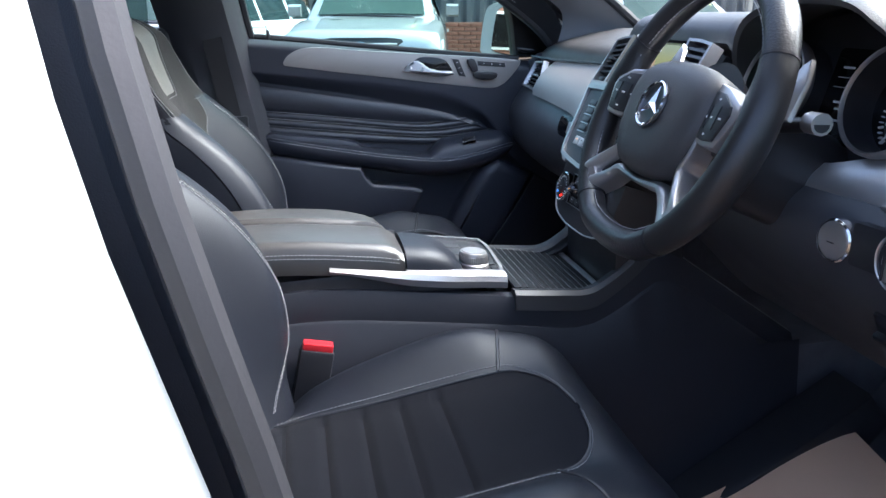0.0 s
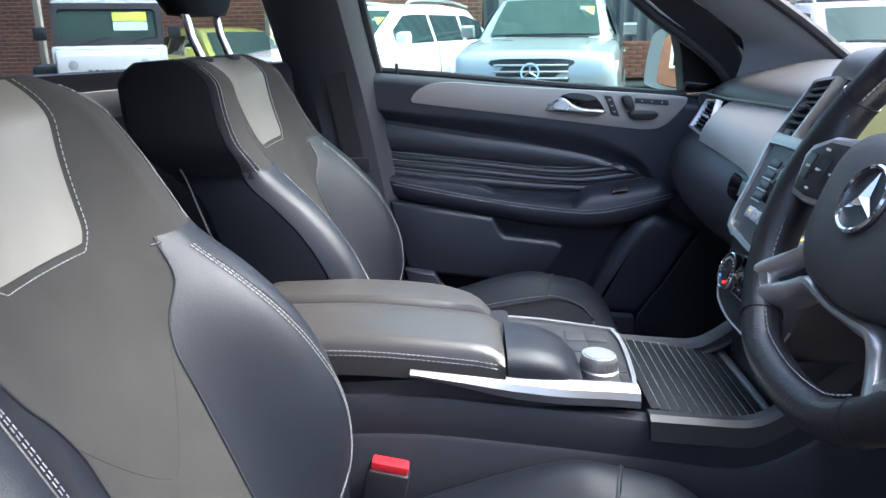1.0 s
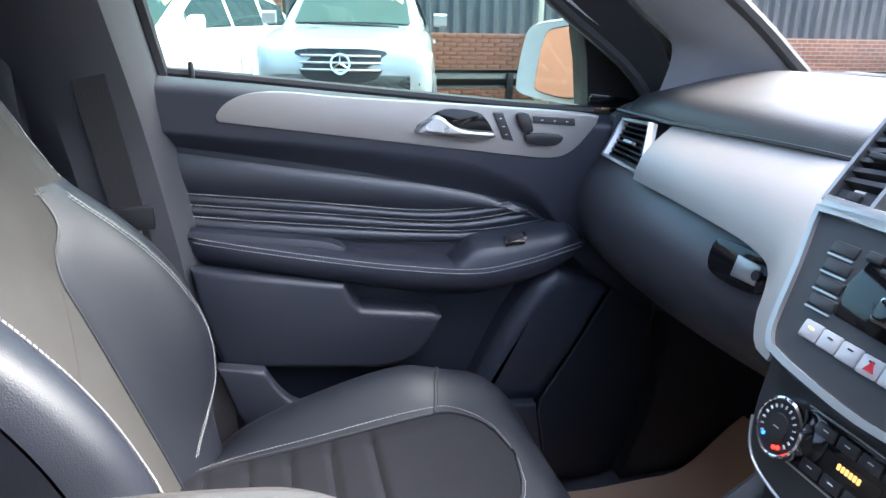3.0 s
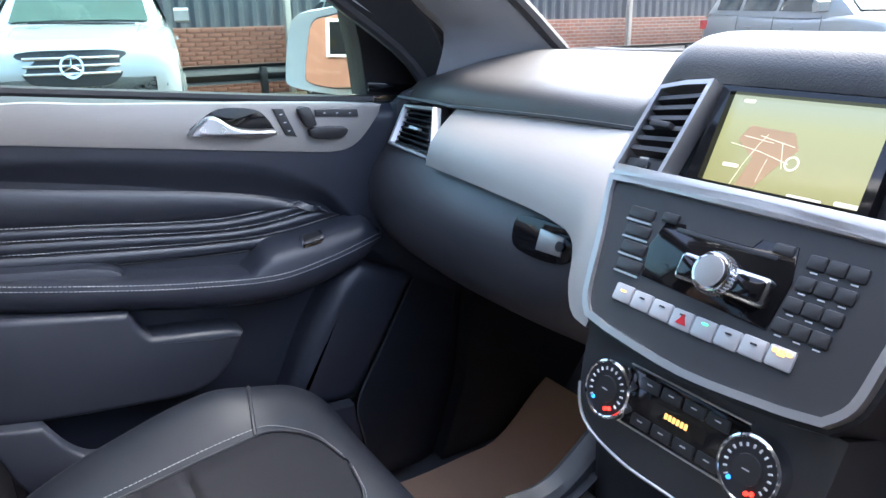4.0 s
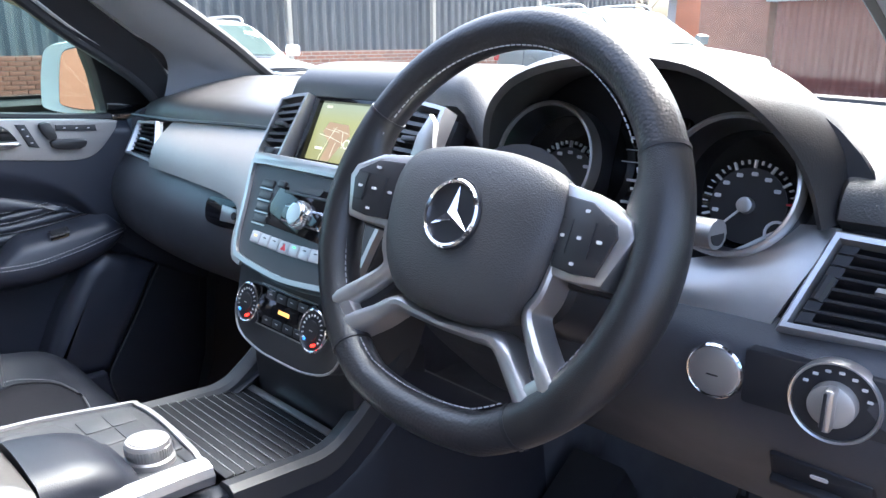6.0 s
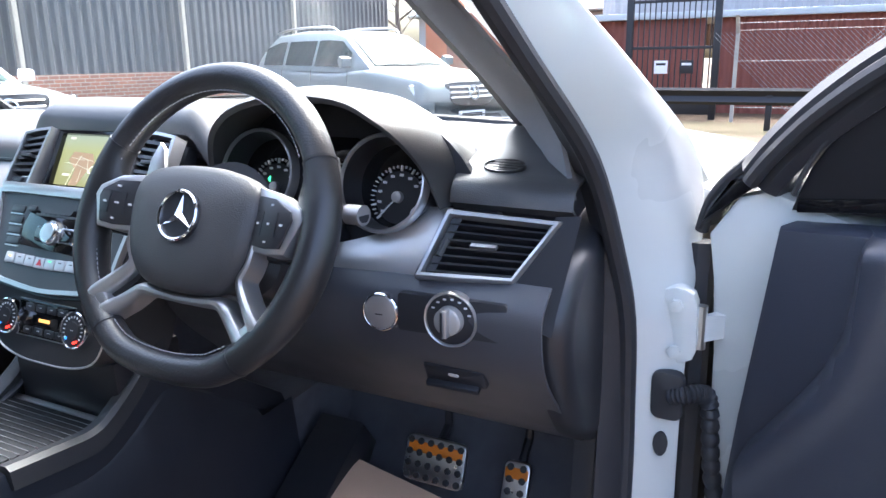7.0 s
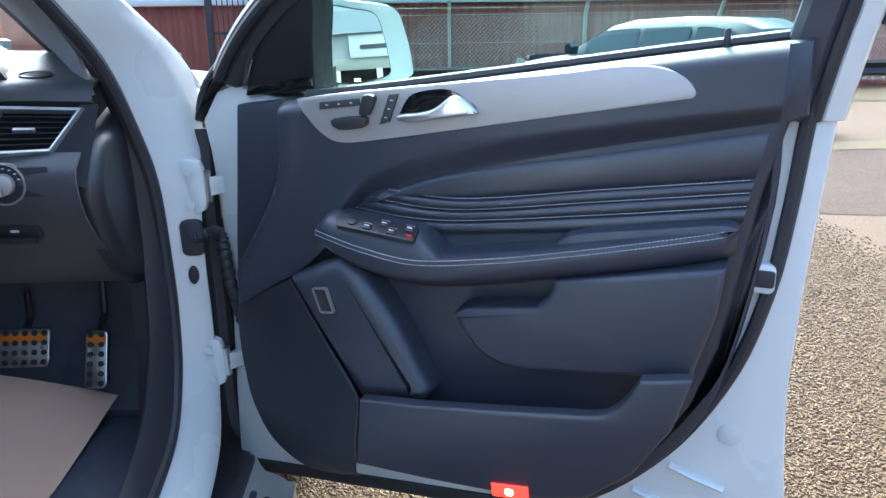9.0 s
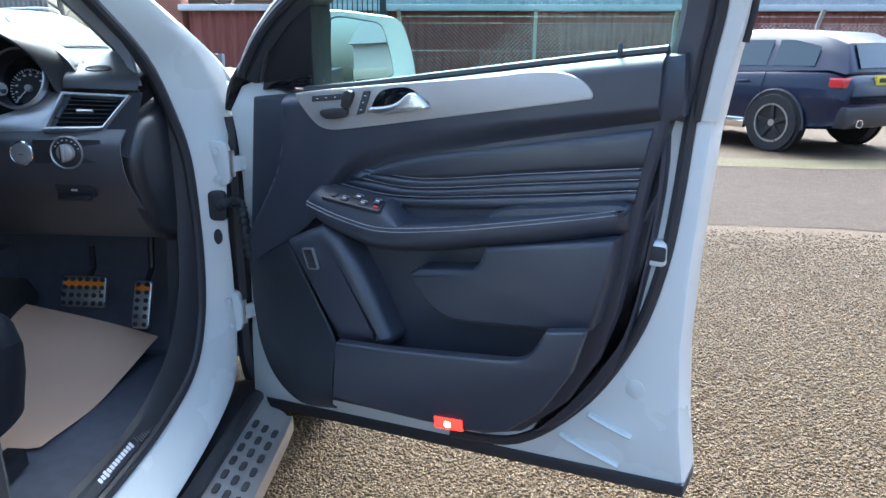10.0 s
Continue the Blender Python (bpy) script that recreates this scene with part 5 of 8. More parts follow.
for sg in (-1, 1):
    cf = lambda a, b_, d: CL(a * 0.84 + sg * 0.0745 + 0.002, b_ * 0.84 - 0.024, d * 0.84)
    dl = part("climate_dial", lathe([(0.0325, -0.002), (0.0332, 0.010), (0.0322, 0.0170), (0.0300, 0.0185), (0.0286, 0.0175), (0.0282, 0.0145)], cf, 48), CHROME, stack, "silver ringed temperature dial")
    part("dial_face", lathe([(0.0286, 0.013), (0.0283, 0.0162), (0.010, 0.0172)], cf, 40), PLASTIC, dl)
    part("dial_core", lathe([(0.0145, 0.017), (0.0140, 0.0192), (0.006, 0.0196)], cf, 30), BUTTON, dl)
    part("core_mark", prism(rrect(0.008, 0.0010, 0.0004, 1), cf, 0.019, 0.0200), WHITE_PRINT, dl)
    for k in range(15):
        a = radians(215 - 18 * k)
        mm_ = [Vector((0.0205 * math.cos(a + e), 0.0205 * math.sin(a + e))) for e in (-0.038, 0.038)] + [Vector((0.0240 * math.cos(a + e), 0.0240 * math.sin(a + e))) for e in (0.032, -0.032)]
        part("dial_mark", prism(mm_, cf, 0.0165, 0.0182), WHITE_PRINT, dl)
    for a0, mt in ((225, "b"), (285, "r"), (300, "r")):
        a = radians(a0)
        part("dial_dot", prism(circle(0.0022, 10, 0.021 * math.cos(a), 0.021 * math.sin(a)), cf, 0.0165, 0.0184), RED_LAMP if mt == "r" else mat("blue mark", (0.02, 0.15, 0.8), 0.4, emit=(0.05, 0.3, 1.0), emit_strength=0.3), dl)
part("stack_foot", rbox((0.535, -0.115, 0.80), (0.66, 0.115, 0.93), 0.01), PLASTIC, stack)
# glovebox handle
gb = frame_at((0.604, 0.262, 1.060), (0.10, -1, 0), (0.35, 0, 1))
# catch recess: a thin black plate whose colour stands in for its shade
part("recess_shade", prism(smooth([(-0.060, 0.016), (-0.030, 0.020), (0.030, 0.014), (0.034, -0.018), (0.0, -0.026), (-0.048, -0.022), (-0.062, -0.008)], 3, True), gb, -0.004, 0.0035, 0.001), PIANO, dash, "black plate for the shaded recess of the glovebox catch")
part("glovebox_catch", prism([(-0.018, 0.010), (0.022, 0.007), (0.022, -0.016), (-0.018, -0.016)], gb, -0.004, 0.006, 0.003), SILVER, dash, "silver glovebox catch")
part("catch_lock", lathe([(0.006, 0.005), (0.006, 0.0075), (0.003, 0.0077)], lambda a, b_, d: gb(a + 0.019, b_ - 0.004, d), 14), PLASTIC, dash)


# ---- instrument cluster ----
cluster = thing("instrument_cluster", "hooded instrument cluster with two chrome-ringed dials", "instrument cluster")
arch = smooth([(-0.222, 1.150), (-0.232, 1.205), (-0.262, 1.255), (-0.32, 1.290), (-0.40, 1.303), (-0.48, 1.297), (-0.530, 1.271), (-0.560, 1.239), (-0.576, 1.205), (-0.582, 1.165)], 5)
flare = table([(0.60, 0.0), (0.63, 0.0), (0.66, 0.001), (0.70, 0.004), (0.76, 0.008), (0.84, 0.010), (1.1, 0.010)])
rings = []
for x, k, inset in ((0.705, 1.0, 0.012), (0.640, 1.0, 0.010), (0.622, 0.99, 0.006), (0.618, 0.995, 0.0), (0.628, 1.0, -0.004), (0.68, 1.0, -0.006), (0.75, 0.91, -0.006), (0.83, 0.68, -0.004), (0.92, 0.38, 0.0), (1.00, 0.20, 0.0), (1.06, 0.05, 0.0)):
    cy, cz_ = -0.43, 1.150
    rings.append([Vector((x + (0.055 * (1 - min(1.0, (z - 1.15) / 0.13)) if x < 0.69 else 0.0), cy + (y - cy) * (1 - inset / 0.2) * (1 + (0.15 if y > cy else -0.30) * (1 - k)) - flare(x) * step(-0.50, -0.60, y) * step(1.285, 1.195, z) ** 2, lerp(1.17, cz_ + (z - cz_) * (1 - inset / 0.14), k))) for y, z in arch])
part("hood", loft(rings, closed=False), PAD, cluster, "grained black hood")
IP = frame_at((0.690, -0.405, 1.187), (0, -1, 0), (0.30, 0, 0.954))
part("backing_plate", prism(smooth([(-0.18, -0.075), (-0.175, 0.03), (-0.13, 0.085), (0.0, 0.105), (0.12, 0.085), (0.20, 0.02), (0.225, -0.07)], 4, True), IP, -0.03, -0.012), PLASTIC, cluster)
part("info_display", prism(rrect(0.075, 0.115, 0.006, 3, 0.0, 0.0), IP, -0.014, -0.004, 0.001), PIANO, cluster, "black information display")
for k, (a, b_, w) in enumerate(((-0.012, 0.034, 0.020), (0.0, 0.022, 0.05), (0.0, -0.008, 0.036), (0.002, -0.016, 0.028), (0.0, -0.030, 0.040), (0.0, 0.010, 0.055))):
    part("display_mark", prism(rrect(w, 0.0028 if k not in (1, 5) else 0.0008, 0.0004, 1, a, b_), IP, -0.005, -0.0035), WHITE_PRINT, cluster)
for sg, red in ((-1, False), (1, True)):
    cf = lambda a, b_, d: IP(a + sg * 0.099, b_ - 0.002, d)
    g = part("gauge", lathe([(0.0565, 0.022), (0.0572, 0.031), (0.0590, 0.0345), (0.0612, 0.0335), (0.0625, 0.030), (0.0630, 0.022), (0.0615, 0.016)], cf, 56, caps=False), SILVER, cluster, "chrome ringed dial")
    part("gauge_wall", lathe([(0.0535, -0.010), (0.0545, 0.010), (0.0568, 0.030), (0.0600, 0.029), (0.0610, -0.010)], cf, 48, caps=False), PLASTIC, g)
    part("gauge_face", lathe([(0.0540, -0.012), (0.0540, -0.008), (0.010, -0.0078)], cf, 48), PIANO, g, "black dial face")
    part("gauge_disc", lathe([(0.034, -0.009), (0.034, -0.0055), (0.012, -0.005)], lambda a, b_, d: cf(a + 0.006, b_ - 0.014, d), 40), PLASTIC, g)
    ox, oy = 0.006, -0.014
    for k in range(27):
        a = radians(225 - 9 * k)
        long_ = k % 3 == 0
        r0, r1, e = (0.034, 0.041, 0.025) if long_ else (0.0375, 0.041, 0.014)
        q = [Vector((ox + r * math.cos(a + s), oy + r * math.sin(a + s))) for r, s in ((r0, -e), (r0, e), (r1, e * 0.9), (r1, -e * 0.9))]
        part("dial_mark", prism(q, cf, -0.008, -0.0040), RED if red and k > 23 else WHITE_PRINT, g)
    for k in range(8):
        a = radians(222 - 27 * k)
        part("dial_number", prism(rrect(0.0058, 0.0035, 0.0008, 1, ox + 0.0285 * math.cos(a), oy + 0.0285 * math.sin(a)), cf, -0.0052, -0.0040), WHITE_PRINT, g)
    part("needle_hub", lathe([(0.0075, -0.006), (0.007, 0.002), (0.004, 0.003)], lambda a, b_, d: cf(a + ox, b_ + oy, d), 20), SILVER, g)
    a = radians(228)
    part("needle", tube([cf(ox, oy, -0.001), cf(ox + 0.034 * math.cos(a), oy + 0.034 * math.sin(a), -0.001)], 0.0012, 6), WHITE_PRINT, g)
    part("mini_gauge", ring_plate(circle(0.011, 24, ox + 0.030, oy - 0.020), circle(0.0085, 24, ox + 0.030, oy - 0.020), cf, -0.008, -0.0042), WHITE_PRINT, g)
part("tell_tale", prism([(-0.108, -0.005), (-0.104, -0.001), (-0.104, -0.009)], IP, -0.006, -0.003), GREEN, cluster, "green turn arrow")

# ---- steering wheel ----
HUB = (0.486, -0.370, 1.1755)
wheel = thing("steering_wheel", "black leather steering wheel, flat-bottomed, with silver spokes", "steering wheel", pose(*HUB))
TILT, YAW, ROLL = radians(26.4), radians(-1.0), radians(1.1)
W_R, W_U = Vector((math.sin(YAW), -math.cos(YAW), 0)), Vector((math.sin(TILT), 0, math.cos(TILT)))
# a right, b up, d towards the driver; turned a touch clockwise
WF = frame_at((0, 0, 0), W_R * math.cos(ROLL) - W_U * math.sin(ROLL), W_R * math.sin(ROLL) + W_U * math.cos(ROLL))
RR = 0.170


def rim_at(a):
    x, y = RR * math.sin(a), RR * math.cos(a)
    if y < -0.156:
        y = -0.156 + (y + 0.156) * 0.55
    return x, y


def rim_piece(a0, a1, material, name, grow=0.0, n=24, label="", swell=False):
    rings = []
    for k in range(n + 1):
        a = lerp(a0, a1, k / n)
        x, y = rim_at(a)
        x2, y2 = rim_at(a + 0.01)
        t = Vector((x2 - x, y2 - y)).normalized()
        o = Vector((-t.y, t.x))
        if o.dot(Vector((x, y))) < 0:
            o = -o
        ring = []
        # thumb rests where the upper spokes meet the rim
        thumb = 0.012 * math.exp(-((abs(a) - 1.33) / 0.14) ** 2) if swell else 0.0
        bulge = 0.0025 * math.sin(math.pi * k / n) ** 2 if swell else 0.0
        for j in range(18):
            q = 2 * math.pi * j / 18
            ro = 0.0170 + grow + bulge + thumb * max(0.0, -math.cos(q)) ** 1.5
            rd = 0.0190 + grow + bulge
            ring.append(WF(x + o.x * ro * math.cos(q), y + o.y * ro * math.cos(q), rd * math.sin(q)))
        rings.append(ring)
    return part(name, loft(rings), material, wheel, label)


pi = math.pi
PERF = mat("perforated leather", (0.020, 0.020, 0.021), 0.34, bump=0.25, bump_scale=1300, voronoi=True, vary=0.2, spec=0.7)
rim_piece(-0.345 * pi, 0.345 * pi, RIM_HIDE, "rim", 0, 44, "smooth black leather rim")
rim_piece(0.345 * pi, 0.80 * pi, PERF, "grip", 0.0006, 40, "perforated leather grip", True)
rim_piece(-0.80 * pi, -0.345 * pi, PERF, "grip", 0.0006, 40, "perforated leather grip", True)
rim_piece(0.80 * pi, 1.20 * pi, RIM_HIDE, "rim", 0, 30, "smooth black leather rim")
for a in (-0.345, 0.345, 0.80, -0.80):
    rim_piece((a - 0.003) * pi, (a + 0.003) * pi, PLASTIC, "rim_joint", 0.0012, 2)
for a0, a1 in ((0.36, 0.79), (-0.79, -0.36), (-0.33, 0.33), (0.81, 1.19)):
    pth = []
    for k in range(60):
        x, y = rim_at(lerp(a0, a1, k / 59) * pi)
        s = 1 - 0.0180 / RR
        pth.append(WF(x * s, y * s, 0.008))
    part("stitching", stitches(pth, 0.0006, 0.004, 0.002), DOORTHREAD, wheel)
# airbag boss, wider at the top, its foot cut straight
boss = smooth([(-0.094, 0.030), (-0.078, 0.050), (-0.040, 0.060), (0.0, 0.062), (0.040, 0.060), (0.078, 0.050), (0.094, 0.030), (0.095, 0.0), (0.087, -0.036), (0.070, -0.062), (0.046, -0.078), (0.0, -0.083), (-0.046, -0.078), (-0.070, -0.062), (-0.087, -0.036), (-0.095, 0.0)], 5, True)
rings = [[WF(q.x * s, (q.y + 0.008) * s - 0.008, d) for q in boss] for s, d in ((0.90, -0.040), (0.97, -0.016), (1.0, -0.002), (0.992, 0.007), (0.955, 0.015), (0.87, 0.0215), (0.72, 0.0255), (0.5, 0.0275), (0.25, 0.0285))]
part("airbag_cover", loft(rings), BOSS, wheel, "grained black hub cover")
part("hub_base", lathe([(0.055, -0.12), (0.065, -0.06), (0.08, -0.035)], WF, 32), PLASTIC, wheel)
WB = lambda a, b_, d: WF(a, b_ + 0.0, d - 0.0075)
part("badge_well", lathe([(0.0300, 0.030), (0.0300, 0.0372), (0.010, 0.0365)], WB, 40), PLASTIC, wheel)
part("badge_ring", lathe([(0.0292, 0.034), (0.0290, 0.0395), (0.0272, 0.0412), (0.0252, 0.0400), (0.0245, 0.035)], WB, 56, caps=False), CHROME, wheel, "chrome ring badge")
for k in range(3):
    bm = bmesh.new()
    a = pi / 2 + 2 * pi * k / 3
    c_, s_ = math.cos(a), math.sin(a)
    tip, l_, r_ = (0.0248 * c_, 0.0248 * s_), (-0.0050 * s_, 0.0050 * c_), (0.0050 * s_, -0.0050 * c_)
    base = [bm.verts.new(WB(q[0], q[1], 0.0368)) for q in (tip, l_, (-0.003 * c_, -0.003 * s_), r_)]
    apex = bm.verts.new(WB(0, 0, 0.0425))
    for i in range(4):
        bm.faces.new((base[i], base[(i + 1) % 4], apex))
    part("badge_ray", bm, CHROME, wheel, "chrome emblem ray", angle=10)
part("airbag_print", prism(rrect(0.026, 0.0012, 0.0005, 1, 0.0, -0.050), WF, 0.0248, 0.0258), DARKGREY, wheel)
spoke_d = lambda a: 0.004 + 0.012 * step(0.07, 0.13, abs(a))
WS = lambda a, b_, d: WF(a, b_, d + spoke_d(a) - 0.008)


def spoke_bar(line, widths):
    """A rounded silver bar along a line of the wheel's plane."""
    c_ = smooth(line, 5)
    rings = []
    for i, q in enumerate(c_):
        t = (c_[min(i + 1, len(c_) - 1)] - c_[max(i - 1, 0)]).normalized()
        o = Vector((-t.y, t.x))
        w = lerp(widths[0], widths[1], i / (len(c_) - 1))
        rings.append([WS(q.x + o.x * a * w, q.y + o.y * a * w, b_) for a, b_ in ((-1, -0.018), (-1, 0.003), (-0.75, 0.008), (-0.3, 0.0105), (0.3, 0.0105), (0.75, 0.008), (1, 0.003), (1, -0.018))])
    return part("lower_spoke", loft(rings), SILVER, wheel, "silver lower spoke")


for sg in (-1, 1):
    # side spokes: a silver frame round black keys
    fr_o = [(sg * 0.084, 0.046), (sg * 0.120, 0.040), (sg * 0.152, 0.026), (sg * 0.158, 0.014), (sg * 0.143, -0.024), (sg * 0.118, -0.026), (sg * 0.090, -0.024)]
    fr_i = [(sg * 0.090, 0.036), (sg * 0.119, 0.033), (sg * 0.142, 0.021), (sg * 0.146, 0.012), (sg * 0.137, -0.018), (sg * 0.117, -0.020), (sg * 0.094, -0.018)]
    part("side_spoke", prism([Vector(q) for q in fr_o], WS, -0.014, 0.010, 0.004), SILVER, wheel, "silver spoke with black keys")
    kp = part("key_pad", prism([Vector(q) for q in fr_i], WS, 0.006, 0.0125, 0.0015), BUTTON, wheel, "black key pad")
    part("key_gap", prism(rrect(0.048, 0.0009, 0.0003, 1, sg * 0.117, 0.019), WS, 0.011, 0.0129), RUBBER, kp)
    part("key_gap", prism(rrect(0.046, 0.0009, 0.0003, 1, sg * 0.116, -0.007), WS, 0.011, 0.0129), RUBBER, kp)
    for a in (0.105, 0.127):
        part("key_gap", prism(rrect(0.0009, 0.026, 0.0003, 1, sg * a, 0.006), WS, 0.011, 0.0129), RUBBER, kp)
    for a, b_ in ((0.098, 0.006), (0.116, 0.006), (0.134, 0.006), (0.117, 0.026), (0.116, -0.013)):
        part("key_mark", prism(rrect(0.0042, 0.0024, 0.0008, 2, sg * a, b_), WS, 0.011, 0.0131), WHITE_PRINT, kp)
    part("spoke_back", prism([(sg * 0.07, 0.045), (sg * 0.152, 0.030), (sg * 0.160, -0.010), (sg * 0.142, -0.028), (sg * 0.085, -0.03)], WS, -0.034, -0.012, 0.004), PLASTIC, wheel)
    # a silver edge runs down beside the boss into the forked lower spoke
    spoke_bar([(sg * 0.0935, -0.018), (sg * 0.0895, -0.040), (sg * 0.082, -0.058), (sg * 0.100, -0.080), (sg * 0.126, -0.1035)], (0.0048, 0.0095))
    spoke_bar([(sg * 0.0, -0.0885), (sg * 0.034, -0.0865), (sg * 0.060, -0.086), (sg * 0.084, -0.104), (sg * 0.107, -0.121)], (0.0045, 0.0105))
    part("spoke_end", prism([(sg * 0.134, -0.100), (sg * 0.118, -0.091), (sg * 0.094, -0.112), (sg * 0.106, -0.128), (sg * 0.124, -0.120)], WS, -0.016, 0.0085, 0.004), SILVER, wheel, "silver spoke end at the rim")
    part("spoke_gap", prism([(sg * 0.070, -0.066), (sg * 0.084, -0.064), (sg * 0.118, -0.096), (sg * 0.104, -0.112)], WS, -0.018, -0.004, 0.001), PLASTIC, wheel)
    # gear paddles behind the rim
    part("shift_paddle", prism([(sg * 0.112, 0.030), (sg * 0.150, 0.032), (sg * 0.148, 0.075), (sg * 0.138, 0.098), (sg * 0.128, 0.090), (sg * 0.118, 0.060)], WF, -0.046, -0.040, 0.002), SILVER, wheel, "silver gear paddle")

# ---- column, stalks and switches ----
column = thing("steering_column", "black steering column shroud with stalks", "steering column")
CO = Vector(HUB)
wf2 = lambda a, b_, d: CO + WF(a, b_, d)
part("shroud", loft([[wf2(q.x * s, q.y * s - 0.01, d) for q in rrect(0.14, 0.13, 0.04, 5)] for s, d in ((0.80, -0.065), (0.95, -0.075), (1.0, -0.12), (1.0, -0.24))]), PLASTIC, column)
for pts, r in (([(0.05, 0.025, -0.080), (0.11, 0.033, -0.072), (0.176, 0.040, -0.060)], 0.0085), ([(-0.06, -0.040, -0.065), (-0.10, -0.044, -0.060), (-0.138, -0.046, -0.050)], 0.0075)):
    st_ = part("stalk", tube([wf2(*q) for q in pts], r, 12), PLASTIC, column, "black control stalk")
    e = Vector(pts[-1])
    part("stalk_tip", tube([wf2(*(e - Vector((0.022 * (1 if e.x > 0 else -1), 0, 0.003)))), wf2(*e)], r * 1.35, 12), SILVER if e.x > 0 else DARKGREY, st_, "silver stalk tip")
panel = thing("switch_panel", "starter button and round light switch on the dash", "switch panel")
KP = frame_at((0.6015, -0.580, 1.053), (0.06, -1, 0), (0.06, 0, 1))
sb = lambda a, b_, d: KP(a - 0.045, b_, d)
s_ = part("start_button", lathe([(0.024, -0.004), (0.024, 0.006), (0.0225, 0.008), (0.021, 0.007)], sb, 40), CHROME, panel, "silver starter button")
part("button_cap", lathe([(0.0208, 0.004), (0.0205, 0.008), (0.016, 0.0095), (0.006, 0.010)], sb, 36), SILVER, s_)
part("button_print", prism(rrect(0.010, 0.0014, 0.0004, 1, -0.045, -0.002), KP, 0.009, 0.0104), DARKGREY, s_)
lk = lambda a, b_, d: KP(a * 0.95 + 0.046, b_ * 0.95 + 0.002, d)
part("switch_plate", prism(rrect(0.135, 0.046, 0.004, 3, 0.046, 0.004), KP, -0.006, 0.0065, 0.001), PLASTIC, panel)
l_ = part("light_switch", lathe([(0.034, -0.004), (0.035, 0.006), (0.0335, 0.010), (0.0318, 0.009), (0.0312, 0.006)], lk, 48), SILVER, panel, "silver ringed light switch")
part("switch_face", lathe([(0.0314, 0.002), (0.0312, 0.0068), (0.015, 0.007)], lk, 40), PLASTIC, l_)
part("switch_knob", lathe([(0.0180, 0.006), (0.0172, 0.017), (0.014, 0.019), (0.006, 0.0192)], lk, 36), BRUSHED, l_, "silver turning knob")
part("knob_grip", prism(rrect(0.0085, 0.034, 0.003, 3, 0.046, 0.002), KP, 0.016, 0.028, 0.003), SILVER, l_)
part("knob_line", prism(rrect(0.0022, 0.030, 0.0008, 2, 0.0445, 0.002), KP, 0.029, 0.0308), PLASTIC, l_)
for k in range(7):
    a = radians(150 - 22 * k)
    part("switch_mark", prism(rrect(0.004, 0.0022, 0.0005, 1, 0.046 + 0.0245 * math.cos(a), 0.002 + 0.0245 * math.sin(a)), KP, 0.006, 0.0076), WHITE_PRINT, l_)
HB = frame_at((0.628, -0.617, 0.974), (0.04, -1, 0), (-0.42, 0, 1))
hb = part("brake_release", prism(rrect(0.080, 0.030, 0.004, 3), HB, -0.008, 0.008, 0.004), PLASTIC, panel, "black parking brake handle")
part("brake_grip", prism(rrect(0.070, 0.010, 0.003, 2, -0.004, -0.014), HB, 0.004, 0.016, 0.004), PLASTIC, hb)
part("brake_mark", prism(rrect(0.014, 0.005, 0.0024, 3, 0, 0.004), HB, 0.007, 0.0086), WHITE_PRINT, hb)
DM = frame_at(pad_point(-0.634, 0.742, 1.2230) + Vector((0, 0, 0.0005)), (0.0, -1, -0.03), (0.99, 0, 0.15))
dg_ = part("demister_grille", ring_plate([Vector((0.027 * math.cos(a), 0.024 * math.sin(a))) for a in (2 * pi * k / 40 for k in range(40))], [Vector((0.026 * math.cos(a), 0.022 * math.sin(a))) for a in (2 * pi * k / 40 for k in range(40))], DM, -0.012, 0.0025), PLASTIC, panel, "oval grille in the dash top")
part("grille_bed", prism([Vector((0.026 * math.cos(a), 0.022 * math.sin(a))) for a in (2 * pi * k / 32 for k in range(32))], DM, -0.012, 0.0005), PIANO, dg_)
for k in range(4):
    b0 = -0.0135 + 0.009 * k
    h_ = 0.025 * math.sqrt(max(0.05, 1 - (b0 / 0.022) ** 2))
    part("grille_bar", rbox((-h_, b0 - 0.0010, 0.0), (h_, b0 + 0.0010, 0.002), 0.0005, m=Matrix.Translation(DM(0, 0, 0)) @ Matrix(((0, 0.96, 0.18, 0), (-1, 0, 0, 0), (0, 0.18, 0.96, 0), (0, 0, 0, 1)))), BUTTON, dg_)

# ---- pedals ----
pedals = thing("pedal_set", "steel pedals with black rubber studs", "pedal")
for y0, w, h_, xz, nm, lean in ((-0.428, 0.118, 0.080, (0.90, 0.643), "brake_pedal", 0.45), (-0.578, 0.046, 0.122, (0.90, 0.612), "accelerator", 0.45)):
    PF = frame_at((xz[0], y0, xz[1]), (0, -1, 0), (lean, 0, 1))
    pd = part(nm, prism(rrect(w, h_, 0.012, 4), PF, -0.012, 0.0, 0.003), STEEL, pedals, "steel pedal plate")
    part("orange_film", prism(rrect(w * 0.9, 0.019, 0.004, 3, 0, h_ / 2 - 0.020), PF, -0.002, 0.0012, 0.0004), ORANGE_FILM, pd, "orange film strip on the pedal")
    nc, nr = max(2, round(w / 0.021)), round(h_ / 0.021)
    for i in range(nc):
        for j in range(nr):
            part("rubber_stud", lathe([(0.0062, -0.002), (0.0060, 0.003), (0.003, 0.0036)], lambda a, b_, d: PF(a - w / 2 + w * (i + 0.5) / nc, b_ - h_ / 2 + h_ * (j + 0.5) / nr, d), 10), RUBBER, pd)
    part("pedal_arm", tube([PF(0, h_ * 0.3, -0.012), PF(0, h_ * 0.8, -0.04), PF(0, h_ * 1.5, -0.02)], 0.008, 8), PLASTIC, pd)


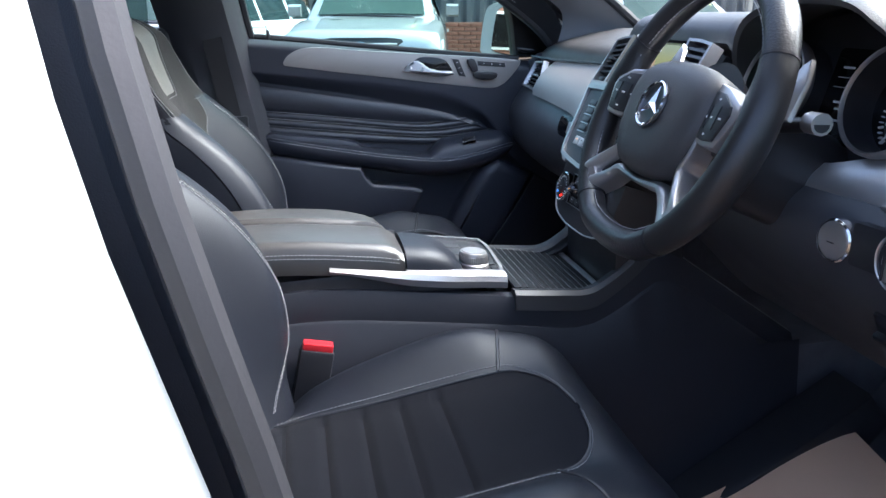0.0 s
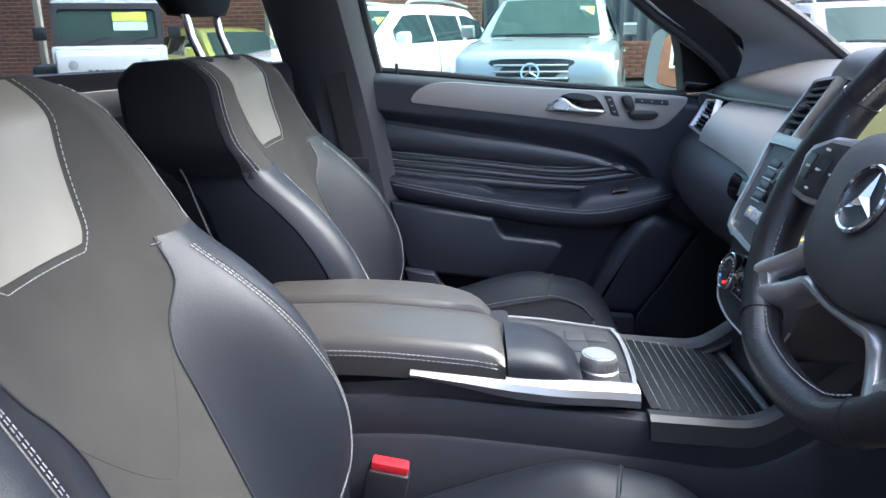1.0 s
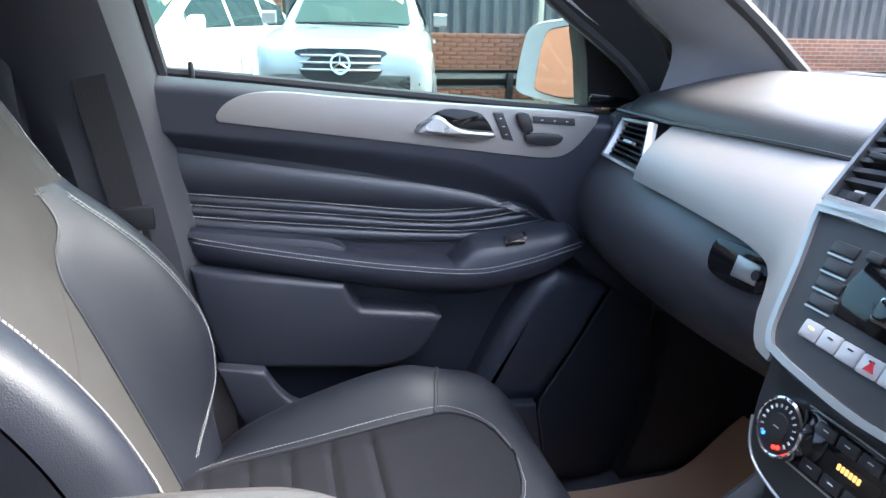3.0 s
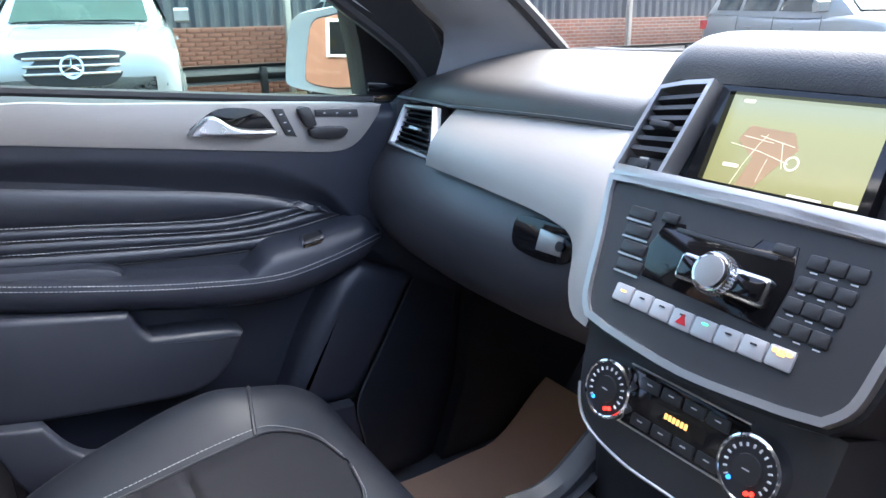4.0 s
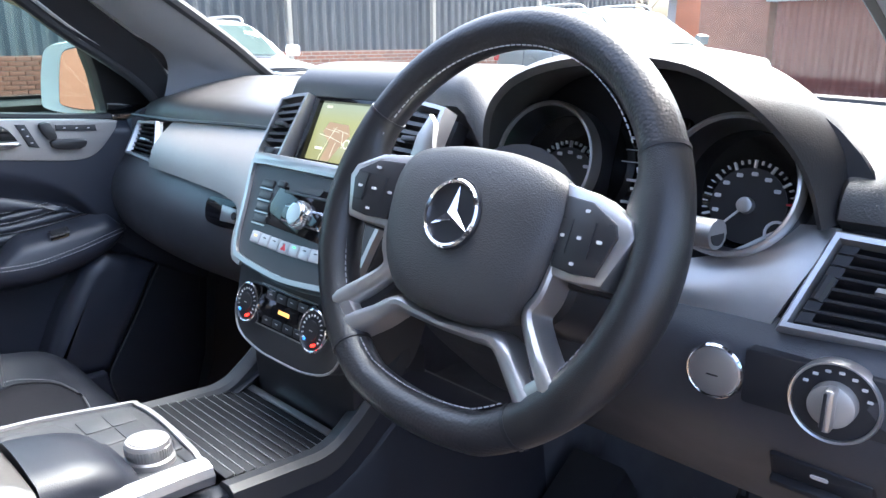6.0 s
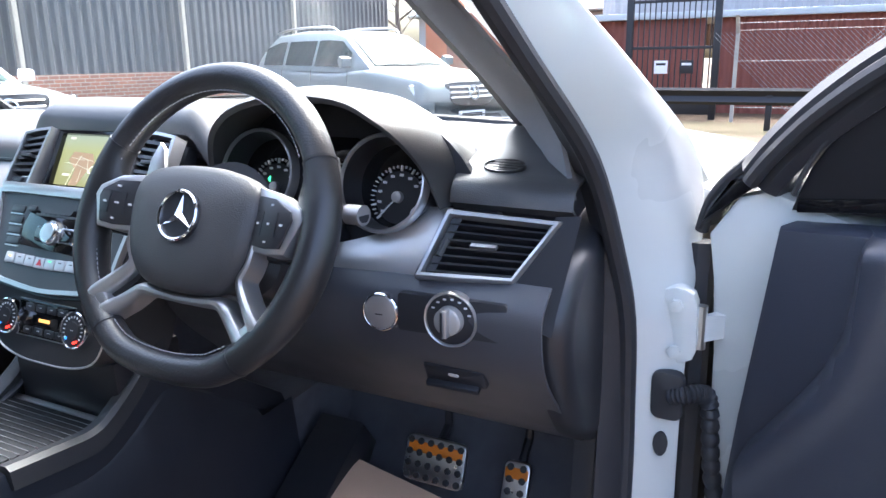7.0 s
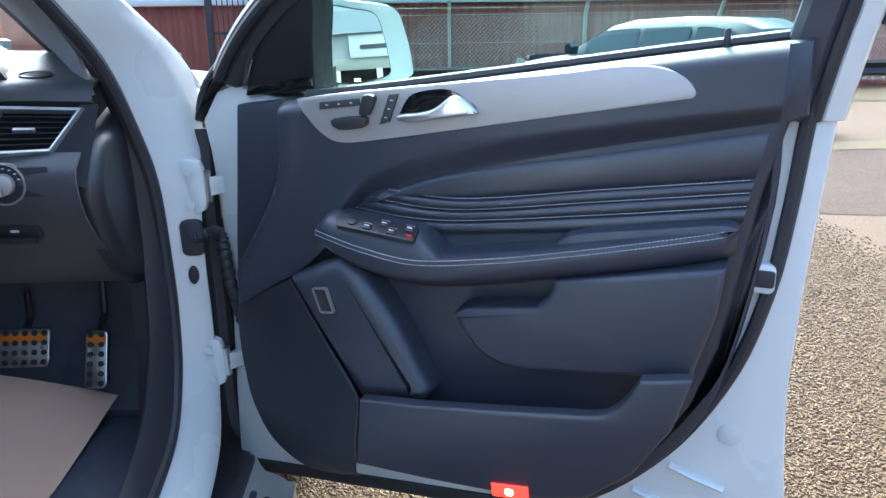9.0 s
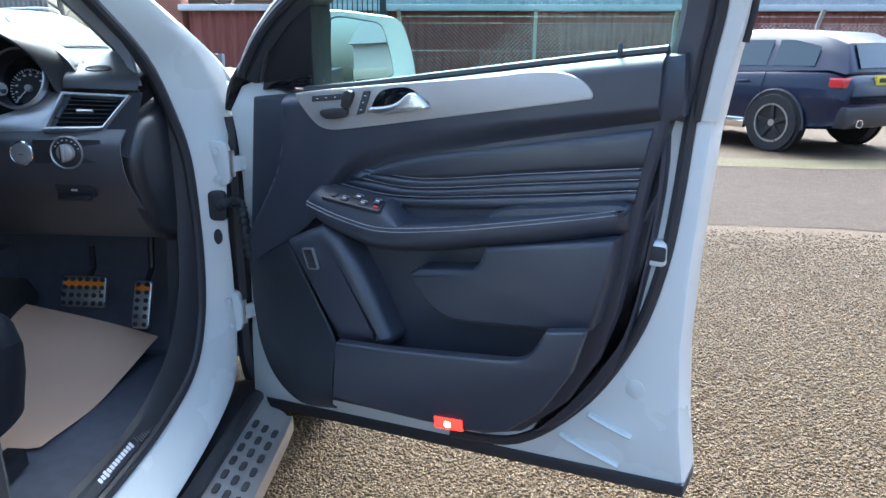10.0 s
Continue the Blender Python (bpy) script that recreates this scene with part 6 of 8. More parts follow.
# ---- car body round the seats ----
body = thing("white_car", "white car, cabin side with sill, pillars, roof and bonnet", "car")
# floor pan, bulkhead, footwell carpet
part("floor_pan", rbox((-1.6, -0.76, 0.40), (1.15, 0.76, 0.462), 0.004), CARPET, body, "black carpet floor")
part("bulkhead", sheet([[Vector((0.92, y, 0.464)), Vector((1.02, y, 0.50)), Vector((1.10, y, 0.60)), Vector((1.14, y, 0.80)), Vector((1.14, y, 1.22))] for y in (lerp(-0.76, 0.76, k / 8) for k in range(9))], 0.02), CARPET, body)
part("tunnel", loft([[Vector((x, -0.14, 0.462)), Vector((x, -0.125, 0.70)), Vector((x, 0.145, 0.70)), Vector((x, 0.16, 0.462))] for x in (-1.0, 0.3, 1.1)]), CARPET, body)
part("footrest", prism([(0.60, 0.462), (0.86, 0.462), (0.98, 0.60), (0.94, 0.66)], lambda a, b_, d: Vector((a, -0.16 - d, b_)), 0.0, 0.10, 0.01), PLASTIC, body)
for sg in (-1, 1):
    part("kick_trim", prism([(0.70, 0.47), (0.76, 0.62), (0.80, 0.85), (1.10, 0.85), (1.10, 0.47)], lambda a, b_, d: Vector((a, sg * (0.715 + d), b_)), 0.0, 0.05, 0.01), PLASTIC, body)
# right-hand side: the open doorway, framed by seal and painted pillar
inner_e = smooth([(0.40, 1.53, -0.625), (0.526, 1.45, -0.662), (0.610, 1.382, -0.680), (0.715, 1.290, -0.695), (0.768, 1.185, -0.728), (0.785, 1.063, -0.745), (0.787, 0.927, -0.748), (0.772, 0.814, -0.75), (0.745, 0.712, -0.75), (0.66, 0.600, -0.75), (0.50, 0.530, -0.75), (0.30, 0.515, -0.75), (-0.20, 0.515, -0.75)], 5)
seal_e = smooth([(0.34, 1.55, -0.672), (0.455, 1.44, -0.708), (0.560, 1.345, -0.732), (0.712, 1.225, -0.752), (0.780, 1.10, -0.768), (0.805, 1.0, -0.780), (0.815, 0.862, -0.782), (0.808, 0.74, -0.784), (0.780, 0.625, -0.784), (0.700, 0.530, -0.784), (0.52, 0.488, -0.784), (0.30, 0.48, -0.784), (-0.20, 0.48, -0.784)], 5)
white_e = smooth([(0.36, 1.58, -0.70), (0.55, 1.43, -0.755), (0.72, 1.325, -0.80), (0.885, 1.215, -0.84), (0.918, 1.11, -0.850), (0.862, 1.01, -0.850), (0.838, 0.862, -0.848), (0.846, 0.72, -0.846), (0.836, 0.56, -0.846), (0.79, 0.455, -0.846), (0.60, 0.425, -0.860), (0.30, 0.42, -0.872), (-0.20, 0.42, -0.872)], 5)
V3 = lambda q: Vector((q[0], q[2], q[1]))


def doorway(sg):
    fl = lambda v: Vector((v.x, v.y * -sg, v.z))
    ie, se, we = ([fl(V3(q)) for q in c] for c in (inner_e, seal_e, white_e))
    part("sill_trim", sheet([[a, a.lerp(b_, 0.35) + Vector((-0.006, 0, 0.010)), a.lerp(b_, 0.75) + Vector((-0.004, 0, 0.006)), b_] for a, b_ in zip(ie, se)], 0.006), RUBBER, body, "black doorway trim")
    part("doorway_seal", tube([q + Vector((-0.006, 0, 0.004)) for q in se], 0.012, 10), RUBBER, body, "black rubber doorway seal")
    part("pillar_face", sheet([[b_, b_.lerp(c, 0.25) + Vector((0.0, sg * 0.0, 0.0)), b_.lerp(c, 0.6) + Vector((0.0, sg * 0.010, 0.0)), b_.lerp(c, 0.9) + Vector((0, sg * 0.006, 0)), c] for b_, c in zip(se, we)], 0.02), WHITE, body, "white painted pillar and sill")
    part("trim_line", tube([q.lerp(r_, 0.35) + Vector((-0.009, 0, 0.010)) for q, r_ in zip(ie[18:], se[18:])], 0.002, 6), RUBBER, body)
    return ie, se, we


for sg in (1, -1):
    doorway(sg)
# door hardware on the open side
hw = thing("door_hinges", "white painted door hinges, check strap and ribbed cable boot", "hinge")
for z, dz in ((0.99, 0.0), (0.625, 0.0)):
    h = part("hinge", prism(smooth([(-0.020, -0.050), (0.020, -0.045), (0.024, 0.0), (0.018, 0.046), (-0.018, 0.05), (-0.024, 0.0)], 3, True), lambda a, b_, d: Vector((0.846 - d, -0.838 - a, z + b_)), -0.01, 0.010, 0.003), WHITE, hw, "white painted hinge leaf")
    part("hinge_arm", loft([[Vector((x, y, z + q)) for y, q in ((y0 - t, -hh), (y0 - t, hh), (y0 + t, hh), (y0 + t, -hh))] for x, y0, t, hh in ((0.838, -0.842, 0.012, 0.026), (0.842, -0.862, 0.011, 0.018), (0.856, -0.882, 0.010, 0.016), (0.872, -0.896, 0.008, 0.018))]), WHITE, h)
    part("hinge_pin", tube([Vector((0.846, -0.866, z - 0.030)), Vector((0.846, -0.866, z + 0.030))], 0.007, 10), STEEL, h)
    for b_ in (-0.032, 0.032):
        part("hinge_bolt", lathe([(0.009, 0.008), (0.009, 0.014), (0.004, 0.015)], lambda a, c, d: Vector((0.838 - d, -0.836 + a, z + b_ + c)), 6), WHITE, h)
bp = smooth([(0.822, -0.836, 0.895), (0.818, -0.856, 0.903), (0.830, -0.874, 0.903), (0.838, -0.884, 0.885), (0.836, -0.892, 0.80), (0.842, -0.906, 0.71)], 14)
part("cable_boot", tube(bp, lambda t: 0.0115 + 0.0018 * math.sin(t * 150), 12), RUBBER, hw, "ribbed black rubber cable boot")
part("boot_flange", prism(rrect(0.042, 0.070, 0.012, 4), lambda a, b_, d: Vector((0.832 - d, -0.832 + a, 0.895 + b_)), 0, 0.014, 0.004), RUBBER, hw)
part("grommet", lathe([(0.014, 0.0), (0.014, 0.005), (0.006, 0.006)], lambda a, b_, d: Vector((0.828 - d, -0.826 + a * 0.7, 0.82 + b_ * 1.3)), 20), RUBBER, hw)
part("gap_seal", tube(smooth([(0.905, -0.850, 1.09), (0.895, -0.850, 0.95), (0.890, -0.850, 0.70), (0.885, -0.85, 0.50), (0.90, -0.86, 0.43)], 6), 0.022, 8), RUBBER, hw)
# sill top plate and running board
sp = thing("sill_plate", "dark ribbed sill plate with pale lettering bars", "sill plate")
SPF = frame_at((0.40, -0.7715, 0.5085), (-1, 0.0, -0.015), (0.0, -0.70, -0.71))
part("plate", prism(rrect(0.30, 0.028, 0.004, 2), SPF, -0.004, 0.0025, 0.001), DARKGREY, sp)
for k in range(14):
    part("plate_rib", prism(rrect(0.0030, 0.024, 0.0006, 1, -0.045 - 0.0072 * k, 0.0), SPF, 0.002, 0.0036), STEEL, sp)
for k in range(12):
    part("lettering_bar", prism(rrect(0.0075, 0.010 if k not in (0, 9) else 0.014, 0.0016, 2, -0.025 + 0.0105 * k, 0.0), SPF, 0.002, 0.0032), WHITE_PRINT, sp)
rb = thing("running_board", "aluminium running board with black rubber studs", "running board")
RB = lambda a, b_, d: Vector((a, b_, 0.40 + d - 0.05 * (abs(b_) - 0.95)))
oc = smooth([(0.80, -0.880), (0.790, -0.935), (0.755, -0.985), (0.68, -1.005), (0.0, -1.012), (-1.5, -1.012), (-1.5, -0.90), (0.0, -0.895)], 4, True)
part("board", prism(oc, RB, -0.035, 0.0, 0.006), SILVER, rb, "brushed aluminium board")
part("board_edge", rbox((-1.5, -0.906, 0.37), (0.83, -0.872, 0.415), 0.008), PLASTIC, rb, "black rubber edge")
for k in range(40):
    for j in range(3):
        x, y = 0.70 - 0.05 * k - 0.018 * j, -0.925 - 0.028 * j
        part("rubber_stud", prism(rrect(0.030, 0.013, 0.006, 3, x, y), RB, -0.002, 0.004, 0.001), RUBBER, rb)
part("outer_sill", rbox((-1.5, -0.90, 0.30), (0.93, -0.80, 0.40), 0.02), PLASTIC, body, "black lower sill")
part("outer_sill", rbox((-1.5, 0.80, 0.30), (0.93, 0.90, 0.46), 0.02), PLASTIC, body)
# windscreen pillars, inside trim
screen_side = smooth([(0.94, 0.63, 1.225), (0.907, 0.62, 1.250), (0.775, 0.590, 1.345), (0.50, 0.54, 1.515), (0.22, 0.50, 1.645)], 6)
screen_near = smooth([(0.94, 0.612, 1.218), (0.907, 0.590, 1.249), (0.775, 0.569, 1.345), (0.50, 0.529, 1.515), (0.22, 0.495, 1.645)], 6)
door_side = smooth([(0.728, 0.732, 1.175), (0.742, 0.700, 1.275), (0.676, 0.673, 1.336), (0.42, 0.61, 1.51), (0.08, 0.54, 1.655)], 6)
for sg in (-1, 1):
    rows = []
    for k in range(25):
        t = k / 24
        b0, c0 = (Vector((q[0], sg * q[1], q[2])) for q in ((screen_near if sg < 0 else screen_side)[k], door_side[k]))
        rows.append([b0, b0.lerp(c0, 0.3) + Vector((-0.010, -sg * 0.006, 0.0)), b0.lerp(c0, 0.7) + Vector((-0.010, -sg * 0.006, 0)), c0])
    part("pillar_trim", sheet(rows, 0.006), FABRIC, body, "grey cloth windscreen pillar trim")
    part("screen_edge", tube([r_[0] + Vector((0.0, 0, 0)) for r_ in rows], 0.012, 8), RUBBER, body)
    # outer skin of the pillar
    rows = []
    for k in range(25):
        t = k / 24
        b0 = Vector((screen_side[k][0] + 0.030, sg * (screen_side[k][1] + 0.035), screen_side[k][2] - 0.004))
        c0 = Vector((lerp(0.945, 0.12, t), sg * lerp(0.850, 0.61, t), lerp(1.165, 1.67, t ** 0.85)))
        rows.append([b0 + (c0 - b0) * f + Vector((0.02, sg * 0.02, 0.01)) * h for f, h in ((0, 0), (0.16, 0.55), (0.34, 1.0), (0.46, 0.95), (0.52, 0.35), (0.60, 0.30), (0.66, 0.85), (0.84, 0.75), (1, 0))])
    part("pillar_skin", sheet(rows, 0.01), WHITE, body, "white painted windscreen pillar")
    # middle pillar
    rows = []
    for k in range(17):
        t = k / 16
        z = lerp(0.48, 1.66, t)
        ty = sg * (0.765 - 0.20 * step(1.15, 1.75, z))
        xo = lerp(-0.002, -0.085, step(0.75, 1.6, z)) + (0.0 if sg > 0 else lerp(0.026, 0.004, step(0.9, 1.45, z)))
        rows.append([Vector((xo, ty + sg * 0.045, z)), Vector((xo - 0.012, ty, z)), Vector((xo - 0.035, ty - sg * 0.03, z)), Vector((xo - 0.14, ty - sg * 0.034, z)), Vector((xo - 0.19, ty, z))])
    part("middle_pillar", sheet(rows, 0.006), SOFT, body, "black middle pillar trim")
    part("pillar_seal", tube([r_[0] + Vector((0.004, -sg * 0.004, 0)) for r_ in rows], 0.013, 8), RUBBER, body)
    rows = []
    for k in range(17):
        t = k / 16
        z = lerp(0.42, 1.66, t)
        ty = sg * (0.805 - 0.20 * step(1.15, 1.75, z))
        xo = lerp(-0.028, -0.115, step(0.75, 1.6, z)) + (0.0 if sg > 0 else lerp(0.026, 0.004, step(0.9, 1.45, z)))
        rows.append([Vector((xo, ty + sg * 0.005, z)), Vector((xo - 0.012, ty + sg * 0.035, z)), Vector((xo - 0.04, ty + sg * 0.05, z)), Vector((xo - 0.10, ty + sg * 0.055, z)), Vector((xo - 0.14, ty + sg * 0.095, z)), Vector((xo - (0.60 if z < 1.2 else 0.155), ty + sg * 0.11, z))])
    part("pillar_paint", sheet(rows, 0.01), WHITE, body, "white painted door post and rear door skin")
    # rear side: lower panel, glass and window pillar behind
    part("rear_panel", rbox((-1.6, sg * 0.74 - 0.02, 0.46), (-0.23, sg * 0.74 + 0.02, 1.295), 0.02), PLASTIC, body, "black rear door panel")
    part("rear_band", rbox((-1.5, sg * 0.712 - 0.008, 1.215), (-0.30, sg * 0.712 + 0.008, 1.275), 0.006, m=Matrix.Rotation(radians(-2.0), 4, "Y")), BRUSHED, body, "brushed grey band on the rear door")
    part("rear_handle", tube([Vector((-0.60, sg * 0.698, 1.225)), Vector((-0.54, sg * 0.685, 1.232)), Vector((-0.47, sg * 0.698, 1.238))], 0.010, 8), CHROME, body, "chrome rear door handle")
    rg = part("rear_pane", prism([(-1.5, 1.26), (-0.28, 1.27), (-0.24, 1.62), (-1.1, 1.62)], lambda a, b_, d: Vector((a, sg * (0.74 + d - 0.28 * (b_ - 1.26)), b_)), 0, 0.004), GLASS_REAR, body, "dark tinted rear side window")
    rg.visible_shadow = False
    part("rear_pillar", loft([[Vector((-0.94, sg * 0.72, 1.25)), Vector((-0.99, sg * 0.74, 1.25)), Vector((-0.96, sg * 0.76, 1.25))], [Vector((-1.05, sg * 0.61, 1.64)), Vector((-1.10, sg * 0.63, 1.64)), Vector((-1.07, sg * 0.65, 1.64))]]), PLASTIC, body)
part("roof", sheet([[Vector((x, y, 1.70 - 0.06 * (abs(y) / 0.65) ** 2.5 - 0.05 * (1 - step(-0.2, 0.3, -x + 0.1)))) for y in (lerp(-0.64, 0.64, k / 16) for k in range(17))] for x in (lerp(-1.7, 0.20, k / 10) for k in range(11))], 0.02), WHITE, body, "white roof")
part("roof_lining", sheet([[Vector((x, y, 1.665 - 0.06 * (abs(y) / 0.65) ** 2.5 - 0.05 * (1 - step(-0.2, 0.3, -x + 0.1)))) for y in (lerp(-0.63, 0.63, k / 16) for k in range(17))] for x in (lerp(-1.7, 0.18, k / 10) for k in range(11))], 0.008), HEADLINER, body, "pale cloth roof lining")
part("tail_wall", rbox((-1.75, -0.74, 0.45), (-1.68, 0.74, 1.25), 0.02), SOFT, body)
part("rear_bench", rbox((-1.35, -0.66, 0.47), (-0.85, 0.66, 0.82), 0.06), LEATHER, body, "black rear bench")
part("rear_bench_back", rbox((-1.55, -0.66, 0.70), (-1.32, 0.66, 1.28), 0.06), LEATHER, body, "black rear bench back")
ws = part("windscreen", sheet([[Vector((screen_side[k2][0] + 0.012 + (0.14 - 0.09 * k2 / 24) * (1 - y * y), y * (screen_side[k2][1] + 0.006), screen_side[k2][2] + 0.006)) for y in (lerp(-1, 1, k / 12) for k in range(13))] for k2 in range(0, 25, 2)]), GLASS_FRONT, body, "clear windscreen")
ws.visible_shadow = False
# black cowl between windscreen and bonnet
part("cowl", sheet([[Vector((lerp(0.965 + 0.125 * (1 - (y / 0.7) ** 2), 1.13, s), y, lerp(1.215, 1.185, s))) for s in (0, 0.5, 1)] for y in (lerp(-0.7, 0.7, k / 16) for k in range(17))], 0.006), PLASTIC, body, "black plastic cowl")
# bonnet and wings outside the windscreen
rows = []
for k in range(15):
    t = k / 14
    x = lerp(1.10, 2.35, t)
    z0 = lerp(1.19, 1.02, t ** 1.6)
    rows.append([Vector((x, y, z0 - 0.035 * (abs(y) / 0.9) ** 3 + 0.012 * hump(abs(y), 0.3, 0.75, 0.06))) for y in (lerp(-0.80, 0.80, j / 24) for j in range(25))])
part("bonnet", sheet(rows, 0.012), WHITE, body, "white bonnet")
for sg in (-1, 1):
    rows = []
    for k in range(15):
        x = lerp(0.955, 2.35, k / 14)
        z0 = lerp(1.155, 1.00, (k / 14) ** 1.6)
        rows.append([Vector((x, sg * 0.795, z0 + 0.010)), Vector((x, sg * 0.86, z0 - 0.008)), Vector((x, sg * 0.915, z0 - 0.07)), Vector((x, sg * 0.935, z0 - 0.20)), Vector((x, sg * 0.925, 0.75)), Vector((x, sg * 0.90, 0.42))])
    part("wing", sheet(rows, 0.012), WHITE, body, "white front wing")
    part("front_wheel", lathe([(0.20, -0.12), (0.36, -0.12), (0.375, -0.06), (0.375, 0.06), (0.36, 0.12), (0.20, 0.12)], lambda a, b_, d: Vector((1.62 + a, sg * (0.80 + d), 0.358 + b_)), 36), RUBBER, body, "black front tyre")
    part("rear_wheel", lathe([(0.20, -0.12), (0.36, -0.12), (0.375, -0.06), (0.375, 0.06), (0.36, 0.12), (0.20, 0.12)], lambda a, b_, d: Vector((-1.30 + a, sg * (0.80 + d), 0.475 + b_)), 36), RUBBER, body, "black rear tyre")
part("wiper", tube([Vector((1.12, 0.5, 1.215)), Vector((1.115, 0.1, 1.225)), Vector((1.12, -0.3, 1.222))], 0.008, 6), PLASTIC, body)
# rear quarters, tailgate and rear glass
for sg in (-1, 1):
    rows = []
    for k in range(16):
        x = lerp(-0.34, -1.76, k / 15)
        tuck = 0.10 * step(-1.45, -1.80, x)
        arch = max(0.0, 1 - ((x + 1.30) / 0.43) ** 2) ** 0.5
        zl = max(0.42, 0.475 + 0.43 * arch) if arch else 0.42
        rows.append([Vector((x, sg * (0.918 - tuck), zl)), Vector((x, sg * (0.938 - tuck), lerp(zl, 1.0, 0.5))), Vector((x, sg * (0.936 - tuck), 1.0)), Vector((x, sg * (0.915 - tuck), 1.14)), Vector((x, sg * (0.865 - tuck), 1.235)), Vector((x, sg * (0.80 - tuck), 1.262))])
    part("rear_quarter", sheet(rows, 0.012), WHITE, body, "white rear door and quarter panel")
    part("rear_rim", lathe([(0.27, 0.06), (0.27, 0.115), (0.24, 0.12), (0.22, 0.07), (0.05, 0.08)], lambda a, b_, d: Vector((-1.30 + a, sg * (0.80 + d), 0.475 + b_)), 30), STEEL, body, "alloy wheel")
    part("front_rim", lathe([(0.27, 0.06), (0.27, 0.115), (0.24, 0.12), (0.22, 0.07), (0.05, 0.08)], lambda a, b_, d: Vector((1.62 + a, sg * (0.80 + d), 0.358 + b_)), 30), STEEL, body, "alloy wheel")
    part("rear_roof_pillar", loft([[Vector((-1.40, sg * 0.80, 1.255)), Vector((-1.74, sg * 0.79, 1.255)), Vector((-1.74, sg * 0.70, 1.255)), Vector((-1.40, sg * 0.74, 1.255))], [Vector((-1.36, sg * 0.64, 1.655)), Vector((-1.68, sg * 0.63, 1.655)), Vector((-1.68, sg * 0.58, 1.655)), Vector((-1.36, sg * 0.59, 1.655))]]), WHITE, body)
part("tailgate", rbox((-1.82, -0.80, 0.50), (-1.755, 0.80, 1.255), 0.03), WHITE, body, "white tailgate")
part("rear_screen", prism([(-0.66, 0.0), (0.66, 0.0), (0.56, 0.40), (-0.56, 0.40)], lambda a, b_, d: Vector((-1.76 + b_ * 0.2 - d, a, 1.255 + b_)), 0, 0.004), GLASS_REAR, body, "dark tinted rear window")
part("nose", rbox((2.30, -0.88, 0.35), (2.42, 0.88, 1.0), 0.05), WHITE, body, "white nose")


def seat_belt(sg):
    th = thing("seat_belt", "black seat belt hanging on the middle pillar", "seat belt")
    pts = smooth([(-0.155, sg * 0.655, 1.50), (-0.135, sg * 0.712, 1.25), (-0.112, sg * 0.722, 1.05), (-0.105, sg * 0.722, 0.90), (-0.10, sg * 0.715, 0.55)], 6)
    part("webbing", loft([[Vector((p_.x - 0.023, p_.y, p_.z)), Vector((p_.x + 0.023, p_.y + sg * 0.002, p_.z)), Vector((p_.x + 0.023, p_.y - sg * 0.002, p_.z)), Vector((p_.x - 0.023, p_.y - sg * 0.003, p_.z))] for p_ in pts]), BELT, th)
    part("tongue", rbox((-0.135, min(sg * 0.700, sg * 0.715), 1.04), (-0.075, max(sg * 0.700, sg * 0.715), 1.075), 0.004), PLASTIC, th)
    part("tongue_blade", rbox((-0.12, min(sg * 0.705, sg * 0.709), 1.005), (-0.095, max(sg * 0.705, sg * 0.709), 1.045), 0.001), STEEL, th)


seat_belt(1)
# paper mats on the floor: rear and front corners at the window side, then at the tunnel; the front edge curls up
def paper_mat(ro, fo, ri, fi, zo, zi, lift, label):
    rows = []
    for k in range(25):
        t = k / 24
        row = []
        for j in range(17):
            s = j / 16
            x = lerp(lerp(ro[0], fo[0], t), lerp(ri[0], fi[0], t), s)
            y = lerp(lerp(ro[1], fo[1], t), lerp(ri[1], fi[1], t), s)
            crease = 0.005 * math.sin(7 * x + 3 * s) + 0.007 * abs(((x * 2.3 + y * 1.1) * 2) % 1.0 - 0.5)
            row.append(Vector((x, y, 0.471 + crease + (lerp(zo, zi, s) - 0.471) * step(lift, 1.05, t))))
        rows.append(row)
    solid("paper_floor_mat", sheet(rows, 0.001), PAPER, label, "paper mat")


paper_mat((0.46, -0.56), (0.915, -0.605), (0.36, -0.20), (0.91, -0.262), 0.515, 0.600, 0.35, "creased tan paper floor protector lying askew before the pedals")
paper_mat((0.30, 0.70), (0.95, 0.70), (0.30, 0.20), (0.95, 0.20), 0.58, 0.58, 0.75, "creased tan paper floor protector on the passenger's carpet")
# the whole car takes its slight nose-up stance
for ob in [o for o in scene.objects if o.parent is None and o.type in ("MESH", "EMPTY")]:
    ob.matrix_basis = LEVEL @ ob.matrix_basis


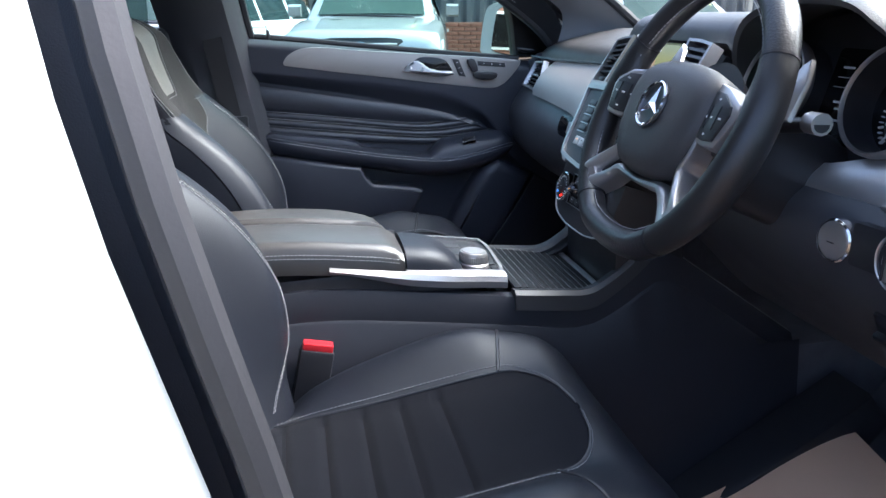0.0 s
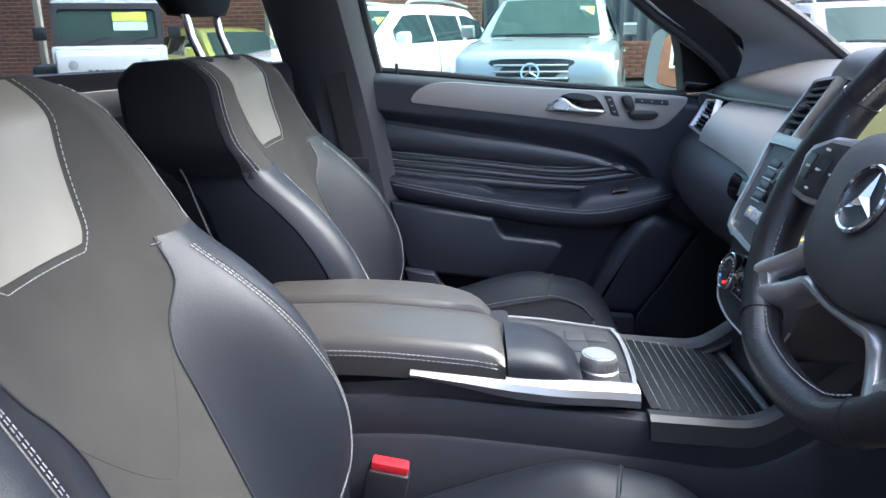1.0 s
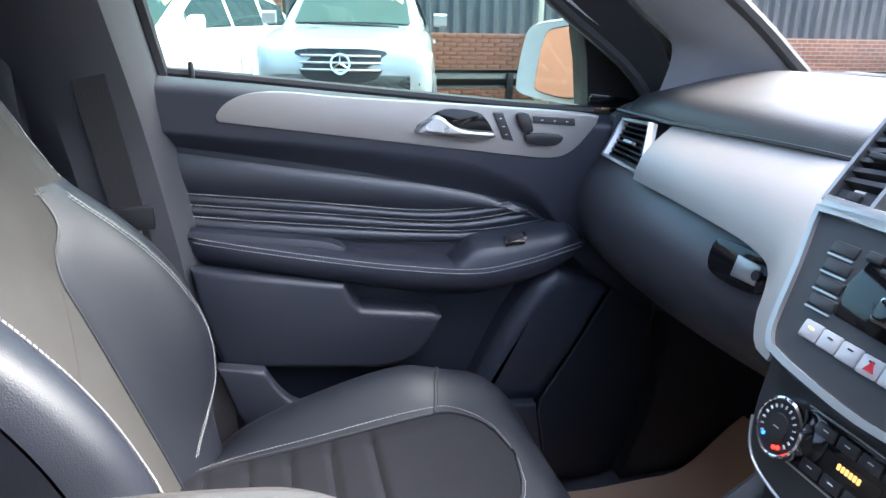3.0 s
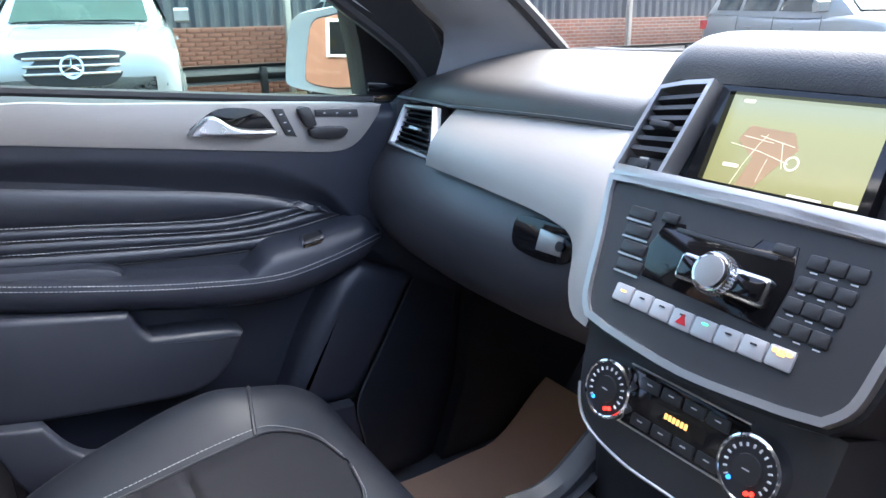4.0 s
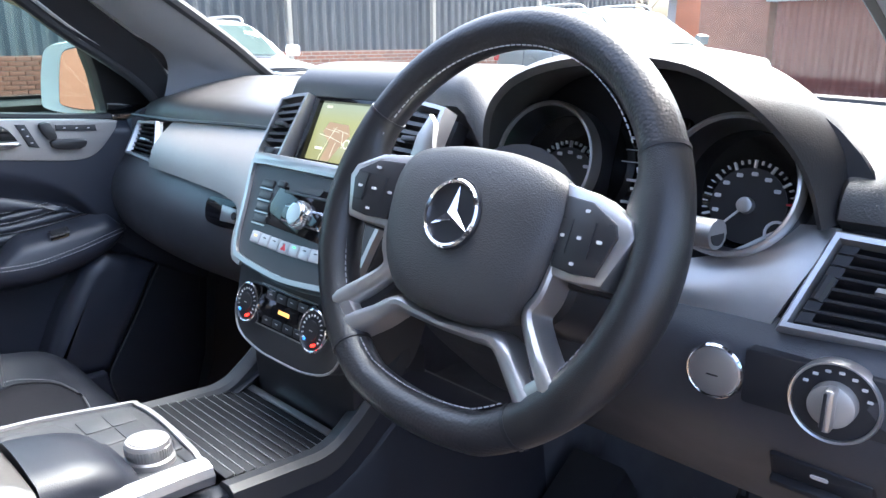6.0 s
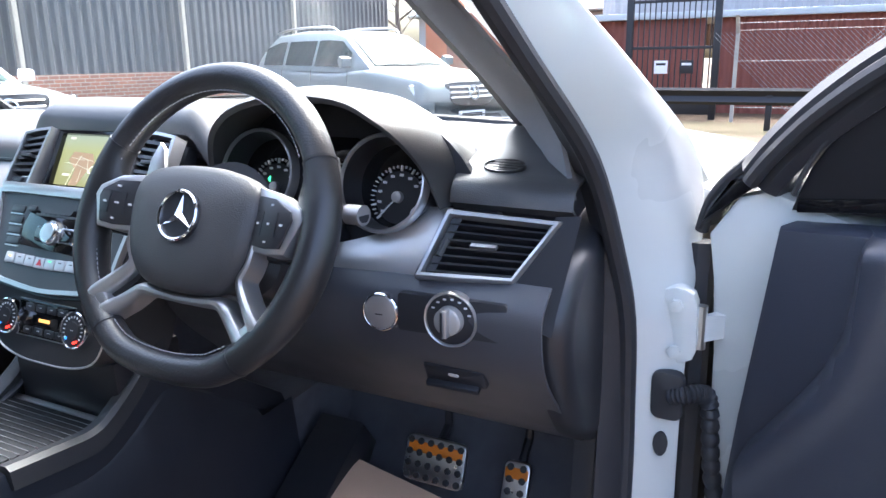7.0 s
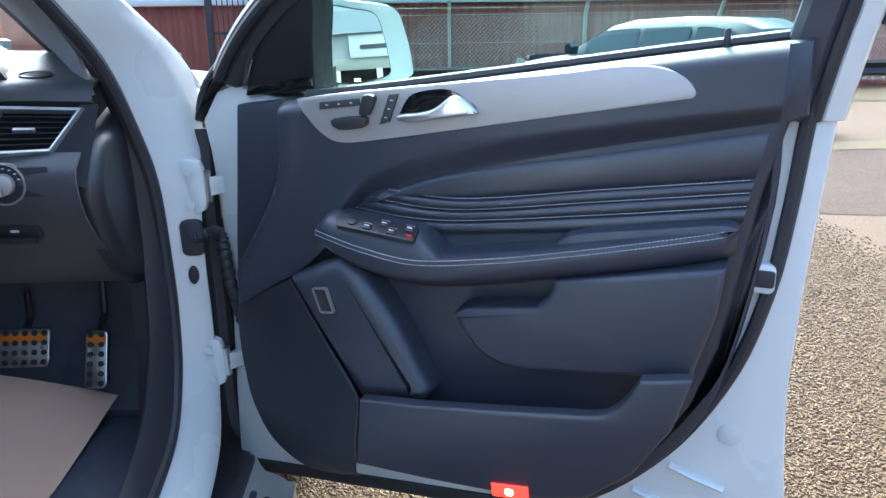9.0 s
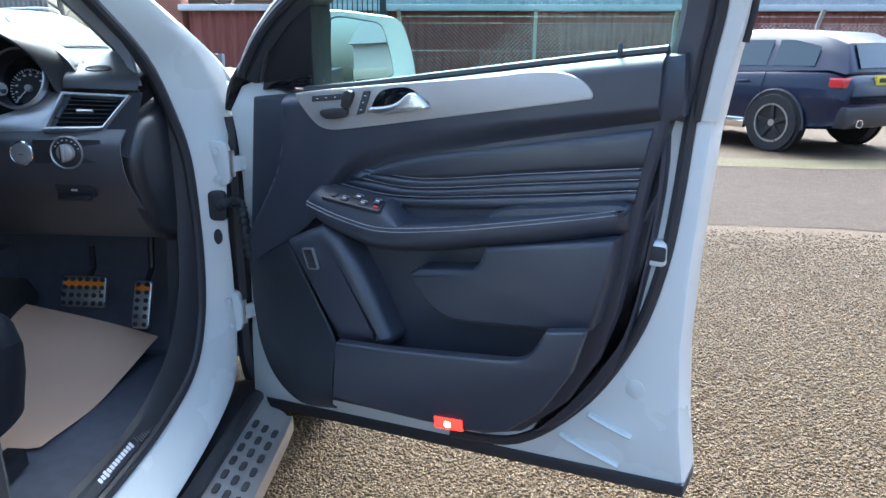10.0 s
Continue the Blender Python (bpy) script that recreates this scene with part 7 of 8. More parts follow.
# ---- outside: ground ----
def islands(name, stops, rough=0.7, bump=0.4):
    m = bpy.data.materials.new(name)
    m.use_nodes = True
    nt = m.node_tree
    b = nt.nodes["Principled BSDF"]
    g, rp = nt.nodes.new("ShaderNodeNewGeometry"), nt.nodes.new("ShaderNodeValToRGB")
    rp.color_ramp.interpolation = "LINEAR"
    el = rp.color_ramp.elements
    el[0].position, el[0].color = 0.0, (*stops[0], 1)
    el[1].position, el[1].color = 1.0, (*stops[-1], 1)
    for k, c in enumerate(stops[1:-1]):
        e = el.new((k + 1) / (len(stops) - 1))
        e.color = (*c, 1)
    nz = nt.nodes.new("ShaderNodeTexNoise")
    nz.inputs["Scale"].default_value = 160
    mx = nt.nodes.new("ShaderNodeMix")
    mx.data_type, mx.blend_type = "RGBA", "MULTIPLY"
    mx.inputs[0].default_value = 0.25
    nt.links.new(g.outputs["Random Per Island"], rp.inputs[0])
    nt.links.new(rp.outputs[0], mx.inputs[6])
    nt.links.new(nz.outputs["Color"], mx.inputs[7])
    nt.links.new(mx.outputs[2], b.inputs["Base Color"])
    b.inputs["Roughness"].default_value = rough
    return m


STONES = islands("gravel stones", [(0.047, 0.024, 0.0065), (0.080, 0.042, 0.0085), (0.098, 0.054, 0.011), (0.060, 0.032, 0.008), (0.150, 0.104, 0.042), (0.086, 0.047, 0.010), (0.050, 0.031, 0.012), (0.115, 0.067, 0.015)], 0.65)
GRAVEL = mat("packed gravel", (0.050, 0.0290, 0.0100), 0.85, vary=0.5, scale=110, bump=1.0, bump_scale=120, voronoi=True, coarse=0.7, fleck=((0.098, 0.060, 0.022), 0.52, 60.0))
GRAVEL.node_tree.nodes["Bump"].inputs["Distance"].default_value = 0.008
WETROAD = mat("damp track", (0.041, 0.029, 0.022), 0.85, spec=0.15, vary=0.45, scale=9, bump=0.8, bump_scale=40, coarse=0.6, fleck=((0.068, 0.045, 0.028), 0.55, 45.0))
WETROAD.node_tree.nodes["Bump"].inputs["Distance"].default_value = 0.01
GRASS = mat("thin grass", (0.052, 0.050, 0.016), 0.95, vary=0.5, scale=18, bump=1.0, bump_scale=60, fleck=((0.085, 0.058, 0.028), 0.46, 24.0))


def strip(name, x0, x1, y0, y1, z, material, label, wob=0.25, cat_="ground"):
    n = 60
    bm = bmesh.new()
    rows = []
    for k in range(n + 1):
        y = lerp(y0, y1, k / n)
        w0, w1 = (wob * noise.noise(Vector((y * 0.7, x, 3.0))) for x in (x0, x1))
        rows.append([Vector((lerp(x0 + w0, x1 + w1, j / 6), y, z)) for j in range(7)])
    return solid(name, loft(rows, closed=False, bm=bm), material, label, cat_, "structure")


b = bmesh.new()
bmesh.ops.create_grid(b, x_segments=2, y_segments=2, size=400)
solid("ground", b, GRAVEL, "tan packed gravel ground", "ground", "structure")
strip("road", 4.6, 7.4, -40, 2.5, 0.004, WETROAD, "damp brown gravel track", 0.35, "track")
strip("grass_verge", 7.45, 8.1, -40, 2.0, 0.006, GRASS, "thin patchy grass along the track", 0.3, "grass")
strip("grass_verge", 13.4, 15.8, -40, 10.0, 0.006, GRASS, "rough grass at the foot of the fence", 0.3, "grass")


def stones():
    rng = np.random.default_rng(5)
    octa = np.array([(1, 0, 0), (-1, 0, 0), (0, 1, 0), (0, -1, 0), (0, 0, 1), (0, 0, -1)], float)
    tri = np.array([(0, 2, 4), (2, 1, 4), (1, 3, 4), (3, 0, 4), (2, 0, 5), (1, 2, 5), (3, 1, 5), (0, 3, 5)])
    n = 230000
    x = 0.55 + 3.9 * rng.random(n) ** 1.45
    y = -0.75 - 3.4 * rng.random(n) ** 1.15
    edge = np.minimum.reduce([(x - 0.55) / 0.1, (4.45 - x) / 1.3, (-0.72 - y) / 0.05, (y + 4.15) / 1.0])
    keep = rng.random(n) < np.clip(edge, 0, 1)
    x, y = x[keep], y[keep]
    n = len(x)
    r = rng.uniform(0.0030, 0.0066, n) * (1 + 0.45 * (x - 0.5) / 3.5)
    a = rng.uniform(0, 2 * np.pi, n)
    v = (octa[None] + rng.uniform(-0.32, 0.32, (n, 6, 3))) * r[:, None, None]
    v = v * np.stack([rng.uniform(0.95, 1.5, n), rng.uniform(0.75, 1.1, n), rng.uniform(0.55, 0.9, n)], 1)[:, None]
    c, s = np.cos(a)[:, None], np.sin(a)[:, None]
    w = np.stack([v[..., 0] * c - v[..., 1] * s + x[:, None], v[..., 0] * s + v[..., 1] * c + y[:, None], v[..., 2] + (r * rng.uniform(0.0, 0.55, n))[:, None]], -1)
    f = (tri[None] + 6 * np.arange(n)[:, None, None]).reshape(-1).astype(np.int32)
    me = bpy.data.meshes.new("gravel_stones")
    me.vertices.add(6 * n)
    me.vertices.foreach_set("co", w.reshape(-1))
    me.loops.add(len(f))
    me.loops.foreach_set("vertex_index", f)
    me.polygons.add(8 * n)
    me.polygons.foreach_set("loop_start", np.arange(0, 24 * n, 3, dtype=np.int32))
    me.update(calc_edges=True)
    me.shade_smooth()
    me.materials.append(STONES)
    return tagged(new("gravel_stones", me), "loose tan and brown pea gravel beside the car", "gravel", kind="stuff")


stones()


# ---- outside: yard walls and fences ----
def brickwork():
    m = bpy.data.materials.new("distant brickwork")
    m.use_nodes = True
    nt = m.node_tree
    b = nt.nodes["Principled BSDF"]
    b.inputs["Roughness"].default_value = 0.85
    tx, mp, bk = nt.nodes.new("ShaderNodeTexCoord"), nt.nodes.new("ShaderNodeMapping"), nt.nodes.new("ShaderNodeTexBrick")
    mp.inputs["Rotation"].default_value = (radians(90), 0, 0)
    nt.links.new(tx.outputs["Object"], mp.inputs[0])
    nt.links.new(mp.outputs[0], bk.inputs["Vector"])
    for k, c in (("Color1", (0.26, 0.105, 0.065)), ("Color2", (0.18, 0.08, 0.055)), ("Mortar", (0.30, 0.26, 0.22))):
        bk.inputs[k].default_value = (*c, 1)
    bk.inputs["Scale"].default_value = 1.0
    bk.inputs["Brick Width"].default_value, bk.inputs["Row Height"].default_value, bk.inputs["Mortar Size"].default_value = 0.227, 0.0735, 0.008
    nz, mx = nt.nodes.new("ShaderNodeTexNoise"), nt.nodes.new("ShaderNodeMix")
    nz.inputs["Scale"].default_value = 2.5
    mx.data_type, mx.blend_type = "RGBA", "OVERLAY"
    mx.inputs[0].default_value = 0.6
    nt.links.new(bk.outputs["Color"], mx.inputs[6])
    nt.links.new(nz.outputs[0], mx.inputs[7])
    nt.links.new(mx.outputs[2], b.inputs["Base Color"])
    return m


CLAD = mat("dark grey cladding", (0.075, 0.085, 0.095), 0.55, vary=0.15, scale=3, coarse=0.5)
RUST = mat("rust red sheet", (0.20, 0.062, 0.042), 0.7, vary=0.25, scale=8, stretch=(1, 1, 0.25), coarse=0.6)
BRICK = mat("red brick", (0.24, 0.10, 0.065), 0.85, vary=0.3, scale=14, bump=0.5, bump_scale=40)
BRICKWORK = brickwork()
CONCRETE = mat("weathered concrete", (0.38, 0.36, 0.31), 0.85, vary=0.2, scale=15, bump=0.3, bump_scale=80)
FAR_SLATE = mat("grey slate", (0.16, 0.165, 0.17), 0.7, vary=0.35, scale=4, stretch=(1, 1, 6))
ROOFEDGE = mat("pale roof sheet", (0.47, 0.51, 0.50), 0.6, vary=0.12, scale=3)
BLUEWALL = mat("pale blue grey cladding", (0.37, 0.36, 0.355), 0.55, vary=0.08, scale=2)
BLACKIRON = mat("black iron", (0.012, 0.012, 0.013), 0.5, vary=0.2)
WIRE = mat("galvanised wire", (0.30, 0.30, 0.29), 0.5, metal=0.6)
ORANGE = mat("orange cladding", (0.50, 0.15, 0.06), 0.6, vary=0.15, scale=2)
TILE = mat("brown roof tile", (0.16, 0.09, 0.065), 0.85, vary=0.25, scale=10, bump=0.6, bump_scale=20)
BARK = mat("bark", (0.11, 0.085, 0.065), 0.9, vary=0.3, scale=30, bump=0.6, bump_scale=60)


def ribbed(x0, y0, x1, y1, z0, z1, pitch, deep, name, material, label, category):
    """A wall of ribbed sheets between two plan points."""
    a, b_ = Vector((x0, y0, 0)), Vector((x1, y1, 0))
    d = (b_ - a)
    length = d.length
    d.normalize()
    nrm = Vector((-d.y, d.x, 0))
    n = int(length / pitch)
    rows = []
    for k in range(n * 4 + 1):
        s = k * pitch / 4
        o = (0, deep, deep, 0)[k % 4]
        p_ = a + d * s + nrm * o
        rows.append([Vector((p_.x, p_.y, z0)), Vector((p_.x, p_.y, z1))])
    ob = solid(name, sheet(rows, 0.02), material, label, category, "structure", angle=20)
    return ob


# fence behind the row of cars, on a brick footing
ribbed(0.4, 12.5, 22.2, 12.5, 1.12, 4.6, 0.24, 0.05, "fence_panels", CLAD, "dark grey ribbed metal fence", "fence")
back_wall = thing("brick_wall", "low red brick wall under the fence", "wall", kind="structure")
part("core", rbox((0.4, 12.40, 0.0), (22.2, 12.62, 1.12), 0), BRICKWORK, back_wall)
bme = mesh_from("brick", rbox((0, -0.012, 0), (0.215, 0.10, 0.065), 0.004), BRICK)
for r_ in range(15):
    for k in range(20):
        ob = new("brick", bme)
        ob.parent = back_wall
        ob.location = (1.9 + 0.227 * k + (0.11 if r_ % 2 else 0), 12.385, 0.01 + 0.0735 * r_)
post_me = mesh_from("fence_post", rbox((-0.05, -0.05, 0), (0.05, 0.05, 4.0), 0.01), CONCRETE)
for k in range(8):
    ob = tagged(new("fence_post", post_me), "pale concrete post in front of the dark fence", "post", "fence posts")
    ob.location = (-11.3 + 4.0 * k, 12.25, 0)


solid("brick_building", rbox((-22, 13.6, 0), (0.38, 18.0, 2.55), 0.02), BRICKWORK, "low red-brown brick building behind the parked cars", "building", "structure")
solid("brick_building_roof", rbox((-22.2, 13.4, 2.55), (0.40, 18.2, 2.75), 0.03), ROOFEDGE, "pale sheet roof of the brick building", "roof", "structure")


def guard_rail(x0, y0, x1, y1, z):
    th = thing("guard_rail", "black steel guard rail on short posts", "guard rail", pose(x0, y0, 0))
    d = Vector((x1 - x0, y1 - y0, 0))
    u = d.normalized()
    nn = Vector((-u.y, u.x, 0))
    prof_ = [(-0.15, 0.0), (-0.10, 0.04), (-0.05, 0.0), (0.0, -0.02), (0.05, 0.0), (0.10, 0.04), (0.15, 0.0)]
    part("beam", sheet([[u * s + nn * o + Vector((0, 0, z + h)) for h, o in prof_] for s in (0, d.length / 2, d.length)], 0.004), BLACKIRON, th)
    for k in range(int(d.length / 2) + 1):
        q = u * (2.0 * k) - nn * 0.06
        part("post", rbox((q.x - 0.05, q.y - 0.05, 0), (q.x + 0.05, q.y + 0.05, z + 0.1), 0.005), BLACKIRON, th)


guard_rail(-14, 11.7, 15, 11.7, 0.40)
guard_rail(14.2, -24, 14.2, 2.4, 0.60)
# rust-red sheds beyond the track, with a pale roof edge and concrete posts
ribbed(18.5, 6.6, 18.5, 1.6, 0, 2.15, 0.30, 0.05, "shed_wall", RUST, "rust red ribbed shed wall", "shed")
ribbed(18.5, 1.5, 18.5, -34, 0, 2.17, 0.22, 0.04, "shed_wall", RUST, "rust red ribbed shed wall", "shed")
solid("shed_roof", rbox((18.3, -34, 2.15), (22.0, 6.8, 2.30), 0.02), ROOFEDGE, "pale sheet roof over the sheds", "roof", "structure")
ribbed(22.0, 5.2, 22.0, -34, 1.5, 7.0, 0.35, 0.05, "far_wall", BLUEWALL, "pale blue-grey clad building", "building")
far_house = thing("far_house", "grey house with a dark slate roof beyond the sheds", "house", pose(32.0, 11.0, 0))
part("wall", rbox((-3.0, -4.2, 0), (3.0, 4.2, 3.2), 0.02), BLUEWALL, far_house)
part("roof", loft([[Vector((-3.4, y, 3.15)), Vector((0, y, 5.0)), Vector((3.4, y, 3.15)), Vector((3.4, y, 3.0)), Vector((-3.4, y, 3.0))] for y in (-4.5, 4.5)]), FAR_SLATE, far_house, "dark slate pitched roof")
part("chimney", rbox((-0.3, 1.2, 4.3), (0.3, 2.0, 5.7), 0.02), FAR_SLATE, far_house)
part("gutter", tube([Vector((-3.45, -4.5, 3.08)), Vector((-3.45, 4.5, 3.08))], 0.06, 8), ROOFEDGE, far_house)
solid("far_block", rbox((21.5, 9.9, 0), (22.6, 10.8, 4.2), 0.02), ORANGE, "orange clad workshop", "building", "structure")
cp = mesh_from("yard_post", loft([[Vector((x + 0.05 * math.cos(a), 0.05 * math.sin(a), z)) for a in (math.pi / 4 + math.pi / 2 * k for k in range(4))] for x, z in ((0, 0), (0, 1.72), (-0.10, 1.86), (-0.26, 2.06))]), CONCRETE)
for k in range(9):
    ob = tagged(new("yard_post", cp), "cranked concrete fence post", "post", "yard posts")
    ob.location = (16.0, 0.8 - 2.95 * k, 0)
net = bmesh.new()
for k in range(240):
    for sgn in (1, -1):
        y0_ = -0.2 - 0.09 * k
        if y0_ > -21:
            z_top = 1.75
            a, c = Vector((15.95, y0_, 0.25)), Vector((15.95, y0_ - sgn * 1.5, z_top))
            tube([a, a.lerp(c, 0.5), c], 0.004, 3, bm=net, caps=False)
for z in (0.3, 1.2, 1.78, 1.92):
    tube([Vector((15.94, 0.8, z)), Vector((15.94, -10, z)), Vector((15.94, -23, z))], 0.005, 4, bm=net)
solid("wire_fence", net, WIRE, "galvanised chain-link fence on concrete posts", "fence")
gate = thing("iron_gate", "black iron gate of upright bars with two notices", "gate", pose(16.5, 0.2, 0))
for y in (1.05, 2.85):
    part("gate_post", rbox((-0.06, y - 0.07, 0), (0.06, y + 0.07, 2.6), 0.01), BLACKIRON, gate)
for k in range(15):
    part("gate_bar", rbox((-0.012, 1.16 + 0.115 * k, 0.35), (0.012, 1.184 + 0.115 * k, 2.5), 0.003), BLACKIRON, gate)
for z in (0.45, 1.45, 2.40):
    part("gate_rail", rbox((-0.025, 1.05, z), (0.025, 2.85, z + 0.06), 0.004), BLACKIRON, gate)
part("kick_board", rbox((-0.03, 1.05, 0.10), (0.03, 2.85, 0.55), 0.01), BLACKIRON, gate)
for y, mt in ((2.15, WHITE_PRINT), (1.62, BLACKIRON)):
    nt_ = part("notice", rbox((-0.045, y - 0.14, 0.95), (-0.03, y + 0.14, 1.22), 0.003), mt, gate, "small notice board")
    part("notice_bar", rbox((-0.047, y - 0.10, 1.12), (-0.045, y + 0.10, 1.17), 0), BLACKIRON if mt is WHITE_PRINT else WHITE_PRINT, nt_)
solid("boundary_wall", rbox((18.45, 6.75, 0), (18.9, 8.5, 2.5), 0.02), BRICK, "brown brick boundary wall beside the sheds", "wall", "structure")
# buildings behind the camera, seen in the mirrors
def brick_house(m):
    th = thing("brick_house", "red brick house with a brown tiled roof", "house", m)
    part("wall", rbox((-5, -3.5, 0), (5, 3.5, 4.6), 0.02), BRICK, th)
    part("roof", loft([[Vector((x, -3.9, 4.5)), Vector((x, 0, 7.2)), Vector((x, 3.9, 4.5))] for x in (-5.3, 5.3)]), TILE, th)
    part("chimney", rbox((2.5, -0.4, 6.4), (3.3, 0.4, 8.2), 0.02), BRICK, th)
    for x in (-3.2, 0, 3.2):
        for z in (0.9, 3.0):
            w = part("window", rbox((x - 0.6, -3.56, z), (x + 0.6, -3.46, z + 1.1), 0.01), WHITE_PRINT, th)
            part("pane", rbox((x - 0.52, -3.575, z + 0.08), (x + 0.52, -3.55, z + 1.02), 0), PIANO, w)


brick_house(pose(-19, 15, 0, 0, 0, 40))
shop = thing("clad_building", "pale clad workshop with a white sign board", "building", pose(-2.0, -46, 0))
part("wall", rbox((-7, -3, 0), (7, 3, 4.2), 0.02), BLUEWALL, shop)
part("roof", loft([[Vector((x, -3.3, 4.1)), Vector((x, 0, 5.6)), Vector((x, 3.3, 4.1))] for x in (-7.2, 7.2)]), CLAD, shop)
part("sign_board", rbox((-1.8, 3.05, 2.75), (2.2, 3.16, 4.0), 0.02), WHITE_PRINT, shop)
part("sign_bar", rbox((-1.2, 3.16, 3.20), (1.6, 3.18, 3.45), 0.0), CLAD, shop)
part("beam", rbox((-7.05, 2.90, 2.10), (7.05, 3.06, 2.72), 0.02), CONCRETE, shop, "cream beam over the bays")
# the bays' dark inside is a black sheet laid on the solid wall
part("bay_shade", rbox((-6.9, 3.0, 0.0), (6.9, 3.02, 2.10), 0.0), PIANO, shop, "black sheet for the shade inside the open bays")
for x in (-5.0, -2.6, -0.2, 2.2, 4.6):
    part("column", rbox((x - 0.16, 3.0, 0.0), (x + 0.16, 3.12, 2.10), 0.01), WHITE_PRINT, shop)
for x in (-3.6, -1.5, 0.9, 3.3):
    part("bay_lamp", rbox((x - 0.18, 3.02, 1.45), (x + 0.18, 3.05, 1.62), 0.02), LAMP_CORE, shop, "warm lamp in the bay")


def bare_tree(m, seed):
    rng = random.Random(seed)
    th = thing("bare_tree", "leafless tree with many thin twigs", "tree", m)
    part("trunk", tube([Vector((0, 0, 0)), Vector((0.08, 0.02, 1.6)), Vector((0.0, 0.1, 3.2)), Vector((0.1, 0.0, 5.0))], lambda t: lerp(0.17, 0.06, t), 8), BARK, th)
    bm = bmesh.new()

    def grow(p, d, r, depth):
        q = p + d * rng.uniform(0.8, 1.3) * (0.55 + 0.25 * depth)
        tube([p, p.lerp(q, 0.5) + Vector((rng.uniform(-0.05, 0.05), rng.uniform(-0.05, 0.05), 0)), q], lambda t: lerp(r, r * 0.6, t), 4, bm=bm, caps=False)
        if depth:
            for _ in range(3):
                e = (d + Vector((rng.uniform(-0.8, 0.8), rng.uniform(-0.8, 0.8), rng.uniform(-0.2, 0.6)))).normalized()
                grow(q, e, r * 0.6, depth - 1)
    for k in range(9):
        a = 2.4 * k
        grow(Vector((0.03, 0.05, 2.2 + 0.32 * k)), Vector((math.cos(a), math.sin(a), 0.7)).normalized(), 0.05, 3)
    part("crown", bm, BARK, th, "bare branches and twigs")


bare_tree(pose(-12, 13, 0), 3)
bare_tree(pose(27, 15, 0), 4)
bare_tree(pose(25, 8, 0), 5)


# ---- parked cars ----
TYRE = mat("tyre rubber", (0.015, 0.015, 0.016), 0.75, vary=0.2)
ALLOY = mat("alloy wheel", (0.45, 0.46, 0.47), 0.3, metal=0.9)
DARKGLASS = mat("car window glass", (0.020, 0.035, 0.040), 0.05, vary=0.1, spec=0.6, rough_vary=0.01)
SCREENGLASS = mat("car windscreen glass", (0.042, 0.068, 0.064), 0.25, vary=0.3, spec=0.02, scale=2, rough_vary=0.01)
LENS = mat("headlamp lens", (0.55, 0.58, 0.62), 0.12, metal=0.3, vary=0.2, scale=25, coat=1.0)
TAIL = mat("tail lamp", (0.50, 0.015, 0.02), 0.12, vary=0.2, scale=20, coat=1.0)
YELLOWSIGN = mat("yellow price card", (0.62, 0.66, 0.10), 0.6, vary=0.05)
CYANSIGN = mat("pale blue price card", (0.50, 0.68, 0.70), 0.6, vary=0.05)
PLATE = mat("yellow number plate", (0.70, 0.55, 0.03), 0.5, vary=0.05)


def paint(name, base, metal=0.0, rough=0.3):
    return mat(name, base, rough, metal=metal, vary=0.05, scale=3, coat=0.9)


P_WHITE = paint("white paint", (0.74, 0.76, 0.78))
P_SILVER = mat("silver paint", (0.20, 0.225, 0.23), 0.45, metal=0.35, vary=0.06, scale=3, coat=0.15)
P_GREY = paint("pale silver blue paint", (0.40, 0.42, 0.44), 0.5)
P_BLUE = mat("dark blue paint", (0.006, 0.010, 0.030), 0.35, vary=0.05, scale=3, coat=0.35, spec=0.3)
P_LIME = paint("lime green paint", (0.42, 0.44, 0.08))


def wheel_of(parent, x, y, r, w, sg, spokes=None):
    wf = lambda a, b_, d: Vector((x + a, y + sg * d, r + b_))
    wl = part("wheel", lathe([(r * 0.68, -w / 2), (r * 0.95, -w / 2), (r, -w * 0.3), (r, w * 0.3), (r * 0.95, w / 2), (r * 0.68, w / 2), (r * 0.66, 0.3 * w)], wf, 32), TYRE, parent, "black tyre on an alloy wheel")
    part("rim", lathe([(r * 0.67, w * 0.30), (r * 0.67, w * 0.5), (r * 0.62, w * 0.5), (r * 0.60, w * 0.1), (r * 0.1, w * 0.05)], wf, 32), PLASTIC, wl)
    part("rim_ring", ring_plate(circle(r * 0.67, 32), circle(r * 0.61, 32), wf, w * 0.3, w * 0.51), ALLOY, wl)
    for k in range(5):
        a = 2 * pi * k / 5 + 0.3
        c, s = math.cos(a), math.sin(a)
        q = [Vector((c * u - s * v, s * u + c * v)) for u, v in ((r * 0.06, -r * 0.09), (r * 0.63, -r * 0.07), (r * 0.63, r * 0.07), (r * 0.06, r * 0.09))]
        part("spoke", prism(q, wf, w * 0.25, w * 0.46, 0.006), spokes or ALLOY, wl)
    part("hub_cap", lathe([(r * 0.13, w * 0.3), (r * 0.12, w * 0.48), (r * 0.05, w * 0.49)], wf, 16), ALLOY, wl)


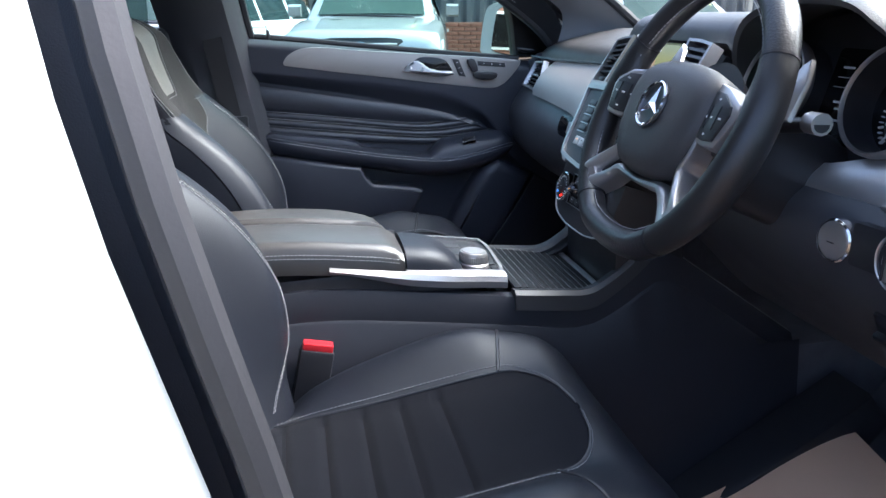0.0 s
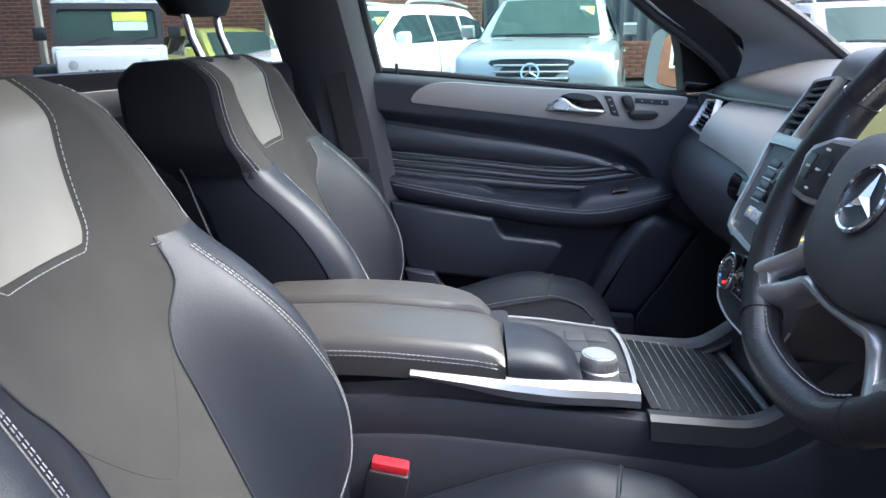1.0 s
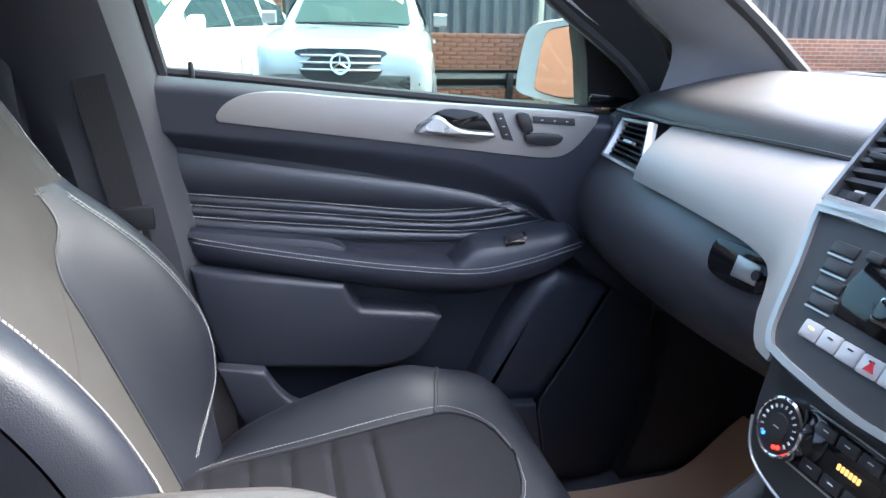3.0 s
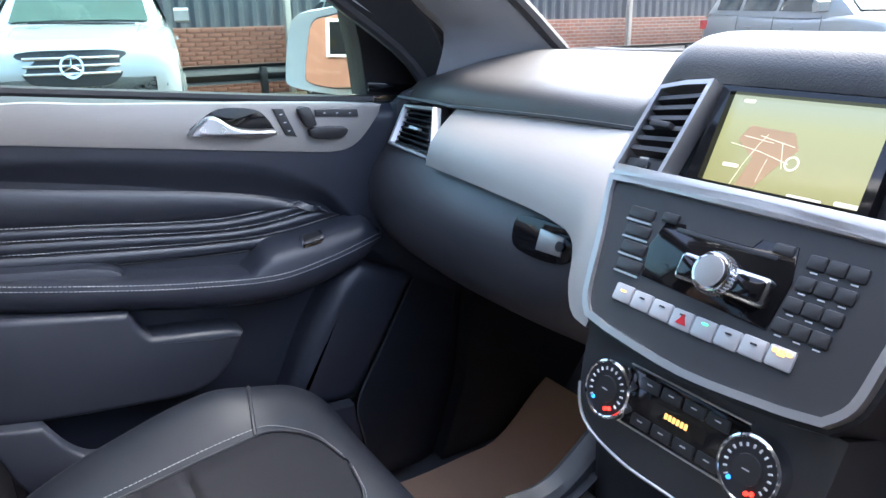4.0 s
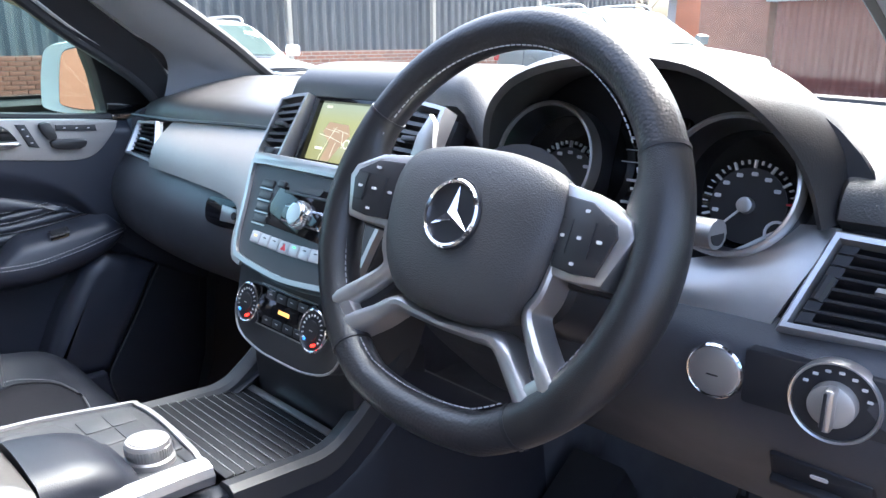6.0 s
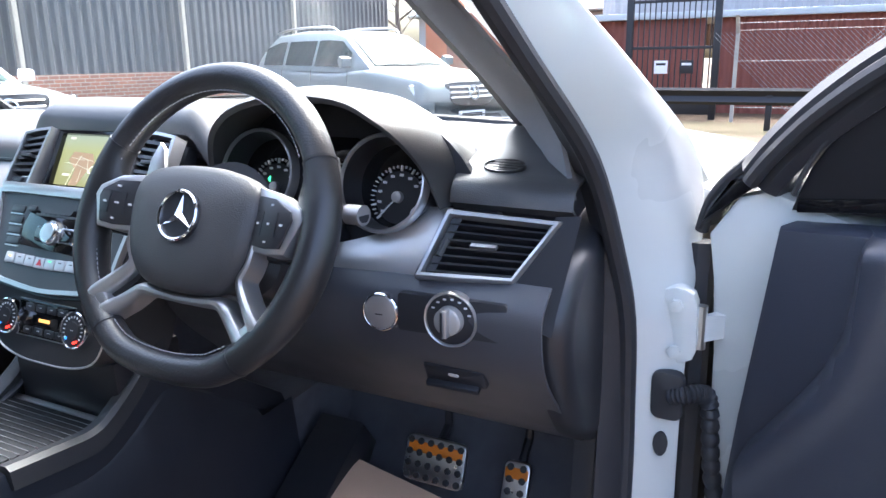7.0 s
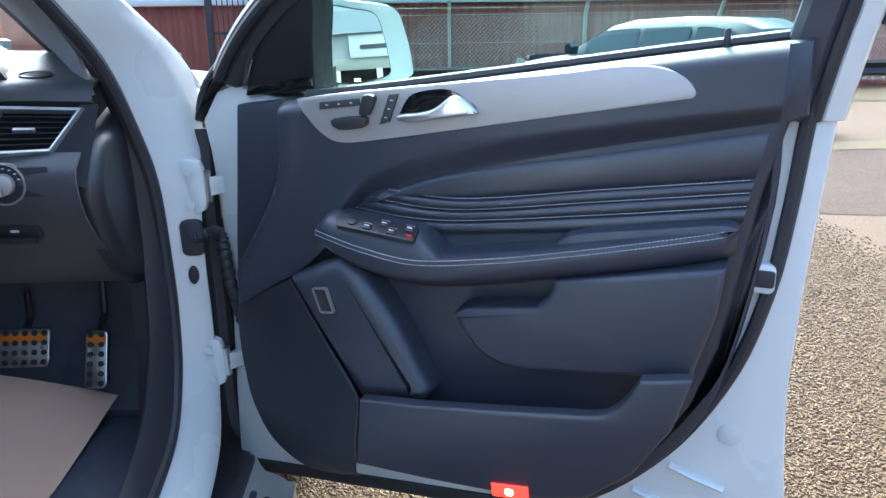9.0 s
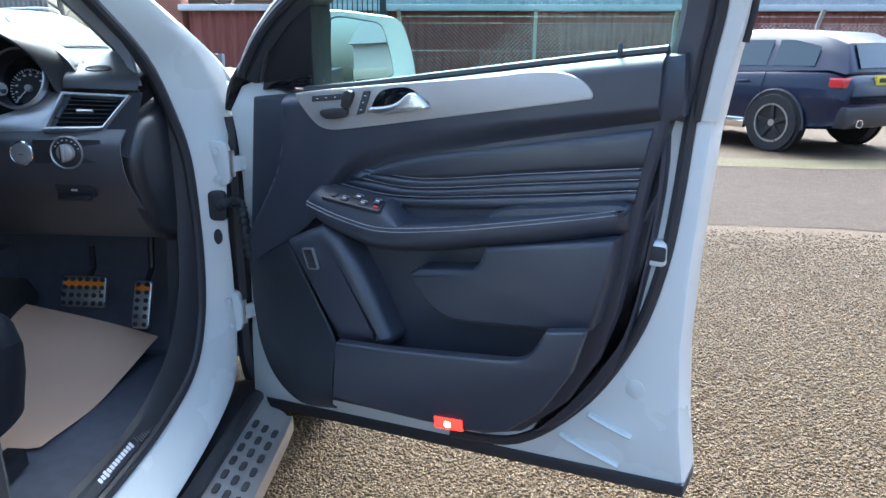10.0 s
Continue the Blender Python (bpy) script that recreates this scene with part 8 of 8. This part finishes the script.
def parked_suv(m, body_paint, label, L=4.7, Wd=1.90, H=1.70, sticker=True, grille=True, tail=False, rails=True, cls="parked_car"):
    th = thing(cls, label, "car", m, "parked cars")
    hw_, hl = Wd / 2, L / 2
    k = H / 1.70
    # lower body: stations from nose to tail, half section mirrored
    stn = [(1.0, 0.74, 0.45, 0.76), (0.985, 0.88, 0.34, 0.90), (0.94, 0.965, 0.28, 1.0), (0.85, 0.975, 0.26, 1.035), (0.66, 1.0, 0.26, 1.095), (0.44, 1.0, 0.26, 1.135), (0.15, 1.0, 0.26, 1.10), (-0.25, 1.0, 0.26, 1.12), (-0.60, 0.99, 0.28, 1.15), (-0.88, 0.95, 0.32, 1.16), (-0.97, 0.88, 0.36, 1.08), (-1.0, 0.80, 0.42, 0.98)]
    rings = []
    for x, w, zb, zt in stn:
        w *= hw_
        zt *= k
        half = [(w * 0.80, zb), (w * 0.97, zb + 0.10), (w, zb + 0.30), (w * 1.0, zt * 0.72), (w * 0.97, zt * 0.88), (w * 0.93, zt * 0.97), (w * 0.82, zt * 1.0), (w * 0.45, zt * 1.02)]
        rings.append([Vector((x * hl, -y, z)) for y, z in half] + [Vector((x * hl, y, z)) for y, z in reversed(half)])
    fine = list(zip(*[smooth(list(q), 3) for q in zip(*rings)]))
    part("body", loft([smooth(list(r_), 2, True) for r_ in fine]), body_paint, th)
    # cabin
    cab = [(0.46, 0.86, 0.84, 1.12, 1.135), (0.30, 0.90, 0.78, 1.10, 1.37), (0.13, 0.92, 0.70, 1.09, 1.60), (-0.05, 0.93, 0.68, 1.10, 1.68), (-0.40, 0.93, 0.67, 1.11, 1.70), (-0.75, 0.92, 0.65, 1.14, 1.65), (-0.90, 0.90, 0.62, 1.15, 1.50), (-0.975, 0.86, 0.74, 1.10, 1.14)]
    crow = []
    for x, wb, wt, zb, zt in cab:
        half = [(wb * hw_, zb * k), (lerp(wb, wt, 0.5) * hw_ * 1.015, lerp(zb, zt, 0.5) * k), (wt * hw_, lerp(zb, zt, 0.93) * k), (wt * hw_ * 0.90, zt * k), (wt * hw_ * 0.4, (zt + 0.012) * k)]
        crow.append([Vector((x * hl, -y, z)) for y, z in half] + [Vector((x * hl, y, z)) for y, z in reversed(half)])
    part("cabin", loft(crow), body_paint, th)
    curve = lambda i, j: crow[i][j]
    # windscreen and tail glass
    def pane(i0, i1, inset, name, material, up=0.016):
        rows = []
        for t in (0.08, 0.29, 0.5, 0.73, 0.96):
            row = []
            for j in range(3, 7):
                row.append(crow[i0][j].lerp(crow[i1][j], t))
            if i0 == 0:
                mid = [crow[0][j].lerp(crow[1][j], t * 2) if t < 0.5 else crow[1][j].lerp(crow[2][j], t * 2 - 1) for j in range(3, 7)]
                row = mid
            c = sum(row, Vector()) / 4
            row = [c + (q - c) * inset + Vector((up * (1 if i0 == 0 else -1), 0, up)) for q in row]
            rows.append(row)
        return part(name, sheet(rows, 0.003), material, th)
    pane(0, 2, 0.95, "windscreen", SCREENGLASS)
    pane(6, 7, 0.85, "rear_window", DARKGLASS)
    for sg in (-1, 1):
        for x0, x1 in ((0.27, -0.13), (-0.16, -0.50), (-0.54, -0.80)):
            rows = []
            for x in (x0, lerp(x0, x1, 0.33), lerp(x0, x1, 0.66), x1):
                zt_ = min(1.60, 1.16 + (0.46 - x) * 1.30) - 0.05 - 0.5 * max(0, -0.62 - x)
                zb_ = 1.17 + 0.03 * (0.3 - x)
                row = []
                for t in (0, 0.5, 1):
                    z = lerp(zb_, max(zb_ + 0.02, zt_), t)
                    f = (z - 1.1) / 0.55
                    row.append(Vector((x * hl, sg * hw_ * (lerp(0.925, 0.70, f) + 0.016), z * k)))
                rows.append(row)
            part("side_window", sheet(rows, 0.003), DARKGLASS, th)
        for x in (0.615, -0.61):
            bm = bmesh.new()
            part("wheel_arch", tube([Vector((x * hl + 0.405 * math.cos(a_), sg * hw_ * 0.985, 0.36 + 0.405 * math.sin(a_))) for a_ in (lerp(-0.15, math.pi + 0.15, q / 20) for q in range(21))], 0.022, 6), PLASTIC, th)
            # body is uncut here; a black disc paints the shade round the wheel
            part("wheel_well_shade", lathe([(0.385, -0.02), (0.385, 0.012), (0.30, 0.013)], lambda a, b_, d: Vector((x * hl + a, sg * (hw_ * 0.985 + d), 0.36 + b_)), 32), BLACKIRON, th)
            wheel_of(th, x * hl, sg * (hw_ - 0.09), 0.36, 0.24, sg, BLACKIRON if tail else None)
        mr = part("door_mirror", loft([[Vector((x * 1.0, sg * (hw_ * 0.93 + y), z)) for x, z in ((0.30 * hl + a, 1.16 * k + b_) for a, b_ in ((0, 0), (0.10, 0.02), (0.11, 0.13), (0.02, 0.16), (-0.02, 0.10)))] for y in (0.06, 0.22)]), body_paint, th)
        part("mirror_glass", rbox((0.30 * hl - 0.024, min(sg * (hw_ * 0.93 + 0.08), sg * (hw_ * 0.93 + 0.20)), 1.175 * k), (0.30 * hl - 0.020, max(sg * (hw_ * 0.93 + 0.08), sg * (hw_ * 0.93 + 0.20)), 1.29 * k), 0), DARKGLASS, mr)
        for x in (0.03, -0.38):
            part("door_handle", tube([Vector((x * hl + 0.09, sg * hw_ * 1.005, 0.97 * k)), Vector((x * hl, sg * (hw_ * 1.005 + 0.012), 0.975 * k)), Vector((x * hl - 0.09, sg * hw_ * 1.005, 0.98 * k))], 0.012, 6), body_paint, th)
        for x in (0.27, -0.15, -0.52):
            part("door_gap", tube([Vector((x * hl, sg * hw_ * 0.995, 0.40)), Vector((x * hl + 0.03, sg * hw_ * 1.004, 0.80)), Vector((x * hl, sg * hw_ * 0.95, 1.12 * k))], 0.006, 4), PLASTIC, th)
        part("side_skirt", rbox((-0.42 * hl, min(sg * hw_ * 0.93, sg * hw_ * 1.01), 0.26), (0.44 * hl, max(sg * hw_ * 0.93, sg * hw_ * 1.01), 0.40), 0.03), PLASTIC if not tail else CHROME, th)
        hl_pts = [(0.972 * hl, sg * hw_ * 0.50, 0.80), (0.955 * hl, sg * hw_ * 0.66, 0.90), (0.90 * hl, sg * hw_ * 0.88, 0.94), (0.86 * hl, sg * hw_ * 0.955, 0.93), (0.90 * hl, sg * hw_ * 0.945, 0.80), (0.955 * hl, sg * hw_ * 0.80, 0.72)]
        hl_pts = [(x_ + 0.035, y_ + sg * 0.012, z_ + 0.04 * k) for x_, y_, z_ in hl_pts]
        b2 = bmesh.new()
        c = sum((Vector(q) for q in hl_pts), Vector()) / 6
        rings_ = [[c + (Vector(q) - c) * s + Vector((d, sg * d * 0.5, d * 0.3)) for q in hl_pts] for s, d in ((1.0, -0.05), (1.0, 0.012), (0.85, 0.03), (0.4, 0.04))]
        hd = part("headlamp", loft(rings_, bm=b2), LENS, th, "clear headlamp")
        part("lamp_core", lathe([(0.06, 0), (0.05, 0.02), (0.02, 0.03)], lambda a, b_, d: c + Vector((0.03 + d, a, b_)), 16), CHROME, hd)
        part("tail_lamp", rbox((-0.985 * hl, min(sg * hw_ * 0.55, sg * hw_ * 0.93), 0.92 * k), (-0.90 * hl, max(sg * hw_ * 0.55, sg * hw_ * 0.93), 1.06 * k), 0.03), TAIL, th, "red tail lamp")
        if rails:
            part("roof_rail", tube(smooth([(0.02 * hl, sg * hw_ * 0.64, 1.66 * k), (-0.08 * hl, sg * hw_ * 0.64, 1.74 * k), (-0.5 * hl, sg * hw_ * 0.62, 1.75 * k), (-0.76 * hl, sg * hw_ * 0.61, 1.69 * k)], 5), 0.018, 8), SILVER, th, "silver roof rail")
    GF = lambda a, b_, d: Vector((1.0 * hl + d - 0.16 * (b_ - 0.75) - 0.16 * a * a, a, b_ + (0.08 * step(0.6, 0.7, b_) if grille else 0.0)))
    if grille:
        go = smooth([(-0.46, 0.91), (0.0, 0.93), (0.46, 0.91), (0.44, 0.76), (0.36, 0.66), (0.0, 0.645), (-0.36, 0.66), (-0.44, 0.76)], 3, True)
        gr = part("grille", prism(go, GF, -0.03, 0.025, 0.004), PLASTIC, th, "black grille with silver bars")
        for z in (0.72, 0.79, 0.86):
            part("grille_bar", tube([GF(a, z, 0.035) for a in (lerp(-0.41, 0.41, q / 8) for q in range(9))], 0.014, 6), SILVER, gr)
        part("grille_badge", ring_plate(circle(0.105, 28, 0, 0.785), circle(0.085, 28, 0, 0.785), GF, 0.02, 0.060), CHROME, gr, "chrome ring emblem")
        for q in range(3):
            a = pi / 2 + 2 * pi * q / 3
            part("badge_ray", tube([GF(0, 0.785, 0.055), GF(0.092 * math.cos(a), 0.785 + 0.092 * math.sin(a), 0.050)], lambda t: lerp(0.016, 0.004, t), 5), CHROME, gr)
    part("lower_intake", prism(smooth([(-0.55, 0.55), (0.55, 0.55), (0.60, 0.42), (0.45, 0.36), (-0.45, 0.36), (-0.60, 0.42)], 2, True), GF, -0.05, 0.02, 0.01), PLASTIC, th)
    pf = part("front_plate", rbox((0.985 * hl + 0.02, -0.26, 0.50), (0.985 * hl + 0.045, 0.26, 0.61), 0.004), WHITE_PRINT, th, "number plate with dark bars")
    part("plate_bar", rbox((0.985 * hl + 0.045, -0.20, 0.53), (0.985 * hl + 0.048, 0.20, 0.58), 0), BLACKIRON, pf)
    pr = part("rear_plate", rbox((-1.0 * hl - 0.012, -0.26, 0.84), (-1.0 * hl + 0.02, 0.26, 0.95), 0.004), PLATE, th, "yellow number plate with dark bars")
    part("plate_bar", rbox((-1.0 * hl - 0.015, -0.20, 0.87), (-1.0 * hl - 0.011, 0.20, 0.92), 0), BLACKIRON, pr)
    part("rear_bumper", rbox((-1.01 * hl, -hw_ * 0.88, 0.34), (-0.93 * hl, hw_ * 0.88, 0.60), 0.04), PLASTIC, th)
    for sg in (-1, 1):
        part("exhaust", lathe([(0.05, 0), (0.05, 0.06), (0.035, 0.06), (0.03, 0.0)], lambda a, b_, d: Vector((-1.01 * hl - d + 0.03, sg * hw_ * 0.60 + a * 1.5, 0.40 + b_)), 16), CHROME, th)
    part("wiper", tube([Vector((0.465 * hl, 0.55, 1.155 * k)), Vector((0.45 * hl, 0.0, 1.175 * k)), Vector((0.44 * hl, -0.5, 1.18 * k))], 0.012, 5), PLASTIC, th)
    part("hood_line", tube([Vector((0.93 * hl, -0.55, 1.02 * k)), Vector((0.7 * hl, -0.58, 1.10 * k)), Vector((0.47 * hl, -0.60, 1.155 * k))], 0.006, 4), PLASTIC, th)
    part("hood_line", tube([Vector((0.93 * hl, 0.55, 1.02 * k)), Vector((0.7 * hl, 0.58, 1.10 * k)), Vector((0.47 * hl, 0.60, 1.155 * k))], 0.006, 4), PLASTIC, th)
    if sticker:
        SF = frame_at(Vector((0.255 * hl + 0.055, 0.30, 1.42 * k)), (0, 1, 0), Vector((-0.165 * hl, 0, 0.235 * k)))
        sc = part("price_card", prism(rrect(0.56, 0.17, 0.01, 2, 0, 0.085), SF, 0.0, 0.006), YELLOWSIGN, th, "yellow price card in the windscreen")
        part("price_card", prism(rrect(0.56, 0.17, 0.01, 2, 0, -0.085), SF, 0.0, 0.006), CYANSIGN, th, "pale blue price card in the windscreen")
        for a, b_, w in ((0, 0.11, 0.40), (0, 0.05, 0.32), (-0.02, -0.085, 0.40)):
            part("card_bar", prism(rrect(w, 0.035 if b_ > 0 else 0.08, 0.008, 1, a, b_), SF, 0.005, 0.0075), mat("card print", (0.25, 0.40, 0.38), 0.6), sc)
    return th


def jeep(m):
    th = thing("parked_jeep", "white off-road car with an upright black-framed windscreen", "car", m, "parked cars")
    part("bonnet", rbox((0.55, -0.62, 0.75), (1.95, 0.62, 1.16), 0.06), P_WHITE, th)
    part("tub", rbox((-1.9, -0.76, 0.55), (0.65, 0.76, 1.20), 0.06), P_WHITE, th)
    part("cabin_top", rbox((-1.9, -0.72, 1.20), (0.30, 0.72, 1.83), 0.06), P_WHITE, th)
    sf = frame_at((0.50, 0, 1.19), (0, 1, 0), (-0.35, 0, 1))
    part("screen_frame", ring_plate(rrect(1.46, 0.62, 0.05, 3, 0, 0.31), rrect(1.30, 0.44, 0.05, 3, 0, 0.31), sf, -0.03, 0.03), PLASTIC, th, "black windscreen frame")
    part("windscreen", prism(rrect(1.31, 0.45, 0.05, 3, 0, 0.31), sf, -0.02, 0.0), SCREENGLASS, th)
    part("price_card", prism(rrect(0.46, 0.13, 0.01, 2, 0.30, 0.43), sf, 0.0, 0.006), YELLOWSIGN, th)
    part("price_card", prism(rrect(0.46, 0.13, 0.01, 2, 0.30, 0.29), sf, 0.0, 0.006), CYANSIGN, th)
    for a in (-0.35, 0.25):
        part("wiper", tube([sf(a, 0.03, 0.05), sf(a + 0.2, 0.10, 0.045), sf(a + 0.36, 0.12, 0.04)], 0.012, 5), PLASTIC, th)
    for sg in (-1, 1):
        part("mirror", rbox((0.30, min(sg * 0.80, sg * 0.98), 1.28), (0.42, max(sg * 0.80, sg * 0.98), 1.46), 0.03), PLASTIC, th, "black door mirror")
        part("wing", rbox((0.75, min(sg * 0.60, sg * 0.90), 0.86), (1.85, max(sg * 0.60, sg * 0.90), 0.98), 0.04), PLASTIC, th)
        for x in (1.30, -1.20):
            wheel_of(th, x, sg * 0.74, 0.40, 0.24, sg)
        part("headlamp", lathe([(0.10, 0), (0.09, 0.03), (0.03, 0.05)], lambda a, b_, d: Vector((1.95 + d, sg * 0.42 + a, 0.98 + b_)), 18), LENS, th)
        part("side_window", rbox((-1.7, min(sg * 0.715, sg * 0.73), 1.28), (0.10, max(sg * 0.715, sg * 0.73), 1.72), 0.03), DARKGLASS, th)
    part("grille", rbox((1.94, -0.60, 0.70), (1.99, 0.60, 1.10), 0.02), P_WHITE, th)
    for k in range(7):
        part("grille_slot", rbox((1.985, -0.25 + 0.075 * k, 0.72), (1.995, -0.215 + 0.075 * k, 0.92), 0.004), BLACKIRON, th)
    part("bumper", rbox((1.98, -0.80, 0.45), (2.12, 0.80, 0.66), 0.03), PLASTIC, th)


parked_suv(pose(1.29, 9.75, 0, 0, 0, -102), P_GREY, "pale silver sports utility car with a chrome-barred grille", H=1.80, Wd=1.93)
parked_suv(pose(-1.25, 10.0, 0, 0, 0, -118), P_WHITE, "white sports utility car parked beside the silver one", grille=False)
parked_suv(pose(10.3, 5.75, 0, 0, 0, -110), P_SILVER, "silver sports utility car with roof rails, parked by the fence", H=1.78)
parked_suv(pose(5.2, 9.2, 0, 0, 0, -98), P_WHITE, "white family car with a price card in its windscreen", H=1.62)
parked_suv(pose(10.5, -4.85, 0, 0, 0, 35), P_BLUE, "dark blue crossover car with black alloy wheels, parked beyond the track", L=4.4, Wd=1.82, H=1.50, sticker=False, tail=True, rails=False)
parked_suv(pose(-3.95, 12.1, 0, 0, 0, -50), P_LIME, "small lime green hatchback parked behind", L=3.9, Wd=1.7, H=1.45, sticker=False, rails=False, grille=False)
jeep(pose(-5.2, 10.35, 0, 0, 0, -66))
parked_suv(pose(16.2, 9.6, 0, 0, 0, -100), P_WHITE, "white car parked far off by the workshop", sticker=False, H=1.5)
